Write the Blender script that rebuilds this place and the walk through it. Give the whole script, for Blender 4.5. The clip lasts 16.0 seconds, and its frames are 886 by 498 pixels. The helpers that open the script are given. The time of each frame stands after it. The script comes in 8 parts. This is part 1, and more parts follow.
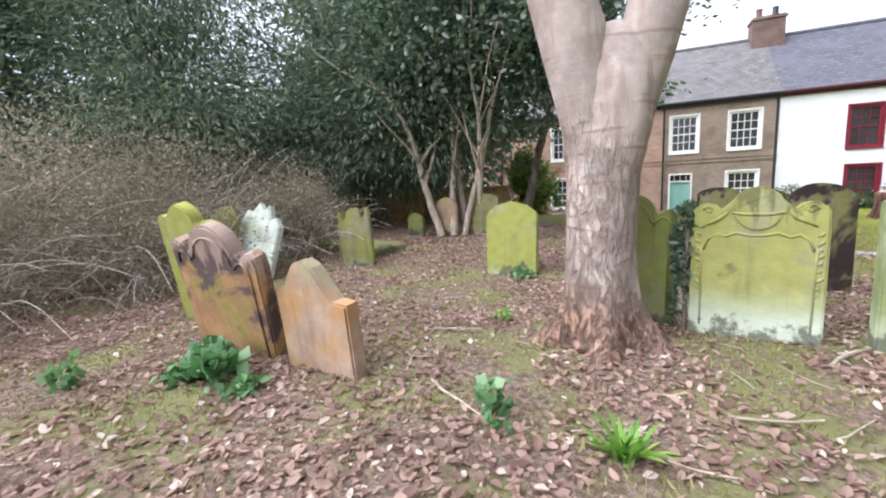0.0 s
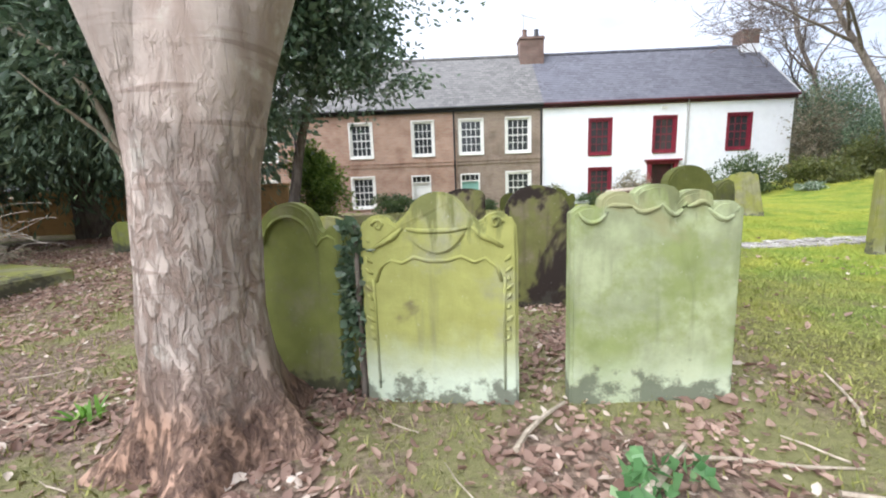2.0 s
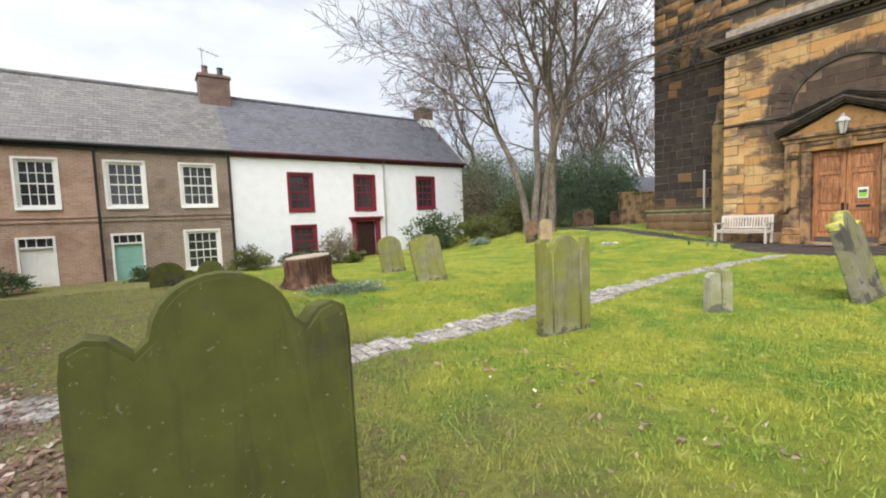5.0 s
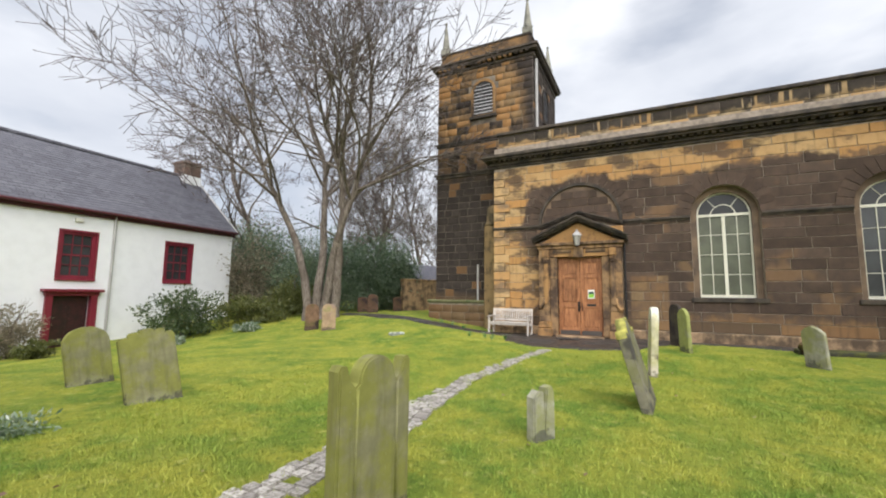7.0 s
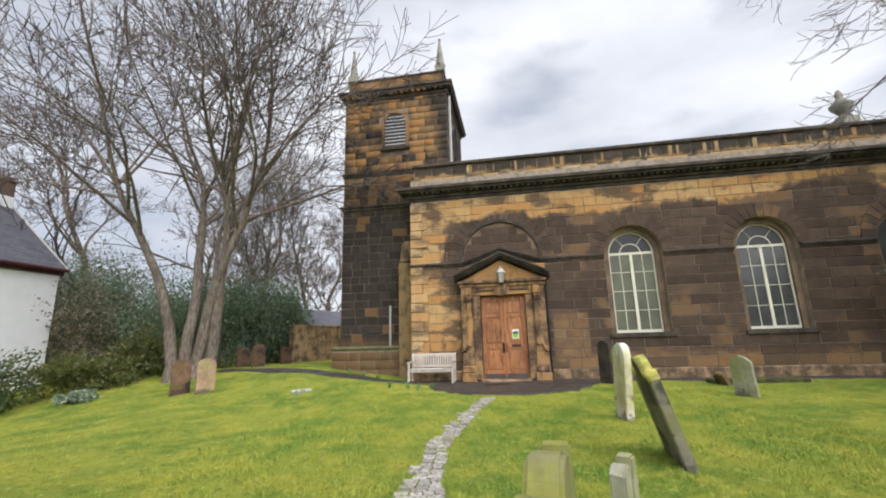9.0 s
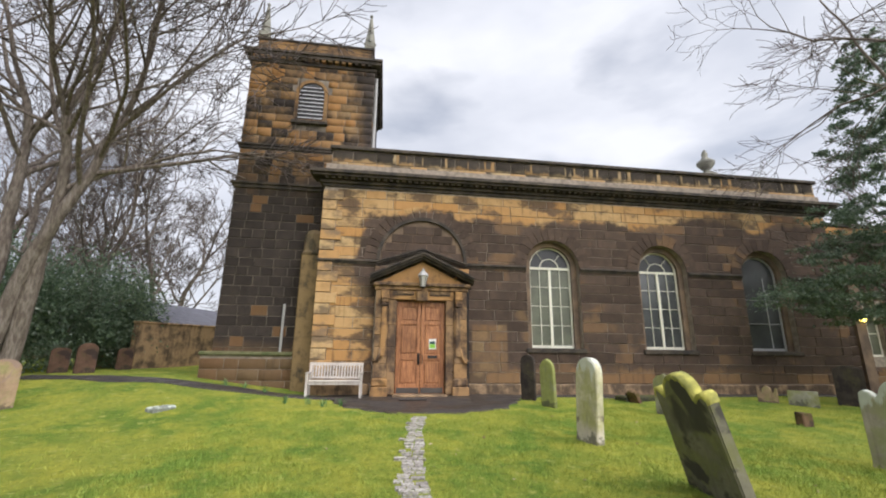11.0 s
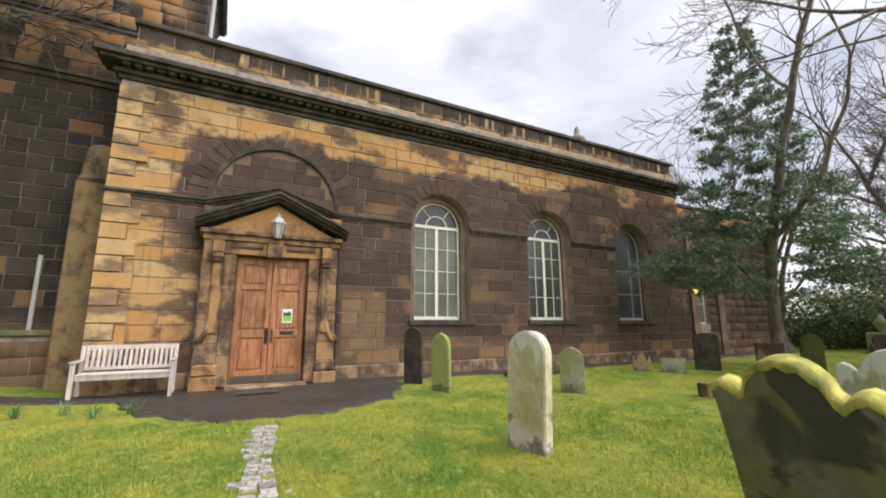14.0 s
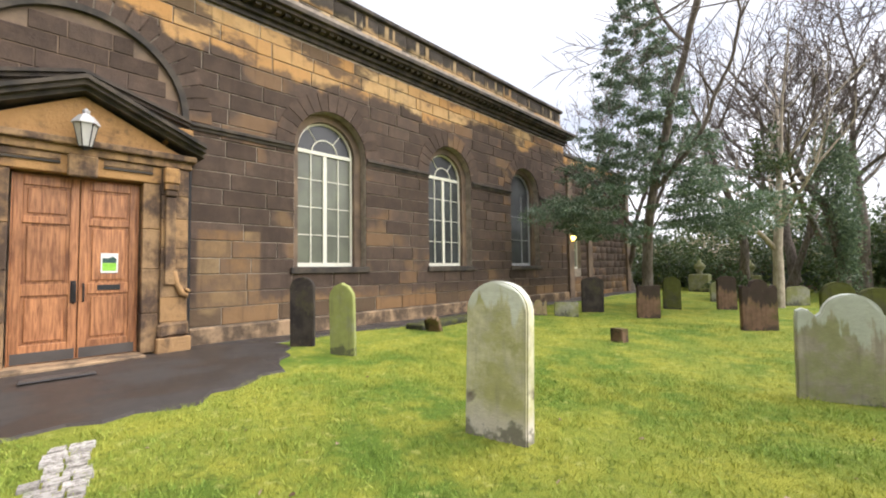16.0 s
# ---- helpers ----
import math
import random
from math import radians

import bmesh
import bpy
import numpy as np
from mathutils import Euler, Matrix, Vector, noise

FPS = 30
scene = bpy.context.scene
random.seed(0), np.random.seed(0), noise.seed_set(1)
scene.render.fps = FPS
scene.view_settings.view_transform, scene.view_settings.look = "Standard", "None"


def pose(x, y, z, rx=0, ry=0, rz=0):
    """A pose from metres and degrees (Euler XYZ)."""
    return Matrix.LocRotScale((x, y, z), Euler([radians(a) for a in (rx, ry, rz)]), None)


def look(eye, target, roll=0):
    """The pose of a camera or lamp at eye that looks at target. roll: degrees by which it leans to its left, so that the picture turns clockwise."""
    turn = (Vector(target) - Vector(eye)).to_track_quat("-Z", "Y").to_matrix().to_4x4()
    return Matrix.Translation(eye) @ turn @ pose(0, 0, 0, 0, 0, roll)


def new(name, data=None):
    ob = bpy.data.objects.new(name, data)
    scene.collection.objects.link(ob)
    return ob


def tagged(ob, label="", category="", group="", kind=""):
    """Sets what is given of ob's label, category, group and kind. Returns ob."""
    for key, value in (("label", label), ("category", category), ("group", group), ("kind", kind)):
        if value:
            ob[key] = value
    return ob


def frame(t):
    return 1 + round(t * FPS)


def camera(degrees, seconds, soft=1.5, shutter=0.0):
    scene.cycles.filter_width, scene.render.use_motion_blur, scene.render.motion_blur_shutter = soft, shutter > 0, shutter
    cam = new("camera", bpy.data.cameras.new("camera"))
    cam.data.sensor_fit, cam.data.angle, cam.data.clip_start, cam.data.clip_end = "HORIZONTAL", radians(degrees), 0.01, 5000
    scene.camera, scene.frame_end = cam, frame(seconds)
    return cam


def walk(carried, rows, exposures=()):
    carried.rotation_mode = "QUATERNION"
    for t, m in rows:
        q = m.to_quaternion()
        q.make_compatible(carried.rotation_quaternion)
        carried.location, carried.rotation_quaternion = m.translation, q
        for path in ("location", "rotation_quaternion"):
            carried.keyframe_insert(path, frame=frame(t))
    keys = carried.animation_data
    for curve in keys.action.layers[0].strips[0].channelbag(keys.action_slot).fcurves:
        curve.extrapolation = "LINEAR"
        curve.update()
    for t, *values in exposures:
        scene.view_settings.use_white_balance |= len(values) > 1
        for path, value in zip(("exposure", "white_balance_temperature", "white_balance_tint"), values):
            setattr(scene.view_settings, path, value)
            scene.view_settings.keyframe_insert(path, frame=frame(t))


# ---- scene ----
cam = camera(93.3, 16.0, 2.0)
PATH = [
    (0, (0.477, 0.086, 1.177), (-0.355, 1.88, 0.875), -2.8),
    (0.5, (0.612, 0.486, 1.155), (-0.145, 2.312, 0.851), -3.2),
    (1, (0.776, 0.878, 1.184), (0.172, 2.755, 0.849), -3.3),
    (1.5, (1.064, 1.263, 1.154), (0.705, 3.2, 0.805), -2.9),
    (2, (1.317, 1.591, 1.139), (1.278, 3.56, 0.791), -2.2),
    (2.5, (1.574, 1.899, 1.186), (1.926, 3.842, 0.868), -1.2),
    (3, (1.913, 2.19, 1.159), (2.625, 4.04, 0.894), 0.3),
    (3.2, (2.047, 2.322, 1.167), (2.875, 4.125, 0.91), -0.2),
    (5.3, (3.271, 3.873, 1.305), (4.51, 5.439, 1.208), -1.5),
    (5.5, (3.408, 3.987, 1.328), (4.732, 5.484, 1.272), -0.9),
    (6, (3.776, 4.254, 1.372), (5.309, 5.536, 1.434), 0.8),
    (6.5, (4.042, 4.573, 1.402), (5.74, 5.62, 1.545), 1.1),
    (7, (4.257, 4.918, 1.461), (6.052, 5.772, 1.681), 0.7),
    (7.5, (4.553, 5.252, 1.437), (6.397, 5.965, 1.742), 0.0),
    (8, (4.768, 5.608, 1.441), (6.646, 6.199, 1.793), -0.6),
    (8.2, (4.847, 5.761, 1.445), (6.737, 6.293, 1.827), -0.9),
    (10.3, (6.104, 8.022, 1.332), (8.058, 7.931, 1.75), -0.3),
    (10.5, (6.272, 8.07, 1.345), (8.219, 7.922, 1.776), 0.1),
    (11, (6.697, 8.22, 1.351), (8.616, 7.915, 1.827), 0.7),
    (11.5, (7.105, 8.301, 1.362), (8.989, 7.859, 1.867), 0.4),
    (12, (7.577, 8.267, 1.386), (9.427, 7.714, 1.908), -0.5),
    (12.5, (8.076, 8.245, 1.368), (9.896, 7.582, 1.866), -1.2),
    (13, (8.554, 8.153, 1.334), (10.354, 7.415, 1.799), -1.1),
    (13.5, (8.969, 8.062, 1.345), (10.735, 7.23, 1.781), -0.7),
    (14, (9.45, 8.006, 1.353), (11.172, 7.055, 1.71), -0.2),
    (14.5, (9.911, 7.886, 1.357), (11.59, 6.838, 1.645), 0.1),
    (15, (10.347, 7.841, 1.372), (11.958, 6.676, 1.596), 0.1),
    (15.5, (10.789, 7.811, 1.39), (12.298, 6.508, 1.551), -0.4),
    (16, (11.212, 7.681, 1.389), (12.577, 6.223, 1.487), -0.8),
]
walk(cam, [(t, look(eye, target, roll)) for t, eye, target, roll in PATH],
     [(0, 1.34, 5900, 15), (1.5, 1.34, 5850, 13), (2.5, 1.28, 6300, 10), (3, 1.10, 6500, 10), (5.5, 0.90, 6500, 10), (7.5, 0.70, 6450, 10), (12, 0.64, 6350, 13), (14, 0.76, 6450, 14), (16, 1.20, 6450, 13)])

# ---- light ----
world = bpy.data.worlds.new("world")
scene.world = world
world.use_nodes = True
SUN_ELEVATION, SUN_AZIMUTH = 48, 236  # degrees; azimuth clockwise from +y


def build_sky():
    nt = world.node_tree
    nt.nodes.clear()
    n, l = nt.nodes.new, nt.links.new
    out, bg = n("ShaderNodeOutputWorld"), n("ShaderNodeBackground")
    sky = n("ShaderNodeTexSky")
    sky.sky_type = "NISHITA"
    sky.sun_disc = False
    sky.sun_elevation, sky.sun_rotation = radians(SUN_ELEVATION), radians(SUN_AZIMUTH)
    sky.air_density, sky.dust_density = 1.0, 2.0
    dim = n("ShaderNodeVectorMath")
    dim.operation = "SCALE"
    dim.inputs["Scale"].default_value = 0.10
    l(sky.outputs[0], dim.inputs[0])
    co = n("ShaderNodeTexCoord")
    squash = n("ShaderNodeMapping")
    squash.inputs["Scale"].default_value = (1.0, 1.0, 2.6)
    squash.inputs["Location"].default_value = (0.35, 0.2, 0.1)
    l(co.outputs["Generated"], squash.inputs[0])
    big, fine = n("ShaderNodeTexNoise"), n("ShaderNodeTexNoise")
    for tex, scale, detail in ((big, 1.5, 6), (fine, 3.4, 5)):
        tex.inputs["Scale"].default_value, tex.inputs["Detail"].default_value = scale, detail
        tex.inputs["Roughness"].default_value = 0.48
        l(squash.outputs[0], tex.inputs["Vector"])
    tone = n("ShaderNodeValToRGB")
    tone.color_ramp.elements[0].position, tone.color_ramp.elements[0].color = 0.36, (0.60, 0.635, 0.71, 1)
    tone.color_ramp.elements[1].position, tone.color_ramp.elements[1].color = 0.60, (0.93, 0.945, 0.985, 1)
    l(big.outputs["Fac"], tone.inputs[0])
    gap = n("ShaderNodeValToRGB")
    gap.color_ramp.elements[0].position, gap.color_ramp.elements[0].color = 0.50, (0.93, 0.93, 0.93, 1)
    gap.color_ramp.elements[1].position, gap.color_ramp.elements[1].color = 0.72, (0.55, 0.55, 0.55, 1)
    l(fine.outputs["Fac"], gap.inputs[0])
    mix = n("ShaderNodeMix")
    mix.data_type = "RGBA"
    l(gap.outputs[0], mix.inputs[0])
    l(dim.outputs[0], mix.inputs[6])
    l(tone.outputs[0], mix.inputs[7])
    l(mix.outputs[2], bg.inputs[0])
    bg.inputs[1].default_value = 0.72
    l(bg.outputs[0], out.inputs[0])


build_sky()
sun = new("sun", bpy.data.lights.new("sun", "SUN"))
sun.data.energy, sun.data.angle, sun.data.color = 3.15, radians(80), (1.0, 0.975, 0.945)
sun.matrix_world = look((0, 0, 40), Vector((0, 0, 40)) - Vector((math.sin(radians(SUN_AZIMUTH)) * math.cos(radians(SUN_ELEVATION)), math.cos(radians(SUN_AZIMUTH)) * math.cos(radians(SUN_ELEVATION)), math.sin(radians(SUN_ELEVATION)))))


# ---- materials ----
class Nodes:
    """A short way to write node materials."""

    def __init__(self, name):
        self.mat = bpy.data.materials.new(name)
        self.mat.use_nodes = True
        self.nt = self.mat.node_tree
        self.bsdf = self.nt.nodes["Principled BSDF"]
        self.geo = self.nt.nodes.new("ShaderNodeNewGeometry")
        self.tc = self.nt.nodes.new("ShaderNodeTexCoord")

    def put(self, node, key, value):
        if isinstance(value, bpy.types.NodeSocket):
            self.nt.links.new(value, node.inputs[key])
        elif value is not None:
            node.inputs[key].default_value = value

    def noise(self, scale, detail=4, rough=0.55, vec=None, distort=0.0):
        t = self.nt.nodes.new("ShaderNodeTexNoise")
        self.put(t, "Vector", vec or self.geo.outputs["Position"])
        self.put(t, "Scale", scale), self.put(t, "Detail", detail), self.put(t, "Roughness", rough), self.put(t, "Distortion", distort)
        return t.outputs["Fac"]

    def voronoi(self, scale, vec=None, out="Distance", feature="F1"):
        t = self.nt.nodes.new("ShaderNodeTexVoronoi")
        t.feature = feature
        self.put(t, "Vector", vec or self.geo.outputs["Position"]), self.put(t, "Scale", scale)
        return t.outputs[out]

    def stretch(self, sx, sy, sz, vec=None):
        t = self.nt.nodes.new("ShaderNodeMapping")
        self.put(t, "Vector", vec or self.geo.outputs["Position"])
        t.inputs["Scale"].default_value = (sx, sy, sz)
        return t.outputs[0]

    def math(self, op, a, b=0.0, c=None):
        t = self.nt.nodes.new("ShaderNodeMath")
        t.operation = op
        self.put(t, 0, a), self.put(t, 1, b)
        if c is not None:
            self.put(t, 2, c)
        return t.outputs[0]

    def ramp(self, fac, lo, hi, a=0.0, b=1.0):
        t = self.nt.nodes.new("ShaderNodeMapRange")
        t.interpolation_type = "SMOOTHSTEP"
        self.put(t, 0, fac), self.put(t, 1, lo), self.put(t, 2, hi), self.put(t, 3, a), self.put(t, 4, b)
        return t.outputs[0]

    def mix(self, fac, a, b, blend="MIX"):
        t = self.nt.nodes.new("ShaderNodeMix")
        t.data_type, t.blend_type = "RGBA", blend
        self.put(t, 0, fac)
        self.put(t, 6, (*a, 1) if isinstance(a, tuple) else a)
        self.put(t, 7, (*b, 1) if isinstance(b, tuple) else b)
        return t.outputs[2]

    def xyz(self, vec=None):
        t = self.nt.nodes.new("ShaderNodeSeparateXYZ")
        self.put(t, 0, vec or self.geo.outputs["Position"])
        return t.outputs

    def rand(self):
        info = self.nt.nodes.new("ShaderNodeObjectInfo")
        return self.math("FRACT", self.math("ADD", info.outputs["Random"], self.geo.outputs["Random Per Island"]))

    def vary(self, color, rnd, amount):
        """Brightness varied by a random number."""
        t = self.nt.nodes.new("ShaderNodeHueSaturation")
        self.put(t, "Value", self.ramp(rnd, 0, 1, 1 - amount, 1 + amount))
        self.put(t, "Color", (*color, 1) if isinstance(color, tuple) else color)
        return t.outputs[0]

    def done(self, color, rough=0.85, bump=None, strength=0.5, distance=0.02, metal=0.0, spec=None):
        self.put(self.bsdf, "Base Color", (*color, 1) if isinstance(color, tuple) else color)
        self.put(self.bsdf, "Roughness", rough), self.put(self.bsdf, "Metallic", metal)
        if spec is not None:
            self.put(self.bsdf, "Specular IOR Level", spec)
        if bump is not None:
            t = self.nt.nodes.new("ShaderNodeBump")
            self.put(t, "Strength", strength), self.put(t, "Distance", distance), self.put(t, "Height", bump)
            self.nt.links.new(t.outputs[0], self.bsdf.inputs["Normal"])
        return self.mat


def painted(name, color, rough=0.5, wear=0.12):
    m = Nodes(name)
    c = m.mix(m.ramp(m.noise(2.5, 6), 0.35, 0.75), color, tuple(v * (1 - wear) for v in color))
    c = m.mix(m.ramp(m.noise(22, 4), 0.55, 0.8, 0, wear * 2), c, tuple(v * 0.7 for v in color))
    return m.done(c, rough, m.noise(60, 3), 0.15, 0.005)


def ground_material():
    m = Nodes("grass_and_litter_ground")
    x, y, z = m.xyz()
    soft = m.noise(0.5, 5, 0.6)
    clump = m.noise(1.5, 7, 0.66)
    green = m.mix(m.ramp(m.noise(0.55, 4), 0.38, 0.64), (0.128, 0.205, 0.03), (0.26, 0.295, 0.046))
    green = m.mix(m.ramp(clump, 0.40, 0.66, 0, 0.8), green, (0.36, 0.355, 0.052))
    green = m.mix(m.ramp(m.noise(11, 6, 0.72), 0.48, 0.70, 0, 0.75), green, (0.085, 0.13, 0.022))
    green = m.mix(m.ramp(m.noise(6.5, 5, 0.6), 0.56, 0.70, 0, 0.75), green, (0.42, 0.42, 0.12))
    litter = m.mix(m.ramp(m.noise(24, 6, 0.75), 0.38, 0.66), (0.15, 0.108, 0.082), (0.40, 0.30, 0.235))
    litter = m.mix(m.ramp(m.math("ADD", m.noise(1.3, 5), m.math("MULTIPLY", m.noise(30, 4, 0.7), 0.3)), 0.60, 0.73, 0, 0.85), litter, m.mix(m.noise(26, 4), (0.15, 0.165, 0.055), (0.36, 0.35, 0.16)))
    mossy = m.mix(m.ramp(m.noise(22, 5, 0.7), 0.40, 0.62), (0.135, 0.125, 0.055), (0.27, 0.275, 0.085))
    mossy = m.mix(m.ramp(m.noise(2.4, 5), 0.52, 0.66, 0, 0.7), mossy, (0.17, 0.115, 0.085))
    green = m.mix(m.ramp(m.math("ADD", x, m.math("MULTIPLY", m.noise(0.9, 4), 4.0)), 8.0, 5.4), green, mossy)
    edge = m.math("ADD", x, m.math("MULTIPLY", soft, 2.6))
    edge = m.math("ADD", edge, m.ramp(y, 7.2, 11.5, 0, 5))
    edge = m.math("ADD", edge, m.ramp(y, 0.0, 2.2, 1.0, 0))
    c = m.mix(m.ramp(edge, 3.6, 5.0), litter, green)
    bump = m.math("ADD", m.noise(45, 6, 0.75), m.math("MULTIPLY", m.noise(7, 4), 1.2))
    return m.done(c, 0.95, bump, 0.9, 0.04, spec=0.15)


def blade_material():
    m = Nodes("grass_blades")
    rnd = m.rand()
    c = m.mix(m.ramp(m.noise(0.55, 4), 0.38, 0.64), m.mix(rnd, (0.11, 0.205, 0.028), (0.27, 0.37, 0.07)), m.mix(rnd, (0.18, 0.258, 0.034), (0.38, 0.41, 0.075)))
    c = m.mix(m.ramp(m.noise(1.5, 7, 0.66), 0.42, 0.66, 0, 0.75), c, m.mix(rnd, (0.29, 0.305, 0.042), (0.52, 0.49, 0.10)))
    c = m.mix(m.ramp(m.noise(11, 6, 0.72), 0.52, 0.72, 0, 0.4), c, (0.08, 0.14, 0.022))
    moss = m.mix(rnd, (0.12, 0.125, 0.035), (0.31, 0.30, 0.10))
    c = m.mix(m.ramp(m.math("ADD", m.xyz()[0], m.math("MULTIPLY", m.noise(0.9, 4), 4.0)), 8.0, 5.4, 0, 0.9), c, moss)
    return m.done(c, 0.65, spec=0.2)


def leaf_material(name, dark, light, odd=None, rough=0.5):
    m = Nodes(name)
    rnd = m.rand()
    c = m.mix(rnd, dark, light)
    if odd:
        c = m.mix(m.ramp(rnd, 0.90, 0.97), c, odd)
    c = m.mix(m.ramp(m.noise(1.2, 3), 0.4, 0.65), c, m.mix(0.45, c, dark))
    m.done(c, rough, spec=0.7)
    through_light = m.nt.nodes.new("ShaderNodeBsdfTranslucent")
    blend = m.nt.nodes.new("ShaderNodeMixShader")
    blend.inputs[0].default_value = 0.42
    m.put(through_light, "Color", c)
    m.nt.links.new(m.bsdf.outputs[0], blend.inputs[1])
    m.nt.links.new(through_light.outputs[0], blend.inputs[2])
    m.nt.links.new(blend.outputs[0], m.nt.nodes["Material Output"].inputs["Surface"])
    return m.mat


def sandstone(name, dark, light, streak=1.0, zone="nave"):
    """Soot-stained ashlar: pale stone where rain washes it, black-brown where soot has stayed."""
    m = Nodes(name)
    x, y, z = m.xyz()
    rnd = m.rand()
    wob = m.noise(0.75, 5, 0.6)
    fine = m.noise(3.2, 6, 0.65)
    if zone == "nave":
        top = m.math("ADD", z, m.math("MULTIPLY", wob, 1.7))
        top = m.math("SUBTRACT", top, m.ramp(y, 6, -7, 0.0, 0.25))
        pale = m.ramp(top, 6.36, 6.56)
        low = m.ramp(m.math("ADD", z, m.math("MULTIPLY", fine, 0.9)), 1.45, 1.1)
        low = m.math("MULTIPLY", low, m.ramp(rnd, 0.35, 0.6, 0.12, 0.40))
        left = m.ramp(m.math("ADD", y, m.math("MULTIPLY", wob, 3.2)), 10.15, 10.55)
        worn = m.ramp(m.math("ADD", m.noise(0.85, 6, 0.62, m.stretch(1, 1, 1.9)), m.math("MULTIPLY", rnd, 0.10)), 0.46, 0.58, 0.16, 1)
        pale = m.math("MAXIMUM", m.math("MULTIPLY", m.math("MAXIMUM", pale, left), worn), low)
        patch = m.ramp(m.math("ADD", m.noise(0.6, 3), m.math("MULTIPLY", rnd, 0.22)), 0.72, 0.80, 0, 0.22)
        pale = m.math("MAXIMUM", pale, patch)
        mend = m.math("MULTIPLY", m.math("MULTIPLY", m.ramp(y, 4.12, 4.20), m.ramp(y, 5.30, 5.20)), m.math("MULTIPLY", m.ramp(m.math("ADD", z, m.math("MULTIPLY", m.noise(1.8, 3), 0.5)), 0.75, 0.95), m.ramp(z, 2.20, 2.14)))
        pale = m.math("MAXIMUM", pale, m.math("MULTIPLY", mend, m.ramp(m.math("ADD", fine, m.math("MULTIPLY", rnd, 0.2)), 0.4, 0.8, 0.42, 0.14)))
    elif zone == "parapet":
        upper = m.ramp(m.math("ADD", z, m.math("MULTIPLY", m.noise(2.2, 5, 0.65), 0.5)), 7.56, 7.68)
        drips = m.ramp(m.noise(1.0, 3, 0.5, m.stretch(0.1, 3.4, 0.25)), 0.57, 0.61, 0, 0.9)
        pale = m.math("ADD", m.math("MULTIPLY", m.math("SUBTRACT", 1.0, upper), m.ramp(m.math("ADD", m.math("MULTIPLY", rnd, 0.35), m.math("MULTIPLY", m.noise(1.6, 5), 0.8)), 0.42, 0.60, 0.1, 0.95)), m.math("MULTIPLY", upper, drips))
    else:
        up = m.ramp(m.math("ADD", z, m.math("MULTIPLY", wob, 2.0)), 7.3, 9.2)
        side = m.ramp(m.math("ADD", y, m.math("MULTIPLY", wob, 1.2)), 9.3, 10.2)
        foot = m.ramp(m.math("ADD", z, wob), 2.2, 1.6, 0, 0.4)
        pick = m.ramp(m.math("ADD", m.math("ADD", m.math("MULTIPLY", rnd, 0.30), m.math("MULTIPLY", wob, 0.60)), m.math("MULTIPLY", fine, 0.34)), 0.46, 0.74)
        pale = m.math("MULTIPLY", m.math("MULTIPLY", up, side), pick)
        pale = m.math("MAXIMUM", pale, foot)
        pale = m.math("MAXIMUM", pale, m.ramp(rnd, 0.955, 0.97, 0, 0.45))
    lightc = m.mix(rnd, light, (light[0] * 0.86, light[1] * 0.66, light[2] * 0.48))
    lightc = m.mix(m.ramp(fine, 0.45, 0.7, 0, 0.5), lightc, (light[0] * 0.62, light[1] * 0.52, light[2] * 0.42))
    darkc = m.vary(m.mix(m.ramp(fine, 0.35, 0.7), dark, (dark[0] * 1.5, dark[1] * 1.45, dark[2] * 1.4)), rnd, 0.20)
    c = m.mix(pale, darkc, lightc)
    drip = m.noise(1.0, 4, 0.5, m.stretch(9, 9, 0.7))
    c = m.mix(m.math("MULTIPLY", m.ramp(drip, 0.56, 0.72), 0.45 * streak), c, (dark[0] * 0.7, dark[1] * 0.7, dark[2] * 0.7))
    bump = m.math("ADD", m.noise(28, 5, 0.7), m.math("MULTIPLY", m.noise(5, 4), 1.5))
    return m.done(c, 0.93, bump, 0.55, 0.02, spec=0.2)


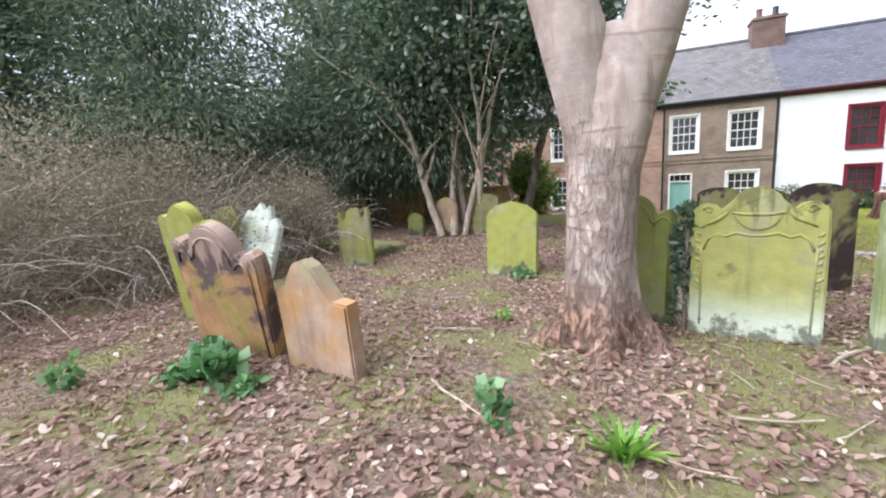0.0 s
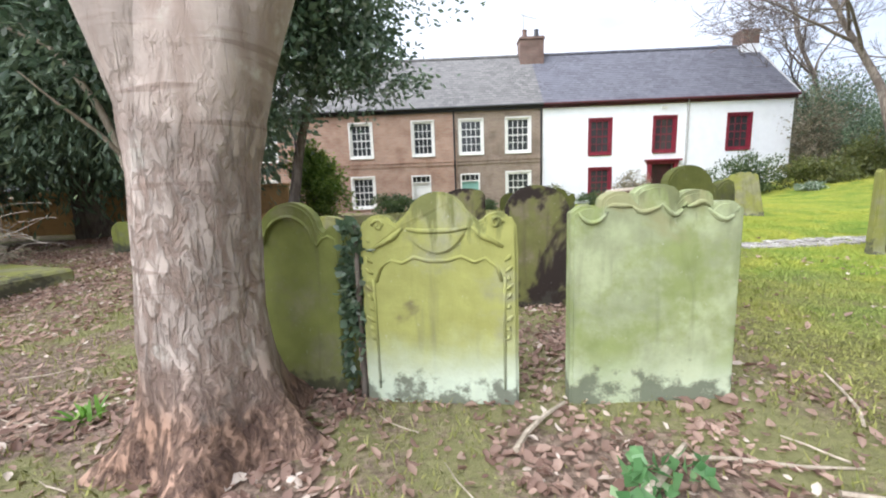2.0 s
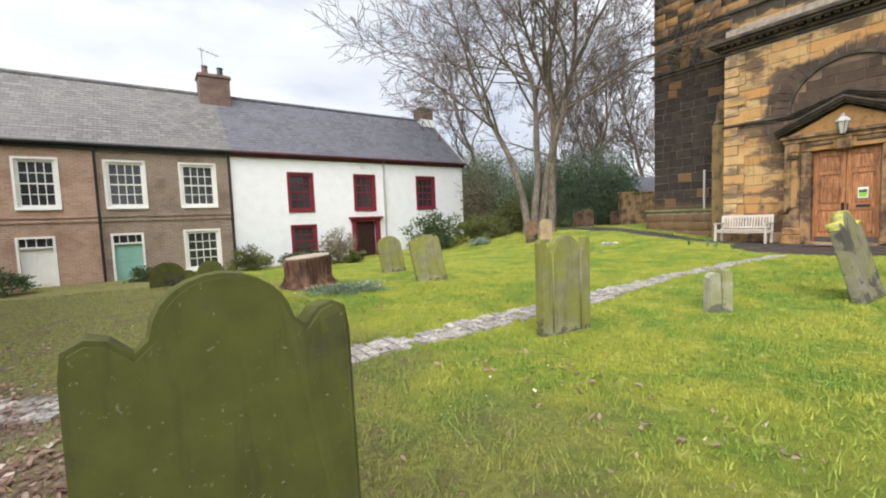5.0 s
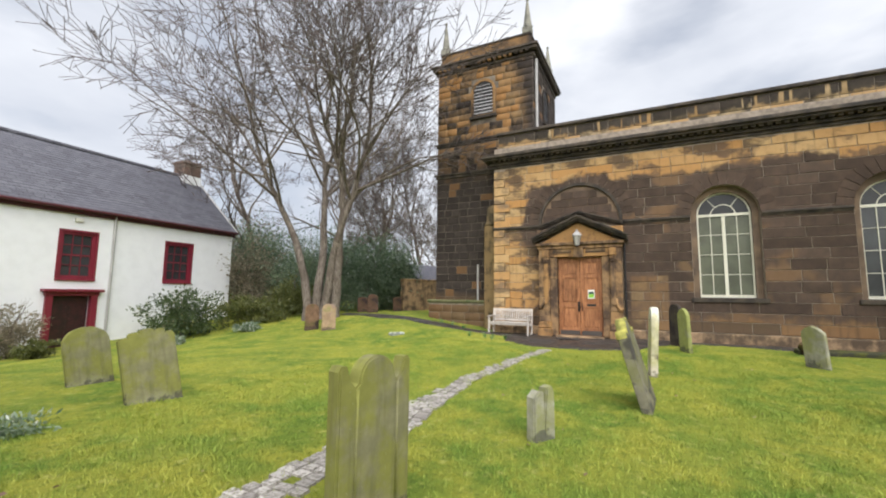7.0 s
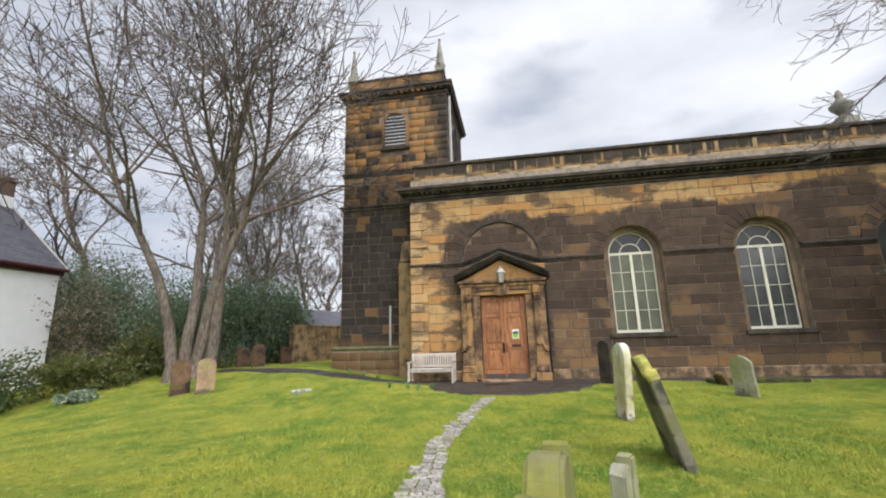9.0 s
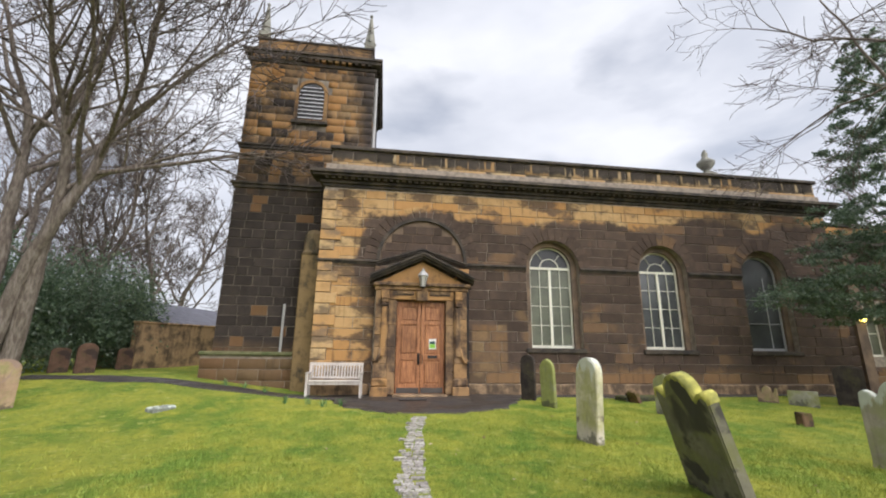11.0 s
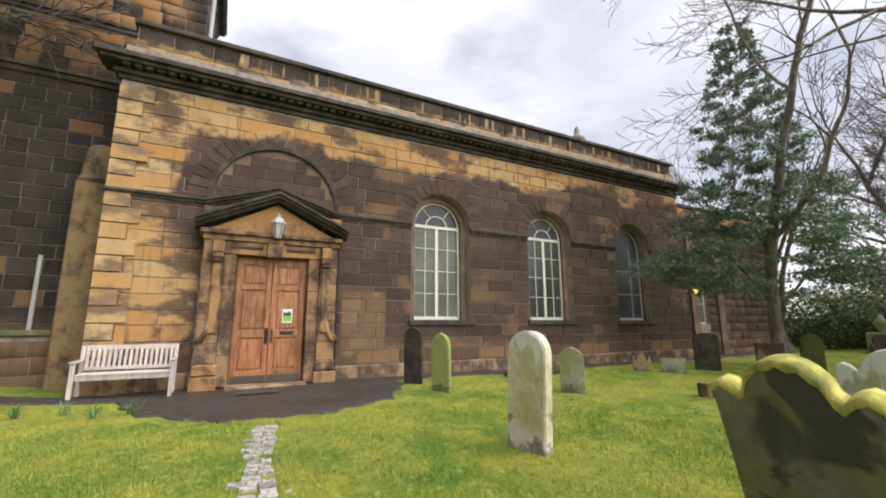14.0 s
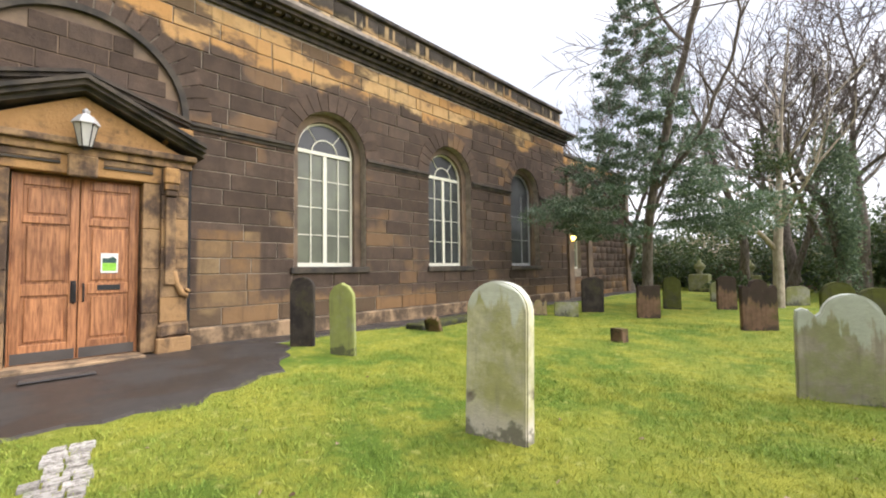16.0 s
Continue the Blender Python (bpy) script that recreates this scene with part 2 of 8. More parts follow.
def gravestone_material(name, base, algae, amount, pale=None, pale_level=(0.0, 0.0), stain=None, stain_amount=0.0, seed=0.0, crown=None, crown_level=1.0):
    m = Nodes(name)
    ob = m.tc.outputs["Object"]
    shift = m.nt.nodes.new("ShaderNodeVectorMath")
    shift.operation = "ADD"
    m.put(shift, 0, ob)
    shift.inputs[1].default_value = (seed * 3.1, seed * 1.7, seed * 5.3)
    v = shift.outputs[0]
    ox, oy, oz = m.xyz(ob)
    c = m.mix(m.ramp(m.noise(4, 6, 0.65, v), 0.3, 0.7), base, tuple(k * 0.62 for k in base))
    c = m.mix(m.ramp(m.math("ADD", m.noise(2.6, 5, 0.6, v), m.math("MULTIPLY", m.noise(17, 4, 0.6, v), 0.25)), 0.72 - 0.5 * amount, 0.92 - 0.45 * amount), c, m.mix(m.noise(9, 4, 0.5, v), algae, tuple(k * 0.55 for k in algae)))
    drip = m.noise(2.0, 4, 0.55, m.stretch(7, 7, 0.8, v))
    c = m.mix(m.ramp(drip, 0.52, 0.72, 0, 0.4), c, tuple(k * 0.4 for k in base))
    if stain:
        c = m.mix(m.ramp(m.noise(1.7, 4, 0.6, v, 0.6), 0.68 - 0.35 * stain_amount, 0.76 - 0.35 * stain_amount), c, stain)
    if pale:
        lvl = m.math("ADD", oz, m.math("MULTIPLY", m.noise(3.5, 5, 0.6, v), 0.35))
        c = m.mix(m.ramp(lvl, pale_level[1], pale_level[0], 0, 0.9), c, m.mix(m.noise(12, 4, 0.6, v), pale, tuple(k * 0.75 for k in pale)))
    if crown:
        top = m.math("ADD", oz, m.math("MULTIPLY", m.math("SUBTRACT", m.noise(2.2, 5, 0.6, m.stretch(4, 4, 0.9, v)), 0.5), 1.1))
        c = m.mix(m.ramp(top, crown_level, crown_level + 0.12, 0, 0.85), c, m.mix(m.noise(14, 4, 0.6, v), crown, tuple(k * 0.7 for k in crown)))
    # darker towards the foot, with a noisy upper edge
    foot_level = m.math("ADD", oz, m.math("MULTIPLY", m.math("SUBTRACT", m.noise(4.5, 5, 0.65, v), 0.5), 0.9))
    c = m.mix(m.ramp(foot_level, 0.13, 0.04, 0, 0.8), c, tuple(0.16 * k + 0.025 for k in base))
    spots = m.ramp(m.noise(42, 3, 0.6, v), 0.66, 0.76, 0, 0.3)
    c = m.mix(spots, c, (0.50, 0.52, 0.42))
    bump = m.math("ADD", m.noise(35, 5, 0.7, v), m.math("MULTIPLY", m.noise(6, 4, 0.6, v), 1.4))
    return m.done(c, 0.9, bump, 0.36, 0.012, spec=0.2)


def bark_material(name, a, b, scale=1.0, band=0.0):
    m = Nodes(name)
    v = m.stretch(10 * scale, 10 * scale, 2.2 * scale)
    n1 = m.noise(1.6, 6, 0.65, v)
    c = m.mix(m.ramp(n1, 0.35, 0.68), a, b)
    c = m.mix(m.ramp(m.noise(1.4, 4), 0.45, 0.7, 0, 0.6), c, tuple(k * 0.75 for k in a))
    h = n1
    if band:
        z = m.xyz()[2]
        lower = m.ramp(m.math("ADD", z, m.math("MULTIPLY", m.noise(2.4, 5), 0.9)), 2.15, 1.45)
        flake = m.noise(1.0, 6, 0.66, m.stretch(19, 19, 9), 0.5)
        fissure = m.noise(1.0, 4, 0.6, m.stretch(30, 30, 4), 0.9)
        wrinkle = m.noise(1.0, 4, 0.55, m.stretch(1.6, 1.6, 16), 0.3)
        c = m.mix(m.ramp(m.noise(2.0, 6, 0.65), 0.38, 0.66), b, tuple(k * 0.62 for k in b))
        c = m.mix(m.ramp(m.noise(1.0, 5, 0.6, m.stretch(5, 5, 0.8)), 0.48, 0.66, 0, 0.55), c, tuple(k * 0.72 for k in a))
        c = m.mix(m.ramp(wrinkle, 0.60, 0.68, 0, 0.5), c, tuple(k * 0.55 for k in a))
        c = m.mix(m.math("MULTIPLY", lower, m.ramp(flake, 0.44, 0.58, 0, 0.6)), c, a)
        c = m.mix(m.math("MULTIPLY", lower, m.ramp(flake, 0.58, 0.68, 0, 0.5)), c, tuple(k * 0.45 for k in a))
        c = m.mix(m.math("MULTIPLY", lower, m.ramp(fissure, 0.60, 0.70, 0, 0.38)), c, tuple(k * 0.42 for k in a))
        c = m.mix(m.ramp(m.noise(3.4, 6, 0.65), 0.56, 0.68, 0, 0.6), c, (0.52, 0.49, 0.43))
        c = m.mix(m.ramp(m.math("ADD", z, m.math("MULTIPLY", m.noise(3.0, 5), 0.7)), 0.95, 0.45, 0, 0.8), c, m.mix(m.ramp(flake, 0.35, 0.65), (0.36, 0.215, 0.145), (0.075, 0.042, 0.032)))
        h = m.math("SUBTRACT", m.math("MULTIPLY", wrinkle, 0.35), m.math("MULTIPLY", m.math("ADD", lower, 0.1), m.math("ADD", m.ramp(flake, 0.42, 0.66), m.ramp(fissure, 0.55, 0.70))))
    return m.done(c, 0.92, h, 0.85, 0.024, spec=0.15)


def brick_material(name, a, b, mortar):
    m = Nodes(name)
    t = m.nt.nodes.new("ShaderNodeTexBrick")
    swap = m.nt.nodes.new("ShaderNodeCombineXYZ")
    x, y, z = m.xyz()
    m.put(swap, 0, m.math("ADD", x, y)), m.put(swap, 1, z)
    m.put(t, "Vector", swap.outputs[0])
    m.put(t, "Color1", (*a, 1)), m.put(t, "Color2", (*b, 1)), m.put(t, "Mortar", (*mortar, 1))
    m.put(t, "Scale", 1.0), m.put(t, "Brick Width", 0.225), m.put(t, "Row Height", 0.078), m.put(t, "Mortar Size", 0.011)
    c = m.mix(m.ramp(m.noise(1.3, 5), 0.4, 0.72, 0, 0.55), t.outputs["Color"], tuple(k * 0.55 for k in a))
    return m.done(c, 0.9, t.outputs["Fac"], -0.5, 0.01, spec=0.2)


def slate_material(name, a, b):
    m = Nodes(name)
    t = m.nt.nodes.new("ShaderNodeTexBrick")
    x, y, z = m.xyz()
    swap = m.nt.nodes.new("ShaderNodeCombineXYZ")
    m.put(swap, 0, x), m.put(swap, 1, z)
    m.put(t, "Vector", swap.outputs[0])
    m.put(t, "Color1", (*a, 1)), m.put(t, "Color2", (*b, 1)), m.put(t, "Mortar", (a[0] * 0.35, a[1] * 0.35, a[2] * 0.4, 1))
    m.put(t, "Scale", 1.0), m.put(t, "Brick Width", 0.28), m.put(t, "Row Height", 0.15), m.put(t, "Mortar Size", 0.007)
    c = m.mix(m.ramp(m.noise(0.9, 5), 0.4, 0.7, 0, 0.5), t.outputs["Color"], tuple(k * 1.4 for k in a))
    c = m.vary(c, m.geo.outputs["Random Per Island"], 0.1)
    return m.done(c, 0.6, m.noise(20, 4), 0.3, 0.01)


def asphalt_material():
    m = Nodes("asphalt")
    c = m.mix(m.ramp(m.noise(90, 3, 0.7), 0.35, 0.7), (0.026, 0.022, 0.020), (0.062, 0.052, 0.045))
    c = m.mix(m.ramp(m.noise(1.6, 5), 0.45, 0.7, 0, 0.6), c, (0.055, 0.042, 0.033))
    c = m.mix(m.ramp(m.noise(30, 2), 0.72, 0.76), c, (0.15, 0.13, 0.11))
    return m.done(c, m.ramp(m.noise(1.2, 4), 0.4, 0.65, 0.45, 0.9), m.noise(110, 3), 0.5, 0.01)


def wood_material(name, a, b, rough=0.5, axis=(14, 14, 1.1)):
    m = Nodes(name)
    v = m.stretch(*axis)
    g = m.noise(2.4, 6, 0.6, v, 0.4)
    c = m.mix(m.ramp(g, 0.3, 0.7), a, b)
    c = m.mix(m.ramp(m.noise(2.2, 5), 0.5, 0.75, 0, 0.55), c, tuple(k * 0.5 for k in a))
    c = m.vary(c, m.rand(), 0.12)
    return m.done(c, rough, g, 0.25, 0.006)


def glass_material(name, tint, rough, opaque):
    m = Nodes(name)
    c = m.mix(m.ramp(m.noise(1.5, 4), 0.3, 0.7), tint, tuple(k * 0.6 for k in tint))
    m.put(m.bsdf, "Transmission Weight", 0.0 if opaque else 0.9)
    m.put(m.bsdf, "IOR", 1.5)
    return m.done(c, rough, m.noise(2.0, 3), 0.06, 0.01, spec=0.6)


def sett_material():
    m = Nodes("granite_setts")
    rnd = m.rand()
    c = m.mix(rnd, (0.27, 0.25, 0.23), (0.54, 0.51, 0.47))
    c = m.mix(m.ramp(m.noise(26, 5, 0.65), 0.42, 0.62, 0, 0.8), c, (0.13, 0.115, 0.095))
    c = m.mix(m.ramp(m.noise(7, 4), 0.60, 0.72, 0, 0.7), c, (0.13, 0.16, 0.05))
    return m.done(c, 0.75, m.noise(60, 4), 0.4, 0.006)


def plain(name, a, b, scale=8, rough=0.85, bump=0.3):
    m = Nodes(name)
    return m.done(m.mix(m.ramp(m.noise(scale, 5), 0.3, 0.7), a, b), rough, m.noise(scale * 5, 4), bump, 0.01)


def weathered(name, dark, light):
    """Blotched, flaking stone."""
    m = Nodes(name)
    blot = m.math("ADD", m.noise(2.2, 6, 0.65), m.math("MULTIPLY", m.noise(1.0, 4, 0.5, m.stretch(7, 7, 0.9)), 0.35))
    rnd = m.rand()
    warm = m.mix(m.ramp(rnd, 0.3, 0.8), light, (light[0] * 1.15, light[1] * 1.02, light[2] * 0.8))
    c = m.mix(m.ramp(m.math("ADD", blot, m.math("MULTIPLY", rnd, -0.20)), 0.47, 0.74), warm, dark)
    c = m.mix(m.ramp(m.noise(9, 5, 0.65), 0.56, 0.70, 0, 0.6), c, tuple(k * 0.6 for k in light))
    return m.done(c, 0.93, m.math("ADD", m.noise(30, 5, 0.7), m.math("MULTIPLY", m.noise(6, 4), 2.0)), 0.7, 0.02, spec=0.2)


GROUND, BLADES = ground_material(), blade_material()
DEAD_LEAF = leaf_material("fallen_leaves", (0.19, 0.108, 0.08), (0.58, 0.41, 0.325), (0.74, 0.64, 0.55), 0.75)
YEW = leaf_material("yew_leaves", (0.09, 0.14, 0.085), (0.22, 0.295, 0.17), (0.30, 0.36, 0.19))
HOLLY = leaf_material("holly_leaves", (0.07, 0.12, 0.07), (0.20, 0.27, 0.16), (0.36, 0.40, 0.34), 0.34)
LAUREL = leaf_material("shrub_leaves", (0.035, 0.065, 0.02), (0.12, 0.17, 0.06), (0.24, 0.25, 0.10), 0.45)
OLIVE = leaf_material("olive_shrub_leaves", (0.07, 0.09, 0.02), (0.20, 0.21, 0.06), (0.28, 0.27, 0.09), 0.5)
CONIFER = leaf_material("bright_conifer_sprays", (0.09, 0.16, 0.025), (0.27, 0.36, 0.06), (0.34, 0.40, 0.09), 0.55)
BRIGHT = leaf_material("bright_leaves", (0.08, 0.22, 0.02), (0.22, 0.42, 0.05), (0.35, 0.5, 0.10), 0.5)
BROAD = leaf_material("broad_ground_leaves", (0.07, 0.19, 0.06), (0.22, 0.40, 0.17), (0.34, 0.48, 0.25), 0.5)
BRAMBLE = leaf_material("bramble_leaves", (0.17, 0.16, 0.10), (0.40, 0.33, 0.24), (0.55, 0.46, 0.34), 0.7)
SNOWDROP = leaf_material("snowdrop_clump", (0.12, 0.2, 0.09), (0.45, 0.5, 0.4), (0.8, 0.82, 0.78), 0.6)
NAVE_STONE = sandstone("nave_sandstone", (0.070, 0.050, 0.039), (0.52, 0.36, 0.18))
TOWER_STONE = sandstone("tower_sandstone", (0.038, 0.031, 0.027), (0.35, 0.235, 0.12), 0.7, "tower")
PARAPET_STONE = sandstone("parapet_sandstone", (0.05, 0.042, 0.034), (0.46, 0.36, 0.21), 1.0, "parapet")
QUOIN_STONE = sandstone("quoin_sandstone", (0.15, 0.11, 0.075), (0.55, 0.395, 0.21), 0.6)
DARK_STONE = plain("sooty_moulding_stone", (0.022, 0.019, 0.016), (0.085, 0.066, 0.048), 3)
PORTAL_STONE = weathered("portal_sandstone", (0.085, 0.058, 0.043), (0.34, 0.218, 0.115))
ARCH_STONE = plain("arch_sandstone", (0.10, 0.072, 0.052), (0.22, 0.15, 0.095), 2)
PLINTH_STONE = weathered("plinth_sandstone", (0.11, 0.08, 0.055), (0.38, 0.26, 0.155))
BUTTRESS_STONE = weathered("mossy_buttress_stone", (0.045, 0.042, 0.030), (0.20, 0.155, 0.095))
MOSSY = plain("mossy_coping", (0.07, 0.09, 0.03), (0.17, 0.16, 0.08), 4)
MORTAR = plain("lime_mortar", (0.20, 0.165, 0.13), (0.36, 0.30, 0.235), 6)
TOWER_MORTAR = plain("pale_lime_mortar", (0.085, 0.070, 0.056), (0.24, 0.20, 0.155), 2.2)
GREY_STONE = plain("grey_finial_stone", (0.13, 0.13, 0.11), (0.28, 0.27, 0.22), 4)
CANE = plain("dead_cane", (0.30, 0.25, 0.205), (0.52, 0.46, 0.40), 7)
LOUVRE = painted("louvre_grey", (0.46, 0.46, 0.47), 0.6, 0.2)
DOOR_WOOD = wood_material("varnished_oak", (0.19, 0.072, 0.030), (0.50, 0.225, 0.095), 0.45)
BENCH_WOOD = wood_material("weathered_teak", (0.42, 0.37, 0.33), (0.60, 0.55, 0.50), 0.8)
WHITE_PAINT = painted("white_paint", (0.80, 0.79, 0.75), 0.5, 0.08)
CREAM_PAINT = painted("cream_window_paint", (0.74, 0.72, 0.60), 0.5, 0.1)
MAROON = painted("dark_maroon_gutter_paint", (0.075, 0.012, 0.018), 0.5, 0.2)
RED_PAINT = painted("crimson_paint", (0.205, 0.018, 0.036), 0.45, 0.2)
TEAL_PAINT = painted("teal_door_paint", (0.25, 0.47, 0.40), 0.5, 0.1)
RENDER_WHITE = painted("white_render", (0.82, 0.83, 0.86), 0.85, 0.06)
BLACK_METAL = painted("black_iron", (0.02, 0.02, 0.022), 0.4, 0.1)
GREY_METAL = painted("grey_pipe", (0.42, 0.41, 0.40), 0.5, 0.2)
BRICK_BROWN = brick_material("brown_brick", (0.225, 0.165, 0.125), (0.30, 0.22, 0.165), (0.36, 0.31, 0.26))
BRICK_RED = brick_material("red_brick", (0.36, 0.205, 0.145), (0.45, 0.28, 0.20), (0.42, 0.36, 0.30))
CHIMNEY_BRICK = brick_material("chimney_brick", (0.14, 0.088, 0.074), (0.20, 0.118, 0.098), (0.20, 0.17, 0.14))
SLATE_BLUE = slate_material("blue_slate", (0.088, 0.088, 0.108), (0.135, 0.135, 0.16))
SLATE_GREY = slate_material("grey_slate", (0.115, 0.11, 0.108), (0.185, 0.178, 0.17))
ASPHALT, SETT = asphalt_material(), sett_material()
BARK = bark_material("flaky_brown_bark", (0.32, 0.225, 0.18), (0.47, 0.395, 0.345), 0.7, 1.0)
GREY_BARK = bark_material("grey_bark", (0.115, 0.092, 0.076), (0.25, 0.215, 0.185))
TWIG = plain("twig_bark", (0.075, 0.058, 0.052), (0.15, 0.12, 0.108), 5)
PALE_BARK = bark_material("pale_stem_bark", (0.32, 0.27, 0.205), (0.54, 0.46, 0.37))
PANE = glass_material("window_glass", (0.055, 0.06, 0.065), 0.05, True)
BRONZE = painted("dark_bronze_plate", (0.085, 0.075, 0.068), 0.45, 0.3)
OBSCURE = glass_material("obscured_church_glass", (0.125, 0.135, 0.09), 0.35, True)
DIM_GLASS = glass_material("dim_church_glass", (0.065, 0.07, 0.07), 0.2, True)
FAN_GLASS = glass_material("dark_fanlight_glass", (0.022, 0.024, 0.027), 0.4, True)
LAMP_GLASS = glass_material("lantern_glass", (0.62, 0.60, 0.55), 0.3, True)
STUMP = bark_material("rotten_stump_wood", (0.055, 0.030, 0.022), (0.22, 0.125, 0.085), 0.5)


# ---- building helpers ----
def smooth(a, b, v):
    t = min(1.0, max(0.0, (v - a) / (b - a)))
    return t * t * (3 - 2 * t)


def gz(x, y):
    """Height of the ground."""
    z = 0.10 * smooth(13, 18.5, x)
    z += 0.50 * smooth(9.0, 14.5, y) * smooth(14.5, 20.5, x)
    z -= (0.62 - 0.34 * smooth(9, 18, x)) * smooth(13.5, 22.5, y) * (1 - smooth(15, 21, x) * 0.6)
    z += 0.12 * smooth(4.8, 7.0, y) * smooth(0.5, -2.0, x) * smooth(13, 9, y)
    z += 0.025 * math.sin(x * 0.9 + 1.3) * math.cos(y * 0.8) + 0.012 * math.sin(x * 2.9 + y * 1.7)
    return z


def part(name, bm, material, parent=None, label="", smooth_faces=False):
    """Links a bmesh as one mesh object under a thing or under a part."""
    me = bpy.data.meshes.new(name)
    bm.to_mesh(me)
    bm.free()
    return hang(name, me, material, parent, label, smooth_faces)


def hang(name, me, material, parent=None, label="", smooth_faces=False):
    if material and not me.materials:
        me.materials.append(material)
    if smooth_faces:
        me.polygons.foreach_set("use_smooth", [True] * len(me.polygons))
    ob = new(name, me)
    ob.parent = parent
    if label:
        tagged(ob, label)
    return ob


def thing(name, m, label, category, group="", kind=""):
    ob = new(name)
    ob.empty_display_size = 0.2
    ob.matrix_world = m
    return tagged(ob, label, category, group, kind)


def raw(name, verts, faces):
    """A mesh from arrays; all faces have the same number of corners."""
    v, f = np.asarray(verts, dtype=np.float32), np.asarray(faces, dtype=np.int32)
    me = bpy.data.meshes.new(name)
    me.vertices.add(len(v))
    me.vertices.foreach_set("co", v.ravel())
    me.loops.add(f.size)
    me.loops.foreach_set("vertex_index", f.ravel())
    me.polygons.add(len(f))
    me.polygons.foreach_set("loop_start", np.arange(len(f), dtype=np.int32) * f.shape[1])
    me.update(calc_edges=True)
    return me


def box(bm, x0, x1, y0, y1, z0, z1, bevel=0.0, m=None):
    geom = bmesh.ops.create_cube(bm, size=1.0, matrix=Matrix.Translation(((x0 + x1) / 2, (y0 + y1) / 2, (z0 + z1) / 2)) @ Matrix.Diagonal((x1 - x0, y1 - y0, z1 - z0, 1)))
    if bevel:
        edges = list({e for v in geom["verts"] for e in v.link_edges})
        done = bmesh.ops.bevel(bm, geom=edges, offset=bevel, segments=1, affect="EDGES")
        vs = done["verts"]
    else:
        vs = geom["verts"]
    if m is not None:
        bmesh.ops.transform(bm, matrix=m, verts=vs)
    return bm


def a_box(x0, x1, y0, y1, z0, z1, bevel=0.0):
    return box(bmesh.new(), x0, x1, y0, y1, z0, z1, bevel)


def tube(bm, points, radii, sides=8, cap=True):
    """A round bar along points."""
    pts = [Vector(p) for p in points]
    if isinstance(radii, (int, float)):
        radii = [radii] * len(pts)
    rings = []
    for i, p in enumerate(pts):
        d = (pts[min(i + 1, len(pts) - 1)] - pts[max(i - 1, 0)]).normalized()
        side = d.cross(Vector((0.31, 0.17, 0.93) if abs(d.z) < 0.8 else (1, 0.2, 0))).normalized()
        up = d.cross(side)
        rings.append([bm.verts.new(p + radii[i] * (side * math.cos(2 * math.pi * k / sides) + up * math.sin(2 * math.pi * k / sides))) for k in range(sides)])
    for a, b in zip(rings, rings[1:]):
        for k in range(sides):
            bm.faces.new((a[k], a[(k + 1) % sides], b[(k + 1) % sides], b[k]))
    if cap:
        bm.faces.new(rings[0][::-1]), bm.faces.new(rings[-1])
    return bm


def lathe(bm, profile, centre=(0, 0, 0), sides=14):
    """A turned shape from (radius, height) pairs."""
    c = Vector(centre)
    rings = [[bm.verts.new(c + Vector((r * math.cos(2 * math.pi * k / sides), r * math.sin(2 * math.pi * k / sides), z))) for k in range(sides)] for r, z in profile]
    for a, b in zip(rings, rings[1:]):
        for k in range(sides):
            bm.faces.new((a[k], a[(k + 1) % sides], b[(k + 1) % sides], b[k]))
    bm.faces.new(rings[0][::-1]), bm.faces.new(rings[-1])
    return bm


def slab(outline, y0, y1, bevel=0.0, holes=()):
    """An outline of (x, z) pairs, with holes, made solid from y0 to y1."""
    bm = bmesh.new()
    edges = []
    for loop in (outline, *holes):
        vs = [bm.verts.new((x, y0, z)) for x, z in loop]
        edges += [bm.edges.new((vs[i], vs[(i + 1) % len(vs)])) for i in range(len(vs))]
    if holes:
        bmesh.ops.triangle_fill(bm, use_beauty=True, use_dissolve=False, edges=edges)
    else:
        bm.faces.new(list(bm.verts))
    rim = [e for e in bm.edges if e.is_boundary]
    ext = bmesh.ops.extrude_face_region(bm, geom=list(bm.faces))
    vs = [g for g in ext["geom"] if isinstance(g, bmesh.types.BMVert)]
    bmesh.ops.translate(bm, verts=vs, vec=(0, y1 - y0, 0))
    bmesh.ops.recalc_face_normals(bm, faces=bm.faces)
    if bevel:
        sharp = [e for e in bm.edges if e.is_valid and len(e.link_faces) == 2 and abs(e.verts[0].co.y - e.verts[1].co.y) < 1e-6 and e.calc_face_angle(0) > 0.9]
        bmesh.ops.bevel(bm, geom=sharp, offset=bevel, segments=2, affect="EDGES")
    return bm


def arched(cx, half, z0, spring, n=20):
    """Outline of an opening with a round head."""
    pts = [(cx - half, z0), (cx + half, z0), (cx + half, spring)]
    pts += [(cx + half * math.cos(math.pi * k / n), spring + half * math.sin(math.pi * k / n)) for k in range(1, n)]
    return pts + [(cx - half, spring)]


def rect(x0, x1, z0, z1):
    return [(x0, z0), (x1, z0), (x1, z1), (x0, z1)]


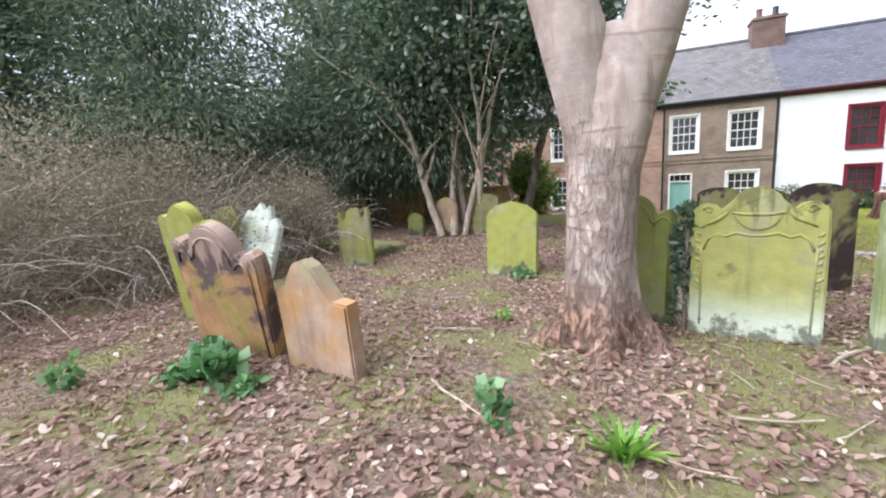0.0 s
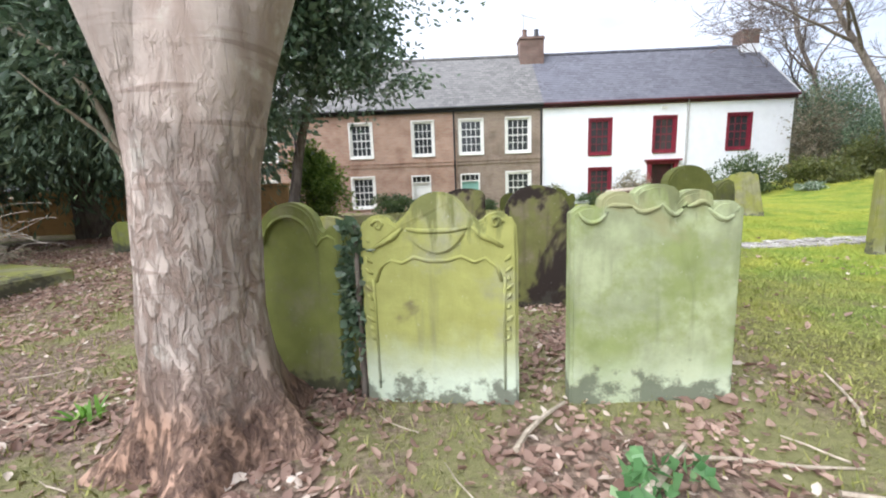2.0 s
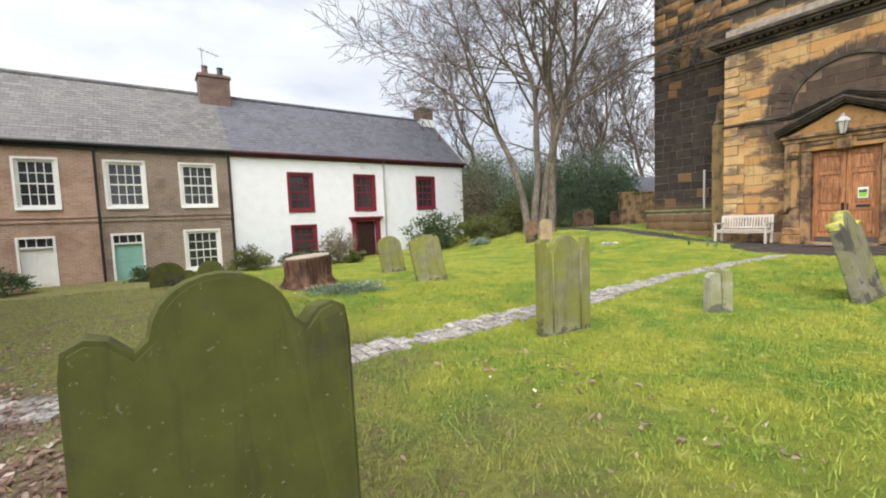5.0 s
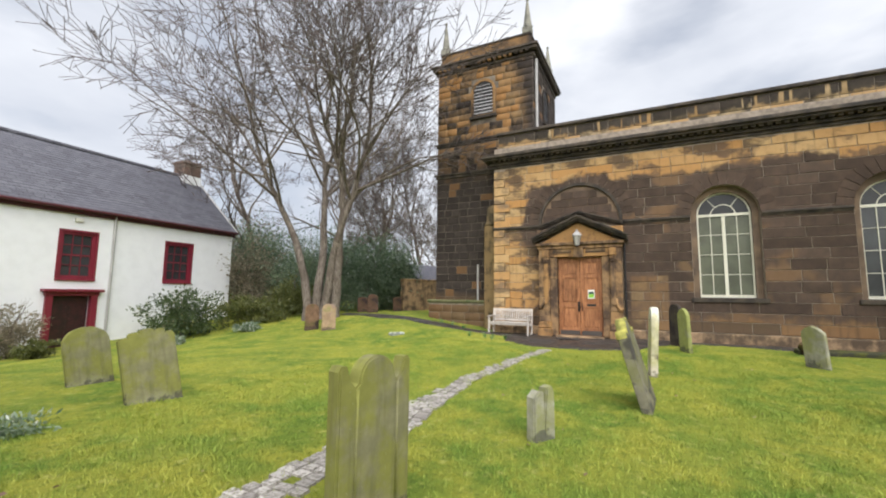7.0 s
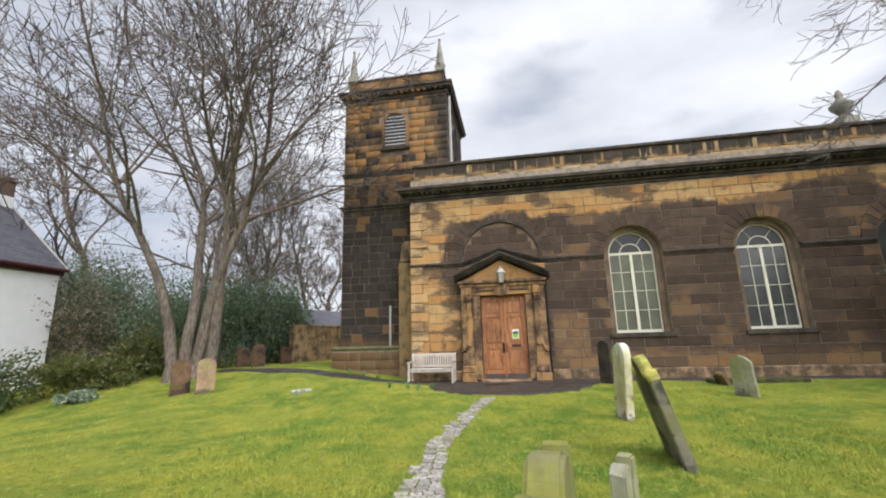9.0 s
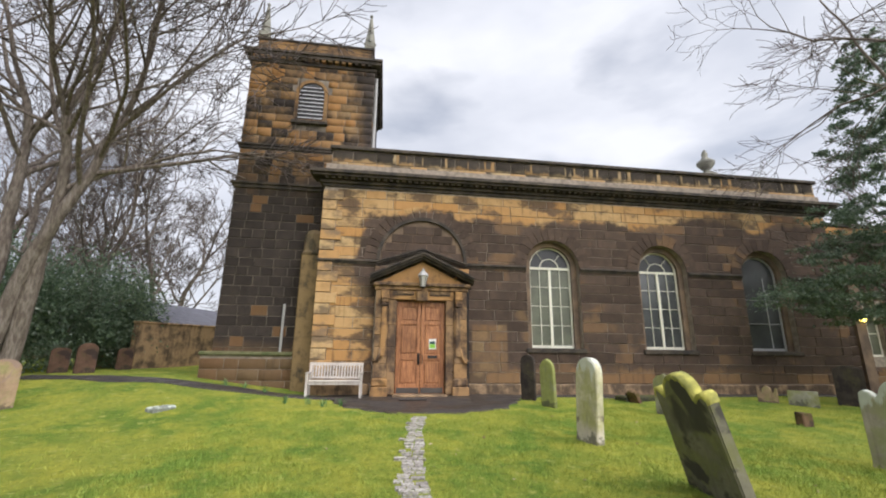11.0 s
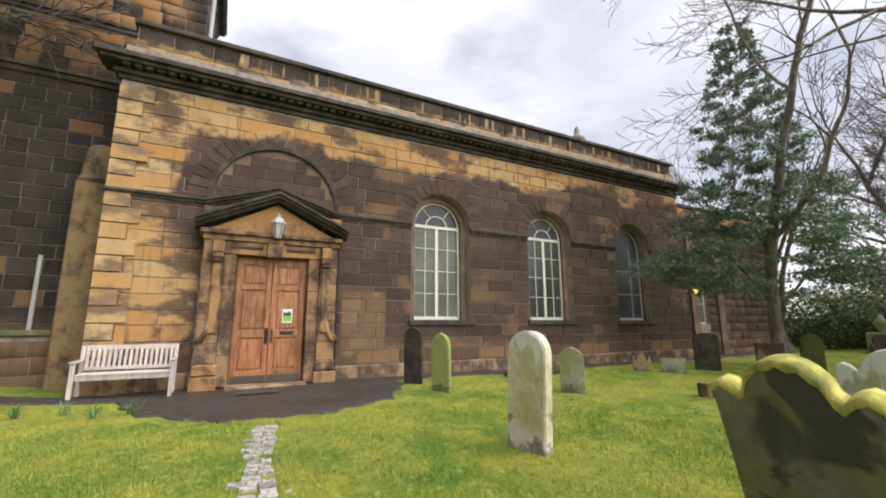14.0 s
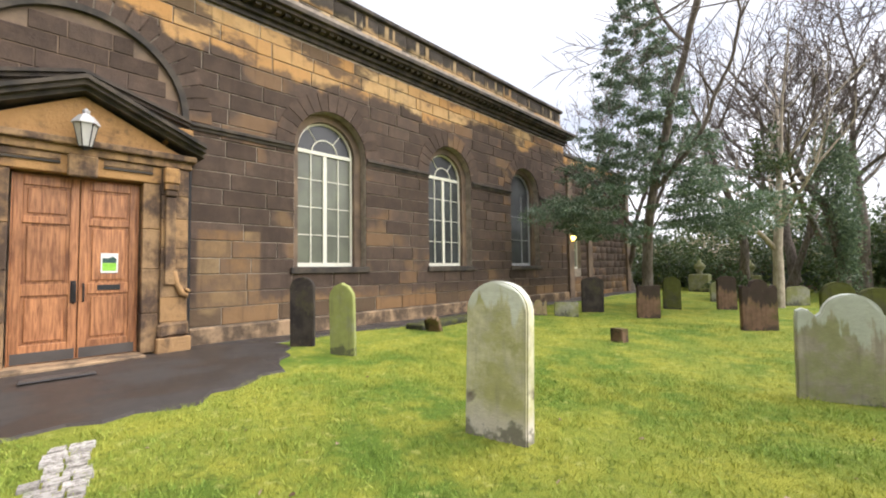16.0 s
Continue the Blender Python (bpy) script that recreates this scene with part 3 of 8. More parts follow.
def ring_part(cx, spring, r0, r1, y0, y1, a0=0.0, a1=math.pi, n=24, bm=None):
    """Part of a flat ring in the wall's plane."""
    bm = bm or bmesh.new()
    prev = None
    for k in range(n + 1):
        a = a0 + (a1 - a0) * k / n
        c, s = math.cos(a), math.sin(a)
        q = [bm.verts.new((cx + r * c, y, spring + r * s)) for r, y in ((r0, y0), (r1, y0), (r1, y1), (r0, y1))]
        if prev:
            for i in range(4):
                bm.faces.new((prev[i], q[i], q[(i + 1) % 4], prev[(i + 1) % 4]))
        else:
            bm.faces.new(q)
        prev = q
    bm.faces.new(prev[::-1])
    bmesh.ops.recalc_face_normals(bm, faces=bm.faces)
    return bm


def rough_block(name):
    """A unit block with worn, chamfered edges, lying from y = -1 to 0."""
    bm = bmesh.new()
    c = 0.013
    back = [bm.verts.new((x, 0, z)) for x, z in ((-.5, -.5), (.5, -.5), (.5, .5), (-.5, .5))]
    mid = [bm.verts.new((x, -0.55, z)) for x, z in ((-.5, -.5), (.5, -.5), (.5, .5), (-.5, .5))]
    front = [bm.verts.new((x, -1, z)) for x, z in ((-.5 + c, -.5 + c * 2), (.5 - c, -.5 + c * 2), (.5 - c, .5 - c * 2), (-.5 + c, .5 - c * 2))]
    for a, b in ((back, mid), (mid, front)):
        for i in range(4):
            bm.faces.new((a[i], a[(i + 1) % 4], b[(i + 1) % 4], b[i]))
    bm.faces.new(front)
    bmesh.ops.recalc_face_normals(bm, faces=bm.faces)
    me = bpy.data.meshes.new(name)
    bm.to_mesh(me)
    bm.free()
    return me


def joined_blocks(name, blocks, unit):
    """Many (x, z, width, height, depth, y) blocks as one mesh."""
    base = np.array([v.co[:] for v in unit.vertices])
    quads = np.array([p.vertices[:] for p in unit.polygons])
    b = np.array(blocks)
    v = base[None] * np.stack([b[:, 2], b[:, 4], b[:, 3]], 1)[:, None] + np.stack([b[:, 0], b[:, 5], b[:, 1]], 1)[:, None]
    f = quads[None] + (np.arange(len(b)) * len(base))[:, None, None]
    return raw(name, v.reshape(-1, 3), f.reshape(-1, 4))


# ---- ground ----
def build_ground():
    fine = np.arange(-10, 30.01, 0.25)
    far = np.array([-900, -400, -200, -110, -60, -38, -25, -18, -13])
    xs = np.concatenate([far, fine, 20 - far[::-1]])
    ys = np.concatenate([far - 12, np.arange(-20, 30.01, 0.25), 20 - far[::-1]])
    z = np.array([[gz(x, y) if abs(x) < 60 and abs(y) < 60 else gz(max(-60, min(60, x)), max(-60, min(60, y))) for x in xs] for y in ys])
    gx, gy = np.meshgrid(xs, ys)
    v = np.stack([gx, gy, z], -1).reshape(-1, 3)
    i = np.arange(len(xs) * len(ys)).reshape(len(ys), len(xs))
    f = np.stack([i[:-1, :-1], i[:-1, 1:], i[1:, 1:], i[1:, :-1]], -1).reshape(-1, 4)
    ob = hang("ground", raw("ground", v, f), GROUND, None, "mossy churchyard lawn with brown leaf litter", True)
    tagged(ob, category="ground", kind="structure")


build_ground()


def build_asphalt():
    """Apron before the door, and the strip along the church."""
    bm = bmesh.new()
    rim = []
    for k in range(33):
        a = math.pi * k / 32
        wob = 1 + 0.03 * math.sin(k * 2.3) + 0.02 * math.sin(k * 5.1)
        rim.append((19.3 - 3.35 * wob * math.sin(a) ** 0.85, 6.75 - 2.55 * wob * math.cos(a)))
    rings = []
    for x, y in rim:
        rings.append([bm.verts.new((19.45 + (x - 19.45) * s, y, gz(19.45 + (x - 19.45) * s, y) + (0.022 if s < 1 else -0.03))) for s in (0.0, 0.25, 0.5, 0.75, 0.97, 1.0)])
    for a, b in zip(rings, rings[1:]):
        for k in range(5):
            bm.faces.new((a[k], b[k], b[k + 1], a[k + 1]))
    strip = []
    for k in range(26):
        y = 8.6 + k * 0.36
        x = 18.35 + 0.06 * math.sin(k) + 0.24 * (k / 25) * k / 4
        strip.append([bm.verts.new((x + d, y, gz(x + d, y) + h)) for d, h in ((-0.03, -0.03), (0, 0.020), (0.4, 0.024), (0.75, 0.020), (0.78, -0.03))])
    for a, b in zip(strip, strip[1:]):
        for k in range(4):
            bm.faces.new((a[k], a[k + 1], b[k + 1], b[k]))
    strip = []
    for k in range(60):
        y = 4.6 - k * 0.35
        x = 18.55 + 0.05 * math.sin(k * 1.3)
        strip.append([bm.verts.new((x + d, y, gz(x + d, y) + h)) for d, h in ((-0.03, -0.03), (0, 0.018), (0.45, 0.022), (0.85, 0.018))])
    for a, b in zip(strip, strip[1:]):
        for k in range(3):
            bm.faces.new((a[k], a[k + 1], b[k + 1], b[k]))
    bmesh.ops.recalc_face_normals(bm, faces=bm.faces)
    ob = part("pavement", bm, ASPHALT, None, "dark asphalt apron before the church door")
    tagged(ob, category="pavement", kind="structure")


build_asphalt()

# ---- church ----
CHURCH = Matrix.Translation((19.5, 6.85, 0)) @ Matrix.Rotation(radians(-91.2), 4, "Z")
church = thing("church", CHURCH, "soot-blackened sandstone church with square tower and round-arched windows", "church")
WINDOWS = (4.3, 8.2, 12.1)
LEFT, RIGHT, TOP = -3.15, 15.0, 6.45
SPRING, WIN_HALF, SILL = 4.08, 0.90, 1.48
UNIT = rough_block("ashlar")


def build_nave():
    holes = [arched(u, WIN_HALF, SILL, SPRING) for u in WINDOWS]
    holes.append(rect(-0.72, 0.72, 0.14, 2.82))
    part("nave_wall", slab(rect(LEFT, RIGHT, -0.4, 7.2), 0.0, 0.55, 0, holes), MORTAR, church, "lime-jointed backing of the ashlar wall")
    part("side_wall", a_box(LEFT, LEFT + 0.5, 0.552, 9.0, -0.4, 7.2), NAVE_STONE, church)
    part("side_wall", a_box(RIGHT - 0.5, RIGHT, 0.552, 9.0, -0.4, 7.2), NAVE_STONE, church)
    part("back_wall", a_box(LEFT, RIGHT, 9.002, 9.5, -0.4, 7.2), NAVE_STONE, church)
    roof = bmesh.new()
    vs = [roof.verts.new(p) for p in ((LEFT, 0.5, 7.25), (RIGHT, 0.5, 7.25), (RIGHT, 4.6, 9.3), (LEFT, 4.6, 9.3), (RIGHT, 9.5, 7.25), (LEFT, 9.5, 7.25))]
    for f in ((0, 1, 2, 3), (3, 2, 4, 5), (1, 4, 2), (0, 3, 5)):
        roof.faces.new([vs[i] for i in f])
    part("roof", roof, SLATE_GREY, church)


build_nave()


def course_blocks(u0, u1, z0, z1, rng, openings, h0=0.30, h1=0.36, w0=0.45, w1=0.95, joint=0.018):
    """Courses of ashlar between u0 and u1, cut round openings (centre, half, bottom, spring)."""
    out, z = [], z0
    while z < z1 - 0.1:
        h = min(rng.uniform(h0, h1), z1 - z)
        cuts = []
        for c, half, b, s in openings:
            if z + h <= b or z >= s + half:
                continue
            k = half if z < s else math.sqrt(max(0.0, half * half - (z - s) ** 2)) * 0.5 + math.sqrt(max(0.0, (half + 0.3) ** 2 - (z + h - s) ** 2)) * 0.5
            cuts.append((c - k, c + k))
        x = u0
        spans = []
        for a, b in sorted(cuts):
            if a > x:
                spans.append((x, a))
            x = max(x, b)
        if x < u1:
            spans.append((x, u1))
        for a, b in spans:
            x = a
            while x < b - 0.02:
                w = rng.uniform(w0, w1)
                if b - x - w < 0.28:
                    w = b - x
                out.append((x + w / 2, z + h / 2, w - joint, h - joint, rng.uniform(0.012, 0.026), 0.0))
                x += w
        z += h
    return out


def lay(blocks, name, material, parent, unit, limit, near, y=0.0, m=None):
    """The blocks nearest to near as parts of their own; the rest joined."""
    blocks = sorted(blocks, key=lambda b: (b[0] - near[0]) ** 2 + (b[1] - near[1]) ** 2)
    for x, z, w, h, d, dy in blocks[:limit]:
        ob = hang(name, unit, None, parent)
        local = Matrix.Translation((x, y + dy, z)) @ Matrix.Diagonal((w, d, h, 1))
        ob.matrix_basis = (m @ local) if m is not None else local
    rest = [(x, z, w, h, d, y + dy) for x, z, w, h, d, dy in blocks[limit:]]
    if rest:
        me = joined_blocks(name + "s_beyond", rest, unit)
        me.materials.append(material)
        ob = hang(name + "s_beyond", me, None, parent)
        if m is not None:
            ob.matrix_basis = m
        tagged(ob, kind="stuff")


def string_course(x0, x1):
    bm = slab([(0.0, 3.93), (-0.05, 3.93), (-0.06, 3.98), (-0.10, 4.0), (-0.10, 4.05), (0.0, 4.09)], x0, x1)
    bmesh.ops.transform(bm, matrix=Matrix(((0, 1, 0, 0), (1, 0, 0, 0), (0, 0, 1, 0), (0, 0, 0, 1))), verts=bm.verts)
    bmesh.ops.recalc_face_normals(bm, faces=bm.faces)
    part("string_course", bm, DARK_STONE, church)


def build_cornice():
    for z0, z1, d in ((6.40, 6.50, 0.06), (6.50, 6.60, 0.14), (6.66, 6.74, 0.34), (6.74, 6.84, 0.42), (6.84, 6.88, 0.36)):
        part("cornice_moulding", a_box(LEFT - d, RIGHT + d, -d, 0.3, z0, z1, 0.008), DARK_STONE, church, "sooty moulded cornice")
    dent = bpy.data.meshes.new("dentil")
    a_box(0, 0.11, -0.27, 0.0, 6.60, 6.66).to_mesh(dent)
    n = int((RIGHT - LEFT) / 0.2)
    for k in range(n + 1):
        u = LEFT + 0.03 + k * (RIGHT - LEFT - 0.16) / n
        hang("dentil", dent, DARK_STONE, church).matrix_basis = Matrix.Translation((u, 0, 0))
    part("parapet", a_box(LEFT + 0.15, RIGHT - 0.1, 0.05, 0.36, 6.88, 7.72), MORTAR, church)
    cop = a_box(LEFT + 0.08, RIGHT - 0.03, -0.06, 0.44, 7.72, 7.84, 0.02)
    part("coping", cop, DARK_STONE, church)
    x = LEFT - 0.04
    for c, half in ((0.0, 1.40), *((u, WIN_HALF) for u in WINDOWS)):
        string_course(x, c - half - 0.02)
        x = c + half + 0.02
    string_course(x, RIGHT + 0.04)
    base = bmesh.new()
    for a, b2 in ((LEFT - 0.06, -1.45), (1.45, RIGHT + 0.06)):
        box(base, a, b2, -0.10, 0.0, -0.4, 0.42, 0.03)
    part("plinth", base, PLINTH_STONE, church, "worn and flaking sandstone plinth")


build_cornice()


def wedge(cx, spring, r0, r1, a0, a1, y0, y1):
    bm = bmesh.new()
    vs = [(cx + r * math.cos(a), spring + r * math.sin(a)) for r, a in ((r0, a0), (r1, a0), (r1, (a0 + a1) / 2), (r1, a1), (r0, a1), (r0, (a0 + a1) / 2))]
    bm.free()
    return slab(vs, y0, y1)


def build_voussoirs(cx, spring, r0, r1, n, front):
    for k in range(n):
        a0, a1 = math.pi * k / n + 0.008, math.pi * (k + 1) / n - 0.008
        part("voussoir", wedge(cx, spring, r0, r1, a0, a1, -front, 0.001), NAVE_STONE, church)


def church_window(cx, glass, fan_glass, paint, label, rows=4, fan=True):
    build_voussoirs(cx, SPRING, WIN_HALF, WIN_HALF + 0.40, 15, 0.032)
    inner = arched(cx, 0.72, SILL, SPRING)
    part("reveal", slab(arched(cx, WIN_HALF - 0.002, SILL, SPRING), 0.20, 0.54, 0, [inner]), ARCH_STONE, church, "stepped sandstone window reveal")
    part("window_sill", a_box(cx - 0.98, cx + 0.98, -0.07, 0.30, SILL - 0.14, SILL, 0.015), DARK_STONE, church)
    frame = part("window", slab(arched(cx, 0.715, SILL + 0.012, SPRING), 0.30, 0.37, 0, [arched(cx, 0.672, SILL + 0.10, SPRING)]), paint, church, label)
    part("pane", a_box(cx - 0.676, cx + 0.676, 0.345, 0.352, SILL + 0.09, SPRING), glass, frame)
    part("fanlight_pane", ring_part(cx, SPRING, 0.01, 0.678, 0.345, 0.352), fan_glass, frame, "dark fanlight glass")
    if fan:
        part("mullion", a_box(cx - 0.045, cx + 0.045, 0.312, 0.344, SILL + 0.10, SPRING - 0.041), paint, frame)
    for s in (-0.35, 0.35) if fan else (0.22,):
        part("glazing_bar", a_box(cx + s - 0.011, cx + s + 0.011, 0.318, 0.343, SILL + 0.10, SPRING - 0.041), paint, frame)
    for k in range(1, rows):
        z = SILL + 0.10 + (SPRING - SILL - 0.10) * k / rows
        part("glazing_bar", a_box(cx - 0.671, cx + 0.671, 0.321, 0.342, z - 0.009, z + 0.009), paint, frame)
    if not fan:
        return
    part("transom", a_box(cx - 0.671, cx + 0.671, 0.306, 0.344, SPRING - 0.04, SPRING + 0.04), paint, frame)
    part("fan_ring", ring_part(cx, SPRING, 0.315, 0.342, 0.318, 0.343, 0.13, math.pi - 0.13, n=18), paint, frame)
    for a in (52, 128):
        c, s = math.cos(radians(a)), math.sin(radians(a))
        part("glazing_bar", tube(bmesh.new(), [(cx + 0.33 * c, 0.332, SPRING + 0.33 * s), (cx + 0.675 * c, 0.332, SPRING + 0.675 * s)], 0.012, 4), paint, frame)


church_window(WINDOWS[0], OBSCURE, FAN_GLASS, CREAM_PAINT, "cream-painted round-headed sash window with obscured glass")
church_window(WINDOWS[1], DIM_GLASS, FAN_GLASS, CREAM_PAINT, "cream-painted round-headed sash window with dark glass")
church_window(WINDOWS[2], DIM_GLASS, DIM_GLASS, LOUVRE, "grey-painted round-headed window with dim glass", 3, False)


def build_portal():
    build_voussoirs(0.0, SPRING, 1.42, 1.80, 23, 0.035)
    part("arch_moulding", ring_part(0, SPRING, 1.32, 1.42, -0.10, 0.0), DARK_STONE, church)
    part("tympanum", ring_part(0, SPRING, 0.02, 1.318, -0.020, 0.0), ARCH_STONE, church, "blind arch panel of dark ashlar")
    rng = random.Random(5)
    z = SPRING + 0.02
    while z < SPRING + 1.1:
        half = math.sqrt(1.30 ** 2 - (z + 0.28 - SPRING) ** 2) if z + 0.28 - SPRING < 1.25 else 0.3
        x = -half
        while x < half - 0.1:
            w = min(rng.uniform(0.4, 0.7), half - x)
            ob = hang("ashlar", UNIT, None, church)
            ob.matrix_basis = Matrix.Translation((x + w / 2, -0.020, z + 0.14)) @ Matrix.Diagonal((w - 0.015, 0.015, 0.265, 1))
            x += w
        z += 0.28
    # rear gable behind the pediment
    for s in (-1, 1):
        rear = bmesh.new()
        for d0, d1, dep in ((0.0, 0.06, 0.10), (0.06, 0.12, 0.17), (0.12, 0.17, 0.22)):
            sub = slab([(0, 4.30 + d0), (0, 4.30 + d1), (s * 1.42, 3.86 + d1), (s * 1.42, 3.86 + d0)], -dep, -0.022)
            tmp = bpy.data.meshes.new("tmp")
            sub.to_mesh(tmp)
            sub.free()
            rear.from_mesh(tmp)
            bpy.data.meshes.remove(tmp)
        part("rear_gable", rear, DARK_STONE, church)
        x0, x1 = sorted((s * 1.02, s * 1.44))
        part("shoulder_block", a_box(x0, x1, -0.30, -0.001, 3.56, 3.84, 0.015), PORTAL_STONE, church, "ochre block beside the pediment")
    for s in (-1, 1):
        x0, x1 = sorted((s * 0.98, s * 1.36))
        z = 0.60
        for hgt in (0.40, 0.46, 0.34, 0.48, 0.38, 0.44):
            part("pier_block", a_box(x0, x1, -0.36, -0.001, z + 0.003, z + hgt - 0.003, 0.008), PORTAL_STONE, church, "blotched sandstone block of the door pier")
            z += hgt
        part("pier_base", a_box(x0 - 0.05, x1 + 0.05, -0.44, -0.001, 0.02, 0.36, 0.02), PORTAL_STONE, church)
        base = a_box(x0 - 0.03, x1 + 0.03, -0.42, -0.001, 0.362, 0.598, 0.04)
        bmesh.ops.subdivide_edges(base, edges=base.edges, cuts=3, use_grid_fill=True)
        for v in base.verts:
            if v.co.y < -0.1:
                v.co += noise.noise_vector(v.co * 7 + Vector((s, 0, 0))) * 0.025
        part("base_moulding", base, PORTAL_STONE, church, "eroded sandstone base")
        x0, x1 = sorted((s * 0.74, s * 0.978))
        z = 0.14
        for hgt in (0.62, 0.70, 0.64, 0.74):
            part("architrave_block", a_box(x0, x1, -0.30, -0.001, z + 0.002, z + hgt - 0.002, 0.012), PORTAL_STONE, church)
            z += hgt
        x = s * 1.10
        shaft = bmesh.new()
        box(shaft, x - 0.075, x + 0.075, -0.42, -0.361, 1.20, 2.62, 0.012)
        part("console_shaft", shaft, PORTAL_STONE, church)
        scroll = bmesh.new()
        curl = [(x + s * 0.07, -0.40, 1.42), (x + s * 0.10, -0.40, 1.22), (x + s * 0.17, -0.40, 1.06), (x + s * 0.25, -0.40, 1.02), (x + s * 0.28, -0.40, 1.09), (x + s * 0.23, -0.40, 1.13)]
        tube(scroll, curl, [0.03, 0.042, 0.05, 0.045, 0.035, 0.03], 8)
        part("volute", scroll, PORTAL_STONE, church, "", True)
        cap = bmesh.new()
        box(cap, x - 0.10, x + 0.10, -0.47, -0.361, 2.74, 2.84, 0.012)
        box(cap, x - 0.085, x + 0.085, -0.45, -0.361, 2.64, 2.739, 0.02)
        box(cap, x - 0.11, x + 0.11, -0.49, -0.361, 2.841, 3.10, 0.02)
        part("console_bracket", cap, PORTAL_STONE, church, "worn carved bracket under the pediment")
    part("lintel", a_box(-1.36, 1.36, -0.32, -0.001, 2.842, 3.12, 0.012), PORTAL_STONE, church)
    ent = bmesh.new()
    box(ent, -1.40, 1.40, -0.38, -0.001, 3.122, 3.24, 0.01)
    box(ent, -1.46, 1.46, -0.46, -0.001, 3.24, 3.34, 0.015)
    part("entablature", ent, PORTAL_STONE, church)
    for s in (-1, 1):
        x0, x1 = sorted((s * 0.24, s * 0.86))
        part("lintel_fillet", a_box(x0, x1, -0.345, -0.321, 2.97, 3.01, 0.004), DARK_STONE, church)
        part("frieze_panel", a_box(x0, x1, -0.336, -0.321, 3.02, 3.11, 0.004), PORTAL_STONE, church)
    key = a_box(-0.17, 0.17, -0.42, -0.322, 2.80, 3.119, 0.02)
    part("keystone", key, PORTAL_STONE, church)
    part("pediment_field", slab([(-1.30, 3.345), (1.30, 3.345), (0, 4.02)], -0.30, -0.001), PORTAL_STONE, church, "ochre sandstone gable field")
    for s in (-1, 1):
        rake = bmesh.new()
        ang = math.atan2(0.72, 1.50)
        length = math.hypot(1.52, 0.74)
        for d0, d1, dep in ((0.0, 0.07, 0.46), (0.07, 0.14, 0.56), (0.14, 0.20, 0.62)):
            pts = [(0, 4.06 + d0), (0, 4.06 + d1 + 0.0), (s * 1.56, 3.34 + d1), (s * 1.56, 3.34 + d0)]
            sub = slab(pts, -dep, -0.001)
            tmp = bpy.data.meshes.new("tmp")
            sub.to_mesh(tmp)
            sub.free()
            rake.from_mesh(tmp)
            bpy.data.meshes.remove(tmp)
        part("raking_cornice", rake, DARK_STONE, church)
    # doors
    for s in (-1, 1):
        x0, x1 = sorted((s * 0.006, s * 0.70))
        leaf = part("door", a_box(x0, x1, -0.10, -0.06, 0.16, 2.80), DOOR_WOOD, church, "varnished panelled oak door leaf, closed")
        for a, b, z0, z1 in ((x0, x0 + 0.10, 0.16, 2.80), (x1 - 0.10, x1, 0.16, 2.80), (x0 + 0.10, x1 - 0.10, 0.16, 0.42), (x0 + 0.10, x1 - 0.10, 1.10, 1.26), (x0 + 0.10, x1 - 0.10, 2.12, 2.22), (x0 + 0.10, x1 - 0.10, 2.66, 2.80)):
            part("stile" if z1 - z0 > 2 else "rail", a_box(a, b, -0.128, -0.101, z0, z1, 0.006), DOOR_WOOD, leaf)
        for z0, z1 in ((0.46, 1.06), (1.30, 2.08), (2.26, 2.62)):
            part("panel", a_box(x0 + 0.14, x1 - 0.14, -0.118, -0.101, z0, z1, 0.012), DOOR_WOOD, leaf)
        part("kick_plate", a_box(x0 + 0.02, x1 - 0.02, -0.135, -0.129, 0.17, 0.32), BRONZE, leaf, "scuffed dark bronze kick plate")
        if s > 0:
            part("letter_plate", a_box(0.22, 0.50, -0.140, -0.129, 1.15, 1.23, 0.004), BLACK_METAL, leaf, "black iron letter plate")
            part("handle", tube(bmesh.new(), [(-0.03 + 0.09, -0.13, 1.25), (0.06, -0.18, 1.22), (0.06, -0.18, 1.02), (0.06, -0.13, 0.99)], 0.014, 6), BLACK_METAL, leaf)
        else:
            part("handle", tube(bmesh.new(), [(-0.05, -0.13, 1.28), (-0.05, -0.18, 1.25), (-0.05, -0.18, 1.0), (-0.05, -0.13, 0.97)], 0.016, 6), BLACK_METAL, leaf)
            part("lock_plate", a_box(-0.085, -0.018, -0.136, -0.1285, 0.98, 1.30), BLACK_METAL, leaf)
    jamb = bmesh.new()
    box(jamb, -0.718, -0.702, -0.14, 0.5, 0.15, 2.815), box(jamb, 0.702, 0.718, -0.14, 0.5, 0.15, 2.815), box(jamb, -0.70, 0.70, -0.14, -0.02, 2.802, 2.816)
    part("door_frame", jamb, DOOR_WOOD, church)
    part("door_step", a_box(-0.78, 0.78, -0.58, 0.3, 0.02, 0.155, 0.02), PLINTH_STONE, church, "worn sandstone threshold")
    part("back_board", a_box(-0.72, 0.72, -0.04, 0.02, 0.15, 2.82), BLACK_METAL, church)


build_portal()


def build_mat():
    m = thing("door_mat", CHURCH @ pose(-0.25, -1.24, gz(18.25, 7.1) + 0.030), "dark ribbed mat on the asphalt before the church door", "mat")
    part("backing", a_box(-0.36, 0.36, -0.11, 0.11, 0, 0.012, 0.004), BLACK_METAL, m)
    for k in range(9):
        y = -0.10 + k * 0.0235
        part("rib", a_box(-0.35, 0.35, y, y + 0.014, 0.0121, 0.020), BRONZE, m)


build_mat()


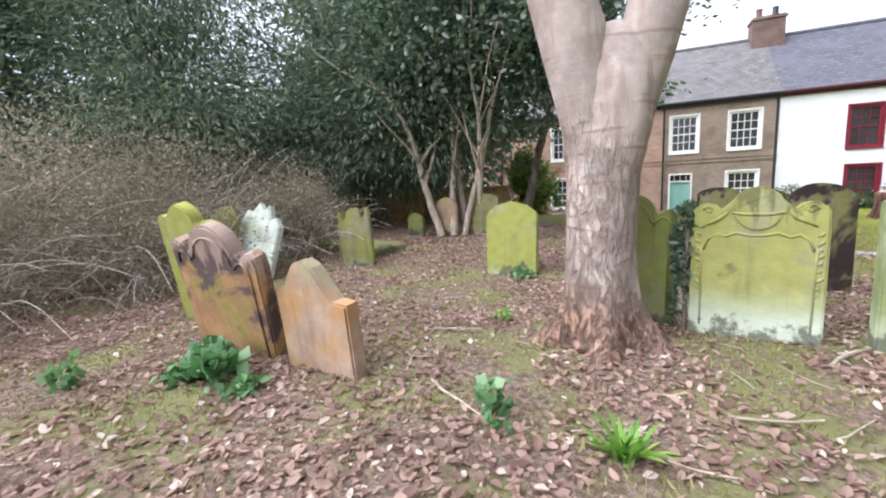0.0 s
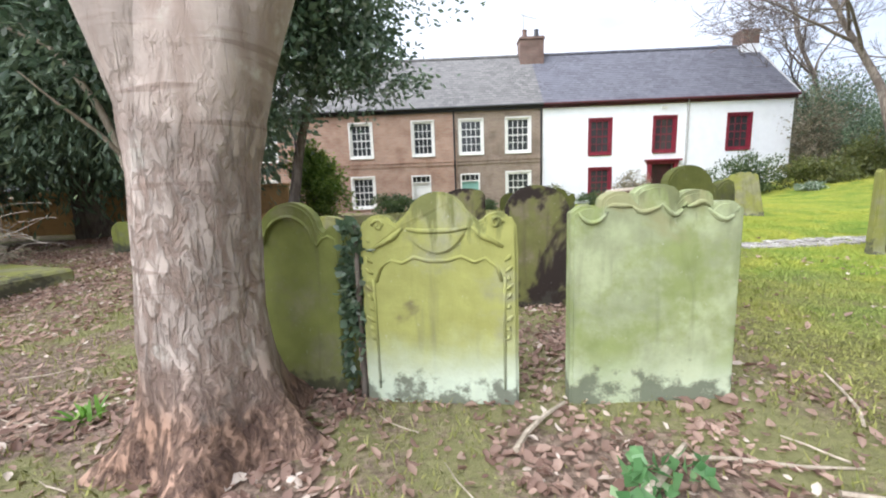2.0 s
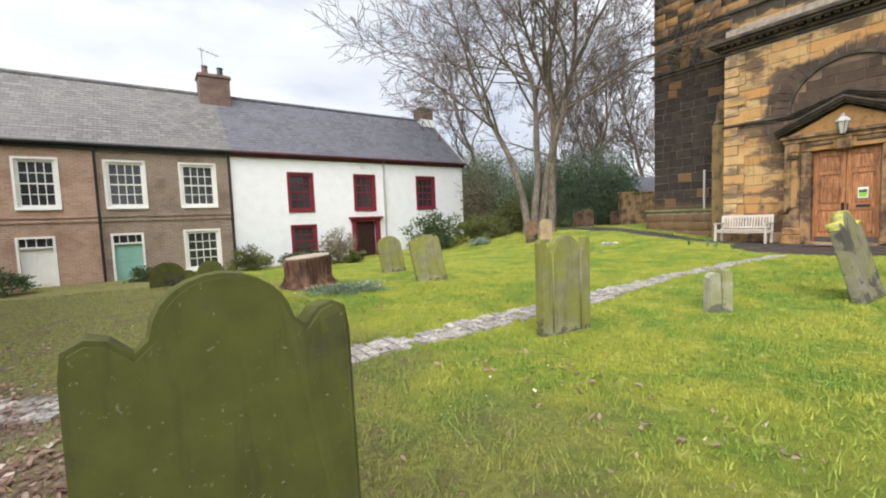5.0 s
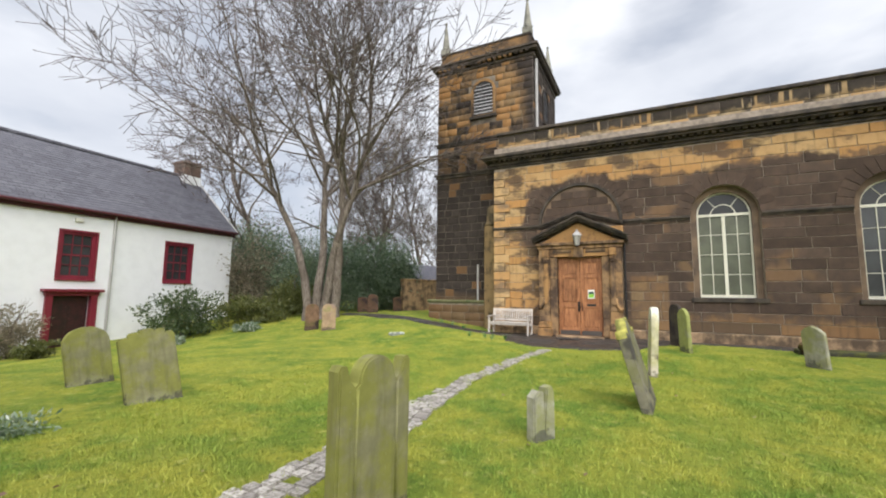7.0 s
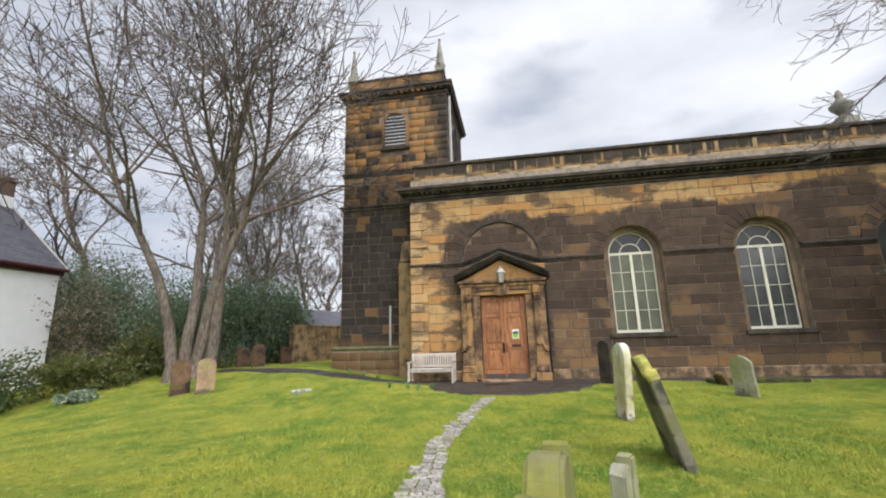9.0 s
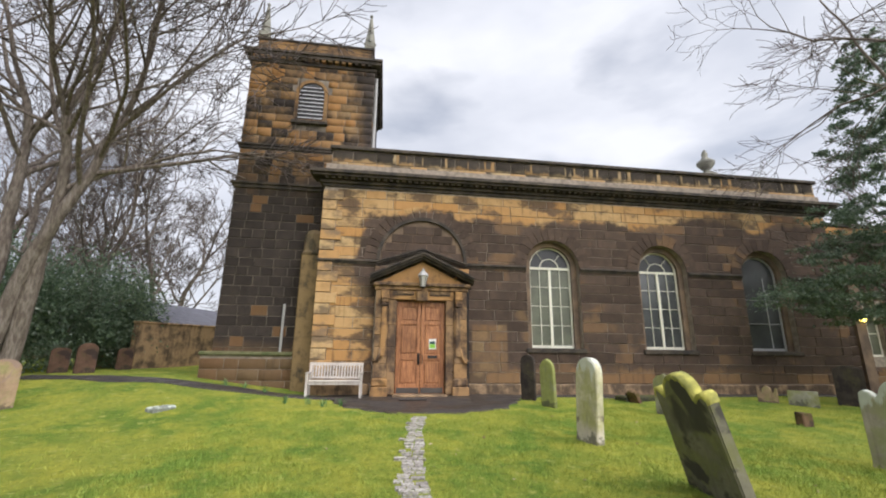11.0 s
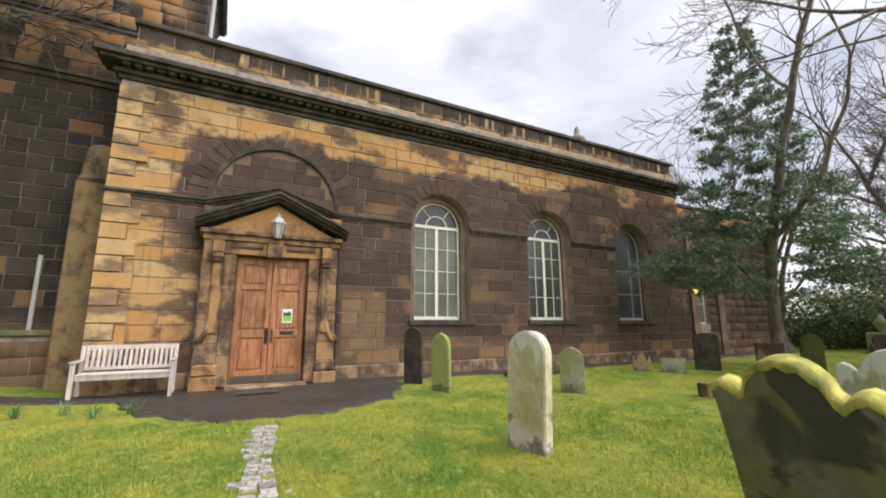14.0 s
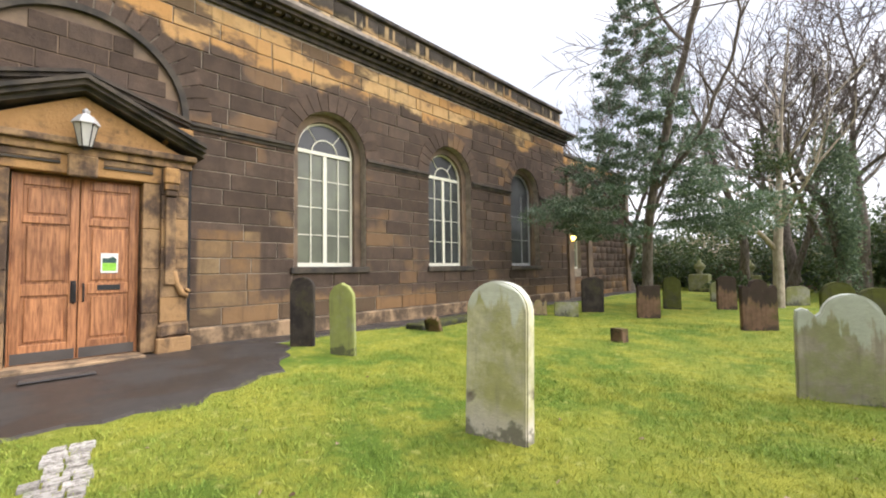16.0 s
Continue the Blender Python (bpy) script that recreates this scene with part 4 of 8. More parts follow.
def build_tower():
    t = part("tower", a_box(-6.20, -1.85, 1.03, 5.35, -0.5, 11.55), TOWER_MORTAR, church, "square west tower of dark ashlar with a louvred belfry")
    # moulded courses
    for z0, z1, d in ((6.58, 6.70, 0.07), (6.70, 6.78, 0.13), (8.02, 8.12, 0.06), (8.12, 8.20, 0.10), (11.42, 11.55, 0.06), (11.62, 11.74, 0.22), (11.74, 11.84, 0.28)):
        part("moulded_course", a_box(-6.20 - d, -1.85 + d, 1.03 - d, 5.35 + d, z0, z1, 0.01), DARK_STONE, t)
    for k in range(18):
        u = -6.14 + k * 4.28 / 18
        part("bracket", a_box(u, u + 0.13, 0.83, 1.0, 11.55, 11.63), TOWER_STONE, t)
        part("bracket", a_box(-1.85, -1.68, 1.1 + k * 0.235, 1.23 + k * 0.235, 11.55, 11.63), TOWER_STONE, t)
    par = bmesh.new()
    box(par, -6.10, -1.95, 1.08, 1.36, 11.84, 12.42), box(par, -6.10, -1.95, 4.95, 5.25, 11.84, 12.42)
    box(par, -6.10, -5.82, 1.362, 4.948, 11.84, 12.42), box(par, -2.23, -1.95, 1.362, 4.948, 11.84, 12.42)
    part("tower_parapet", par, TOWER_STONE, t)
    cop = bmesh.new()
    box(cop, -6.14, -1.91, 1.04, 1.40, 12.42, 12.50, 0.01), box(cop, -6.14, -1.91, 4.91, 5.29, 12.42, 12.50, 0.01)
    box(cop, -6.14, -5.80, 1.41, 4.90, 12.42, 12.50, 0.01), box(cop, -2.25, -1.91, 1.41, 4.90, 12.42, 12.50, 0.01)
    part("tower_coping", cop, DARK_STONE, t)
    for u in (-5.95, -2.10):
        for v in (1.22, 5.1):
            pin = bmesh.new()
            box(pin, u - 0.19, u + 0.19, v - 0.19, v + 0.19, 12.50, 12.78, 0.02)
            lathe(pin, [(0.24, 12.78), (0.24, 12.84), (0.19, 12.86), (0.05, 13.95), (0.02, 14.0)], (u, v, 0), 4)
            lathe(pin, [(0.02, 13.98), (0.06, 14.04), (0.06, 14.10), (0.01, 14.16)], (u, v, 0), 8)
            part("pinnacle", pin, GREY_STONE, t, "weathered stone obelisk pinnacle")
    roof = bmesh.new()
    box(roof, -5.82, -2.23, 1.36, 4.95, 11.75, 11.95)
    part("tower_roof", roof, SLATE_GREY, t)
    # belfry opening, front and side
    for front in (True, False):
        cx = -4.02 if front else 3.2
        m = Matrix.Identity(4) if front else Matrix.Translation((-1.85, 0, 0)) @ Matrix.Rotation(radians(90), 4, "Z")
        off = 1.03 if front else 0.0
        bel = part("belfry_opening", slab(arched(cx, 0.56, 9.20, 10.30), off - 0.05, off + 0.01, 0, [arched(cx, 0.44, 9.26, 10.30)]), TOWER_STONE, t, "round-headed belfry opening with pale louvres")
        if not front:
            bel.matrix_basis = m
        # black sheet on the solid tower, standing in for the belfry's unlit inside
        part("dark_sheet", slab(arched(cx, 0.445, 9.25, 10.30), off - 0.012, off + 0.0), BLACK_METAL, bel)
        for k in range(9):
            z = 9.31 + k * 0.152
            w = 0.42 if z < 10.28 else max(0.08, math.sqrt(max(0.0, 0.43 ** 2 - (z + 0.06 - 10.30) ** 2)))
            lou = slab([(off - 0.048, z), (off - 0.036, z), (off - 0.014, z + 0.045), (off - 0.026, z + 0.045)], -w, w)
            bmesh.ops.transform(lou, matrix=Matrix.Translation((cx, 0, 0)) @ Matrix.Rotation(radians(90), 4, "Z") @ Matrix.Diagonal((1, -1, 1, 1)), verts=lou.verts)
            part("louvre", lou, LOUVRE, bel)
        part("belfry_sill", a_box(cx - 0.62, cx + 0.62, off - 0.14, off + 0.01, 9.06, 9.18, 0.01), DARK_STONE, bel)
    # plinth wall with mossy coping at the foot
    foot = part("tower_plinth", a_box(-6.42, LEFT - 0.07, 0.78, 1.03, -0.4, 1.16), MORTAR, t)
    part("mossy_coping", a_box(-6.47, LEFT - 0.062, 0.70, 1.03, 1.161, 1.28, 0.03), MOSSY, t, "moss-grown coping of the tower plinth")
    butt = bmesh.new()
    box(butt, -3.75, -3.16, 0.42, 1.03, -0.4, 4.25, 0.03)
    lathe(butt, [(0.36, 4.25), (0.40, 4.32), (0.33, 4.40), (0.30, 4.95), (0.20, 5.10)], (-3.44, 0.75, 0), 8)
    part("buttress", butt, BUTTRESS_STONE, t, "weathered clasping buttress with a rounded cap")
    part("tower_pipe", tube(bmesh.new(), [(-4.22, 0.94, 1.2), (-4.22, 0.94, 2.75)], 0.04, 8), GREY_METAL, t, "short pale drainpipe")
    part("tower_downpipe", tube(bmesh.new(), [(-1.78, 1.35, 7.8), (-1.78, 1.35, 11.4)], 0.06, 8), GREY_METAL, t, "pale lead downpipe")
    part("downpipe", tube(bmesh.new(), [(1.44, -0.08, 0.1), (1.44, -0.08, 3.3)], 0.035, 8), BLACK_METAL, church)


build_tower()


def build_chancel():
    u0, u1 = RIGHT + 0.02, 22.6
    win = (16.55, 0.45, 1.35, 3.0)
    ch = part("chancel", slab(rect(u0, u1, -0.9, 6.3), 0.35, 0.9, 0, [arched(*win)]), MORTAR, church, "lower chancel of dark sandstone")
    part("chancel_side", a_box(u1 - 0.5, u1, 0.902, 7.0, -0.9, 6.3), NAVE_STONE, ch)
    part("chancel_back", a_box(u0, u1, 7.01, 7.5, -0.9, 6.3), NAVE_STONE, ch)
    part("chancel_roof", a_box(u0, u1, 0.6, 7.4, 5.9, 6.1), SLATE_GREY, ch)
    trim = bmesh.new()
    for z0, z1, d in ((5.30, 5.42, 0.12), (5.42, 5.52, 0.24), (6.18, 6.32, 0.08), (3.93, 4.05, 0.07)):
        box(trim, u0, u1 + d, 0.35 - d, 0.36, z0, z1, 0.008)
    part("chancel_mouldings", trim, DARK_STONE, ch)
    for p in (u0 + 0.75, u0 + 2.55, u1 - 0.45):
        part("pilaster", a_box(p, p + 0.42, 0.24, 0.349, -0.6, 5.29), ARCH_STONE, ch)
    cx, half, z0, sp = win
    w = part("chancel_window", slab(arched(cx, half - 0.01, z0, sp), 0.50, 0.56, 0, [arched(cx, half - 0.06, z0 + 0.07, sp)]), CREAM_PAINT, ch, "white-framed sash window")
    part("chancel_pane", slab(arched(cx, half - 0.05, z0 + 0.06, sp), 0.53, 0.537), OBSCURE, w)
    bars = bmesh.new()
    box(bars, cx - 0.015, cx + 0.015, 0.51, 0.55, z0 + 0.06, sp + half - 0.07), box(bars, cx - half + 0.05, cx + half - 0.05, 0.51, 0.55, 2.15, 2.19)
    part("chancel_glazing_bars", bars, CREAM_PAINT, w)
    lay(course_blocks(u0, u1, 0.0, 5.28, random.Random(9), [win]), "chancel_ashlar", NAVE_STONE, ch, UNIT, 0, (0, 0), 0.349)
    lay(course_blocks(u0, u1, 5.53, 6.17, random.Random(10), []), "chancel_parapet_ashlar", NAVE_STONE, ch, UNIT, 0, (0, 0), 0.349)


UNIT.materials.append(NAVE_STONE)
build_chancel()


def build_urn():
    u = thing("stone_urn", CHURCH @ pose(14.6, 4.6, 9.25), "pale carved stone urn finial on the church roof", "urn")
    part("pedestal", a_box(-0.35, 0.35, -0.35, 0.35, 0.0, 0.85, 0.04), GREY_STONE, u)
    part("bowl", lathe(bmesh.new(), [(0.22, 0.85), (0.30, 0.92), (0.12, 1.02), (0.20, 1.12), (0.40, 1.38), (0.42, 1.5), (0.30, 1.6), (0.20, 1.68), (0.13, 1.8), (0.15, 1.95), (0.07, 2.15), (0.02, 2.2)]), GREY_STONE, u, "", True)


build_urn()


def build_lantern():
    lan = thing("wall_lantern", CHURCH @ pose(0.0, -0.60, 3.30), "pale-topped hexagonal lantern above the church door", "lantern")
    part("bracket", tube(bmesh.new(), [(0, 0.28, 0.30), (0, 0.12, 0.46), (0, 0.0, 0.42)], 0.018, 6), BLACK_METAL, lan)
    part("glass_body", lathe(bmesh.new(), [(0.07, -0.10), (0.135, 0.22)], sides=6), LAMP_GLASS, lan, "frosted lantern glass")
    part("hood", lathe(bmesh.new(), [(0.165, 0.22), (0.155, 0.25), (0.09, 0.34), (0.04, 0.37), (0.045, 0.42), (0.01, 0.45)], sides=6), GREY_METAL, lan)
    part("base", lathe(bmesh.new(), [(0.03, -0.15), (0.075, -0.10)], sides=6), BLACK_METAL, lan)
    ribs = bmesh.new()
    for k in range(6):
        c, s = math.cos(k * math.pi / 3), math.sin(k * math.pi / 3)
        tube(ribs, [(0.072 * c, 0.072 * s, -0.10), (0.138 * c, 0.138 * s, 0.22)], 0.007, 4)
    part("ribs", ribs, BLACK_METAL, lan)


build_lantern()


def build_poster():
    p = thing("door_notice", CHURCH @ pose(0.36, -0.1335, 1.56), "small white notice with a green picture, fixed on the church door", "notice")
    part("sheet", a_box(-0.105, 0.105, 0.0, 0.004, -0.15, 0.15), WHITE_PAINT, p)
    part("green_field", a_box(-0.085, 0.085, -0.003, -0.0005, -0.12, 0.0), plain("notice_green", (0.22, 0.5, 0.05), (0.3, 0.6, 0.08), 20), p)
    part("dark_shape", slab([(-0.085, 0.002), (0.085, 0.002), (0.085, 0.06), (0.04, 0.10), (-0.02, 0.07), (-0.085, 0.08)], -0.003, -0.0005), plain("notice_dark", (0.03, 0.07, 0.06), (0.05, 0.1, 0.09), 20), p)


build_poster()


def build_alarm_lamp():
    lamp = thing("chancel_lamp", CHURCH @ pose(16.05, 0.2, 2.65), "small lit yellow lamp on the chancel wall", "lamp")
    m = Nodes("lamp_glow")
    m.put(m.bsdf, "Emission Color", (1.0, 0.72, 0.12, 1)), m.put(m.bsdf, "Emission Strength", 6.0)
    part("bulb", lathe(bmesh.new(), [(0.03, -0.09), (0.10, -0.03), (0.10, 0.05), (0.04, 0.10)]), m.done((1.0, 0.75, 0.2), 0.4), lamp, "", True)
    part("arm", tube(bmesh.new(), [(0, 0.15, 0.12), (0, 0.0, 0.12), (0, 0, 0.09)], 0.015, 6), BLACK_METAL, lamp)


build_alarm_lamp()


def build_bench():
    z = gz(19.0, 9.25)
    b = thing("garden_bench", Matrix.Translation((18.95, 9.22, z)) @ Matrix.Rotation(radians(-91), 4, "Z"), "weathered pale wooden slatted garden bench against the church wall", "bench")
    w = 0.74
    for s in (-1, 1):
        x = s * (w - 0.035)
        part("front_leg", a_box(x - 0.032, x + 0.032, -0.27, -0.21, 0, 0.62, 0.006), BENCH_WOOD, b)
        back = a_box(x - 0.032, x + 0.032, 0.20, 0.26, 0, 0.90, 0.006)
        for v in back.verts:
            v.co.y += max(0.0, v.co.z - 0.42) * 0.22
        part("back_leg", back, BENCH_WOOD, b)
        part("armrest", a_box(x - 0.045, x + 0.045, -0.31, 0.24, 0.62, 0.655, 0.008), BENCH_WOOD, b)
        part("side_rail", a_box(x - 0.02, x + 0.02, -0.21, 0.20, 0.33, 0.41), BENCH_WOOD, b)
    for k in range(6):
        y = -0.27 + k * 0.085
        part("seat_slat", a_box(-w + 0.07, w - 0.07, y, y + 0.068, 0.415, 0.44, 0.004), BENCH_WOOD, b)
    part("front_rail", a_box(-w + 0.07, w - 0.07, -0.255, -0.225, 0.34, 0.413), BENCH_WOOD, b)
    part("top_rail", a_box(-w + 0.07, w - 0.07, 0.305, 0.345, 0.82, 0.90, 0.008), BENCH_WOOD, b)
    part("lower_rail", a_box(-w + 0.07, w - 0.07, 0.235, 0.265, 0.47, 0.53, 0.005), BENCH_WOOD, b)
    for k in range(17):
        x = -w + 0.11 + k * (2 * w - 0.22) / 16
        s = a_box(x - 0.022, x + 0.022, 0.24, 0.256, 0.52, 0.84)
        for v in s.verts:
            v.co.y += (v.co.z - 0.52) * 0.20
        part("back_slat", s, BENCH_WOOD, b)


build_bench()

# ---- terrace of houses ----
FACE, BASE, EAVE, RIDGE_Y, RIDGE = 23.6, -0.9, 4.45, 26.9, 7.55


def sash(parent, x0, x1, z0, z1, paint, cols, rows, surround=0.09, glass=None, blind=False):
    """A sash window set in its opening, with frame, bars, pane and sill."""
    w = part("window", slab(rect(x0, x1, z0, z1), FACE + 0.05, FACE + 0.13, 0, [rect(x0 + surround, x1 - surround, z0 + surround, z1 - surround)]), paint, parent)
    a, b, c, d = x0 + surround, x1 - surround, z0 + surround, z1 - surround
    part("pane", a_box(a - 0.01, b + 0.01, FACE + 0.115, FACE + 0.122, c - 0.01, d + 0.01), glass or PANE, w)
    for k in range(1, cols):
        x = a + (b - a) * k / cols
        part("glazing_bar", a_box(x - 0.014, x + 0.014, FACE + 0.085, FACE + 0.114, c, d), paint, w)
    for k in range(1, rows):
        z = c + (d - c) * k / rows
        h = 0.026 if k * 2 == rows else 0.014
        part("glazing_bar", a_box(a, b, FACE + 0.08, FACE + 0.1135, z - h, z + h), paint, w)
    part("sill", a_box(x0 - 0.05, x1 + 0.05, FACE - 0.07, FACE + 0.12, z0 - 0.08, z0 - 0.002, 0.01), paint, w)
    if surround > 0.1:
        part("surround", slab(rect(x0 - 0.06, x1 + 0.06, z0 - 0.002, z1 + 0.06), FACE - 0.025, FACE + 0.049, 0, [rect(x0 + 0.02, x1 - 0.02, z0 + 0.02, z1 - 0.02)]), paint, w)
    return w


def roof_courses(x0, x1, material, parent):
    """Overlapping courses of slates on the front slope; a plain slope behind."""
    n = 26
    run, rise = RIDGE_Y - FACE + 0.25, RIDGE - EAVE
    back = [(x0, RIDGE_Y, RIDGE + 0.02), (x1, RIDGE_Y, RIDGE + 0.02), (x1, 2 * RIDGE_Y - FACE + 0.25, EAVE), (x0, 2 * RIDGE_Y - FACE + 0.25, EAVE)]
    ob = hang("roof", raw("roof", back, [(0, 1, 2, 3)]), material, parent, "slate roof in close courses")
    for k in range(n):
        t0, t1 = k / n, (k + 1.15) / n
        y0, z0 = FACE - 0.25 + run * t0, EAVE + 0.04 + rise * t0
        y1, z1 = FACE - 0.25 + run * t1, EAVE + 0.02 + rise * t1
        v = [(x0, y0, z0 - 0.025), (x1, y0, z0 - 0.025), (x1, y0, z0), (x0, y0, z0), (x1, y1, z1), (x0, y1, z1)]
        hang("slate_course", raw("slate_course", v, [(0, 1, 2, 3), (3, 2, 4, 5)]), material, ob)
    part("ridge_tile", tube(bmesh.new(), [(x0, RIDGE_Y, RIDGE + 0.05), (x1, RIDGE_Y, RIDGE + 0.05)], 0.10, 8), material, ob)
    return ob


def chimney(parent, x, y, w, d, z0, z1, pots):
    c = part("chimney", a_box(x - w / 2, x + w / 2, y - d / 2, y + d / 2, z0, z1), CHIMNEY_BRICK, parent, "red-brown brick chimney stack")
    part("chimney_cap", a_box(x - w / 2 - 0.06, x + w / 2 + 0.06, y - d / 2 - 0.06, y + d / 2 + 0.06, z1 - 0.16, z1 - 0.06, 0.01), CHIMNEY_BRICK, c)
    for k in range(pots):
        px = x - w / 2 + w * (k + 0.5) / pots
        part("chimney_pot", lathe(bmesh.new(), [(0.14, z1), (0.12, z1 + 0.38), (0.15, z1 + 0.42), (0.12, z1 + 0.46)], (px, y, 0), 10), BLACK_METAL if k else CHIMNEY_BRICK, c)


def gable_box(parent, x0, x1, material, left_gable, right_gable):
    for x, show in ((x0, left_gable), (x1 - 0.3, right_gable)):
        bm = slab([(FACE + 0.302, BASE), (2 * RIDGE_Y - FACE, BASE), (2 * RIDGE_Y - FACE, EAVE), (RIDGE_Y, RIDGE - 0.06), (FACE + 0.302, EAVE + 0.1)], 0, -0.3)
        bmesh.ops.transform(bm, matrix=Matrix.Translation((x, 0, 0)) @ Matrix.Rotation(radians(90), 4, "Z"), verts=bm.verts)
        part("gable_wall", bm, material, parent)
    part("rear_wall", a_box(x0, x1, 2 * RIDGE_Y - FACE + 0.002, 2 * RIDGE_Y - FACE + 0.3, BASE, EAVE), material, parent)
    part("floor_slab", a_box(x0 + 0.31, x1 - 0.31, FACE + 0.31, 2 * RIDGE_Y - FACE - 0.02, 1.4, 1.6), BLACK_METAL, parent)


def gutter(parent, x0, x1, paint):
    g = bmesh.new()
    box(g, x0, x1, FACE - 0.10, FACE - 0.002, EAVE - 0.20, EAVE - 0.04)
    tube(g, [(x0, FACE - 0.24, EAVE - 0.02), (x1, FACE - 0.24, EAVE - 0.02)], 0.065, 8)
    part("gutter", g, paint, parent)


def front_door(parent, x0, x1, top, paint, trim, light_rows=1):
    d = part("door", a_box(x0 + 0.08, x1 - 0.08, FACE + 0.09, FACE + 0.14, -0.62, top - 0.42), paint, parent)
    for k in (0, 1):
        for z0, z1 in ((-0.5, 0.0), (0.08, top - 0.5)):
            a = x0 + 0.14 + k * (x1 - x0 - 0.22) / 2
            part("panel", a_box(a, a + (x1 - x0 - 0.34) / 2, FACE + 0.078, FACE + 0.0895, z0, z1, 0.004), paint, d)
    fr = bmesh.new()
    box(fr, x0, x0 + 0.075, FACE - 0.02, FACE + 0.15, -0.7, top), box(fr, x1 - 0.075, x1, FACE - 0.02, FACE + 0.15, -0.7, top)
    box(fr, x0 + 0.076, x1 - 0.076, FACE - 0.02, FACE + 0.15, top - 0.08, top), box(fr, x0 + 0.076, x1 - 0.076, FACE - 0.01, FACE + 0.15, top - 0.415, top - 0.36)
    for k in range(1, 4):
        x = x0 + (x1 - x0) * k / 4
        box(fr, x - 0.012, x + 0.012, FACE + 0.05, FACE + 0.10, top - 0.36, top - 0.08)
    part("door_frame", fr, trim, d)
    part("fanlight", a_box(x0 + 0.07, x1 - 0.07, FACE + 0.105, FACE + 0.112, top - 0.37, top - 0.07), PANE, d)


def build_brick_house(name, x0, x1, material, ups, downs, doors, label, slate):
    h = thing(name, Matrix.Identity(4), label, "house", "terrace houses")
    holes = [rect(a, b, 2.16, 3.86) for a, b in ups] + [rect(a, b, -0.42, 1.16) for a, b in downs] + [rect(a, b, -0.7, 1.18) for a, b, _ in doors]
    part("wall", slab(rect(x0, x1, BASE, EAVE), FACE, FACE + 0.3, 0, holes), material, h)
    gable_box(h, x0, x1, material, False, False)
    for a, b in ups:
        sash(h, a, b, 2.16, 3.86, WHITE_PAINT, 4, 4, 0.11)
    for a, b in downs:
        sash(h, a, b, -0.42, 1.16, WHITE_PAINT, 4, 4, 0.11)
    for a, b, p in doors:
        front_door(h, a, b, 1.18, p, WHITE_PAINT)
    for z0, z1 in ((1.64, 1.72), (1.80, 1.86)):
        part("string_course", a_box(x0, x1, FACE - 0.05, FACE - 0.001, z0, z1), material, h)
    gutter(h, x0, x1, BLACK_METAL)
    roof_courses(x0, x1, slate, h)
    part("downpipe", tube(bmesh.new(), [(x1 - 0.08, FACE - 0.07, EAVE - 0.1), (x1 - 0.08, FACE - 0.07, -0.7)], 0.045, 8), BLACK_METAL, h)
    return h


brown = build_brick_house("brown_brick_house", 1.75, 6.16, BRICK_BROWN, [(1.95, 3.12), (4.31, 5.53)], [(4.31, 5.53)], [(1.93, 2.94, TEAL_PAINT)], "two-storey brown brick house with white sashes and a teal door", SLATE_GREY)
chimney(brown, 6.15, 26.7, 1.30, 0.95, 6.9, 8.45, 2)
red = build_brick_house("red_brick_house", -6.4, 1.748, BRICK_RED, [(-3.67, -2.54), (-0.47, 0.61)], [(-3.72, -2.56)], [(-0.62, 0.40, WHITE_PAINT)], "two-storey weathered red brick house with white sashes and a white door", SLATE_GREY)
build_brick_house("red_brick_house", -16.0, -6.402, BRICK_RED, [(-14.0, -12.9), (-8.6, -7.5)], [(-14.0, -12.9), (-8.6, -7.5)], [(-11.3, -10.3, WHITE_PAINT)], "further red brick house of the terrace with white sashes", SLATE_GREY)


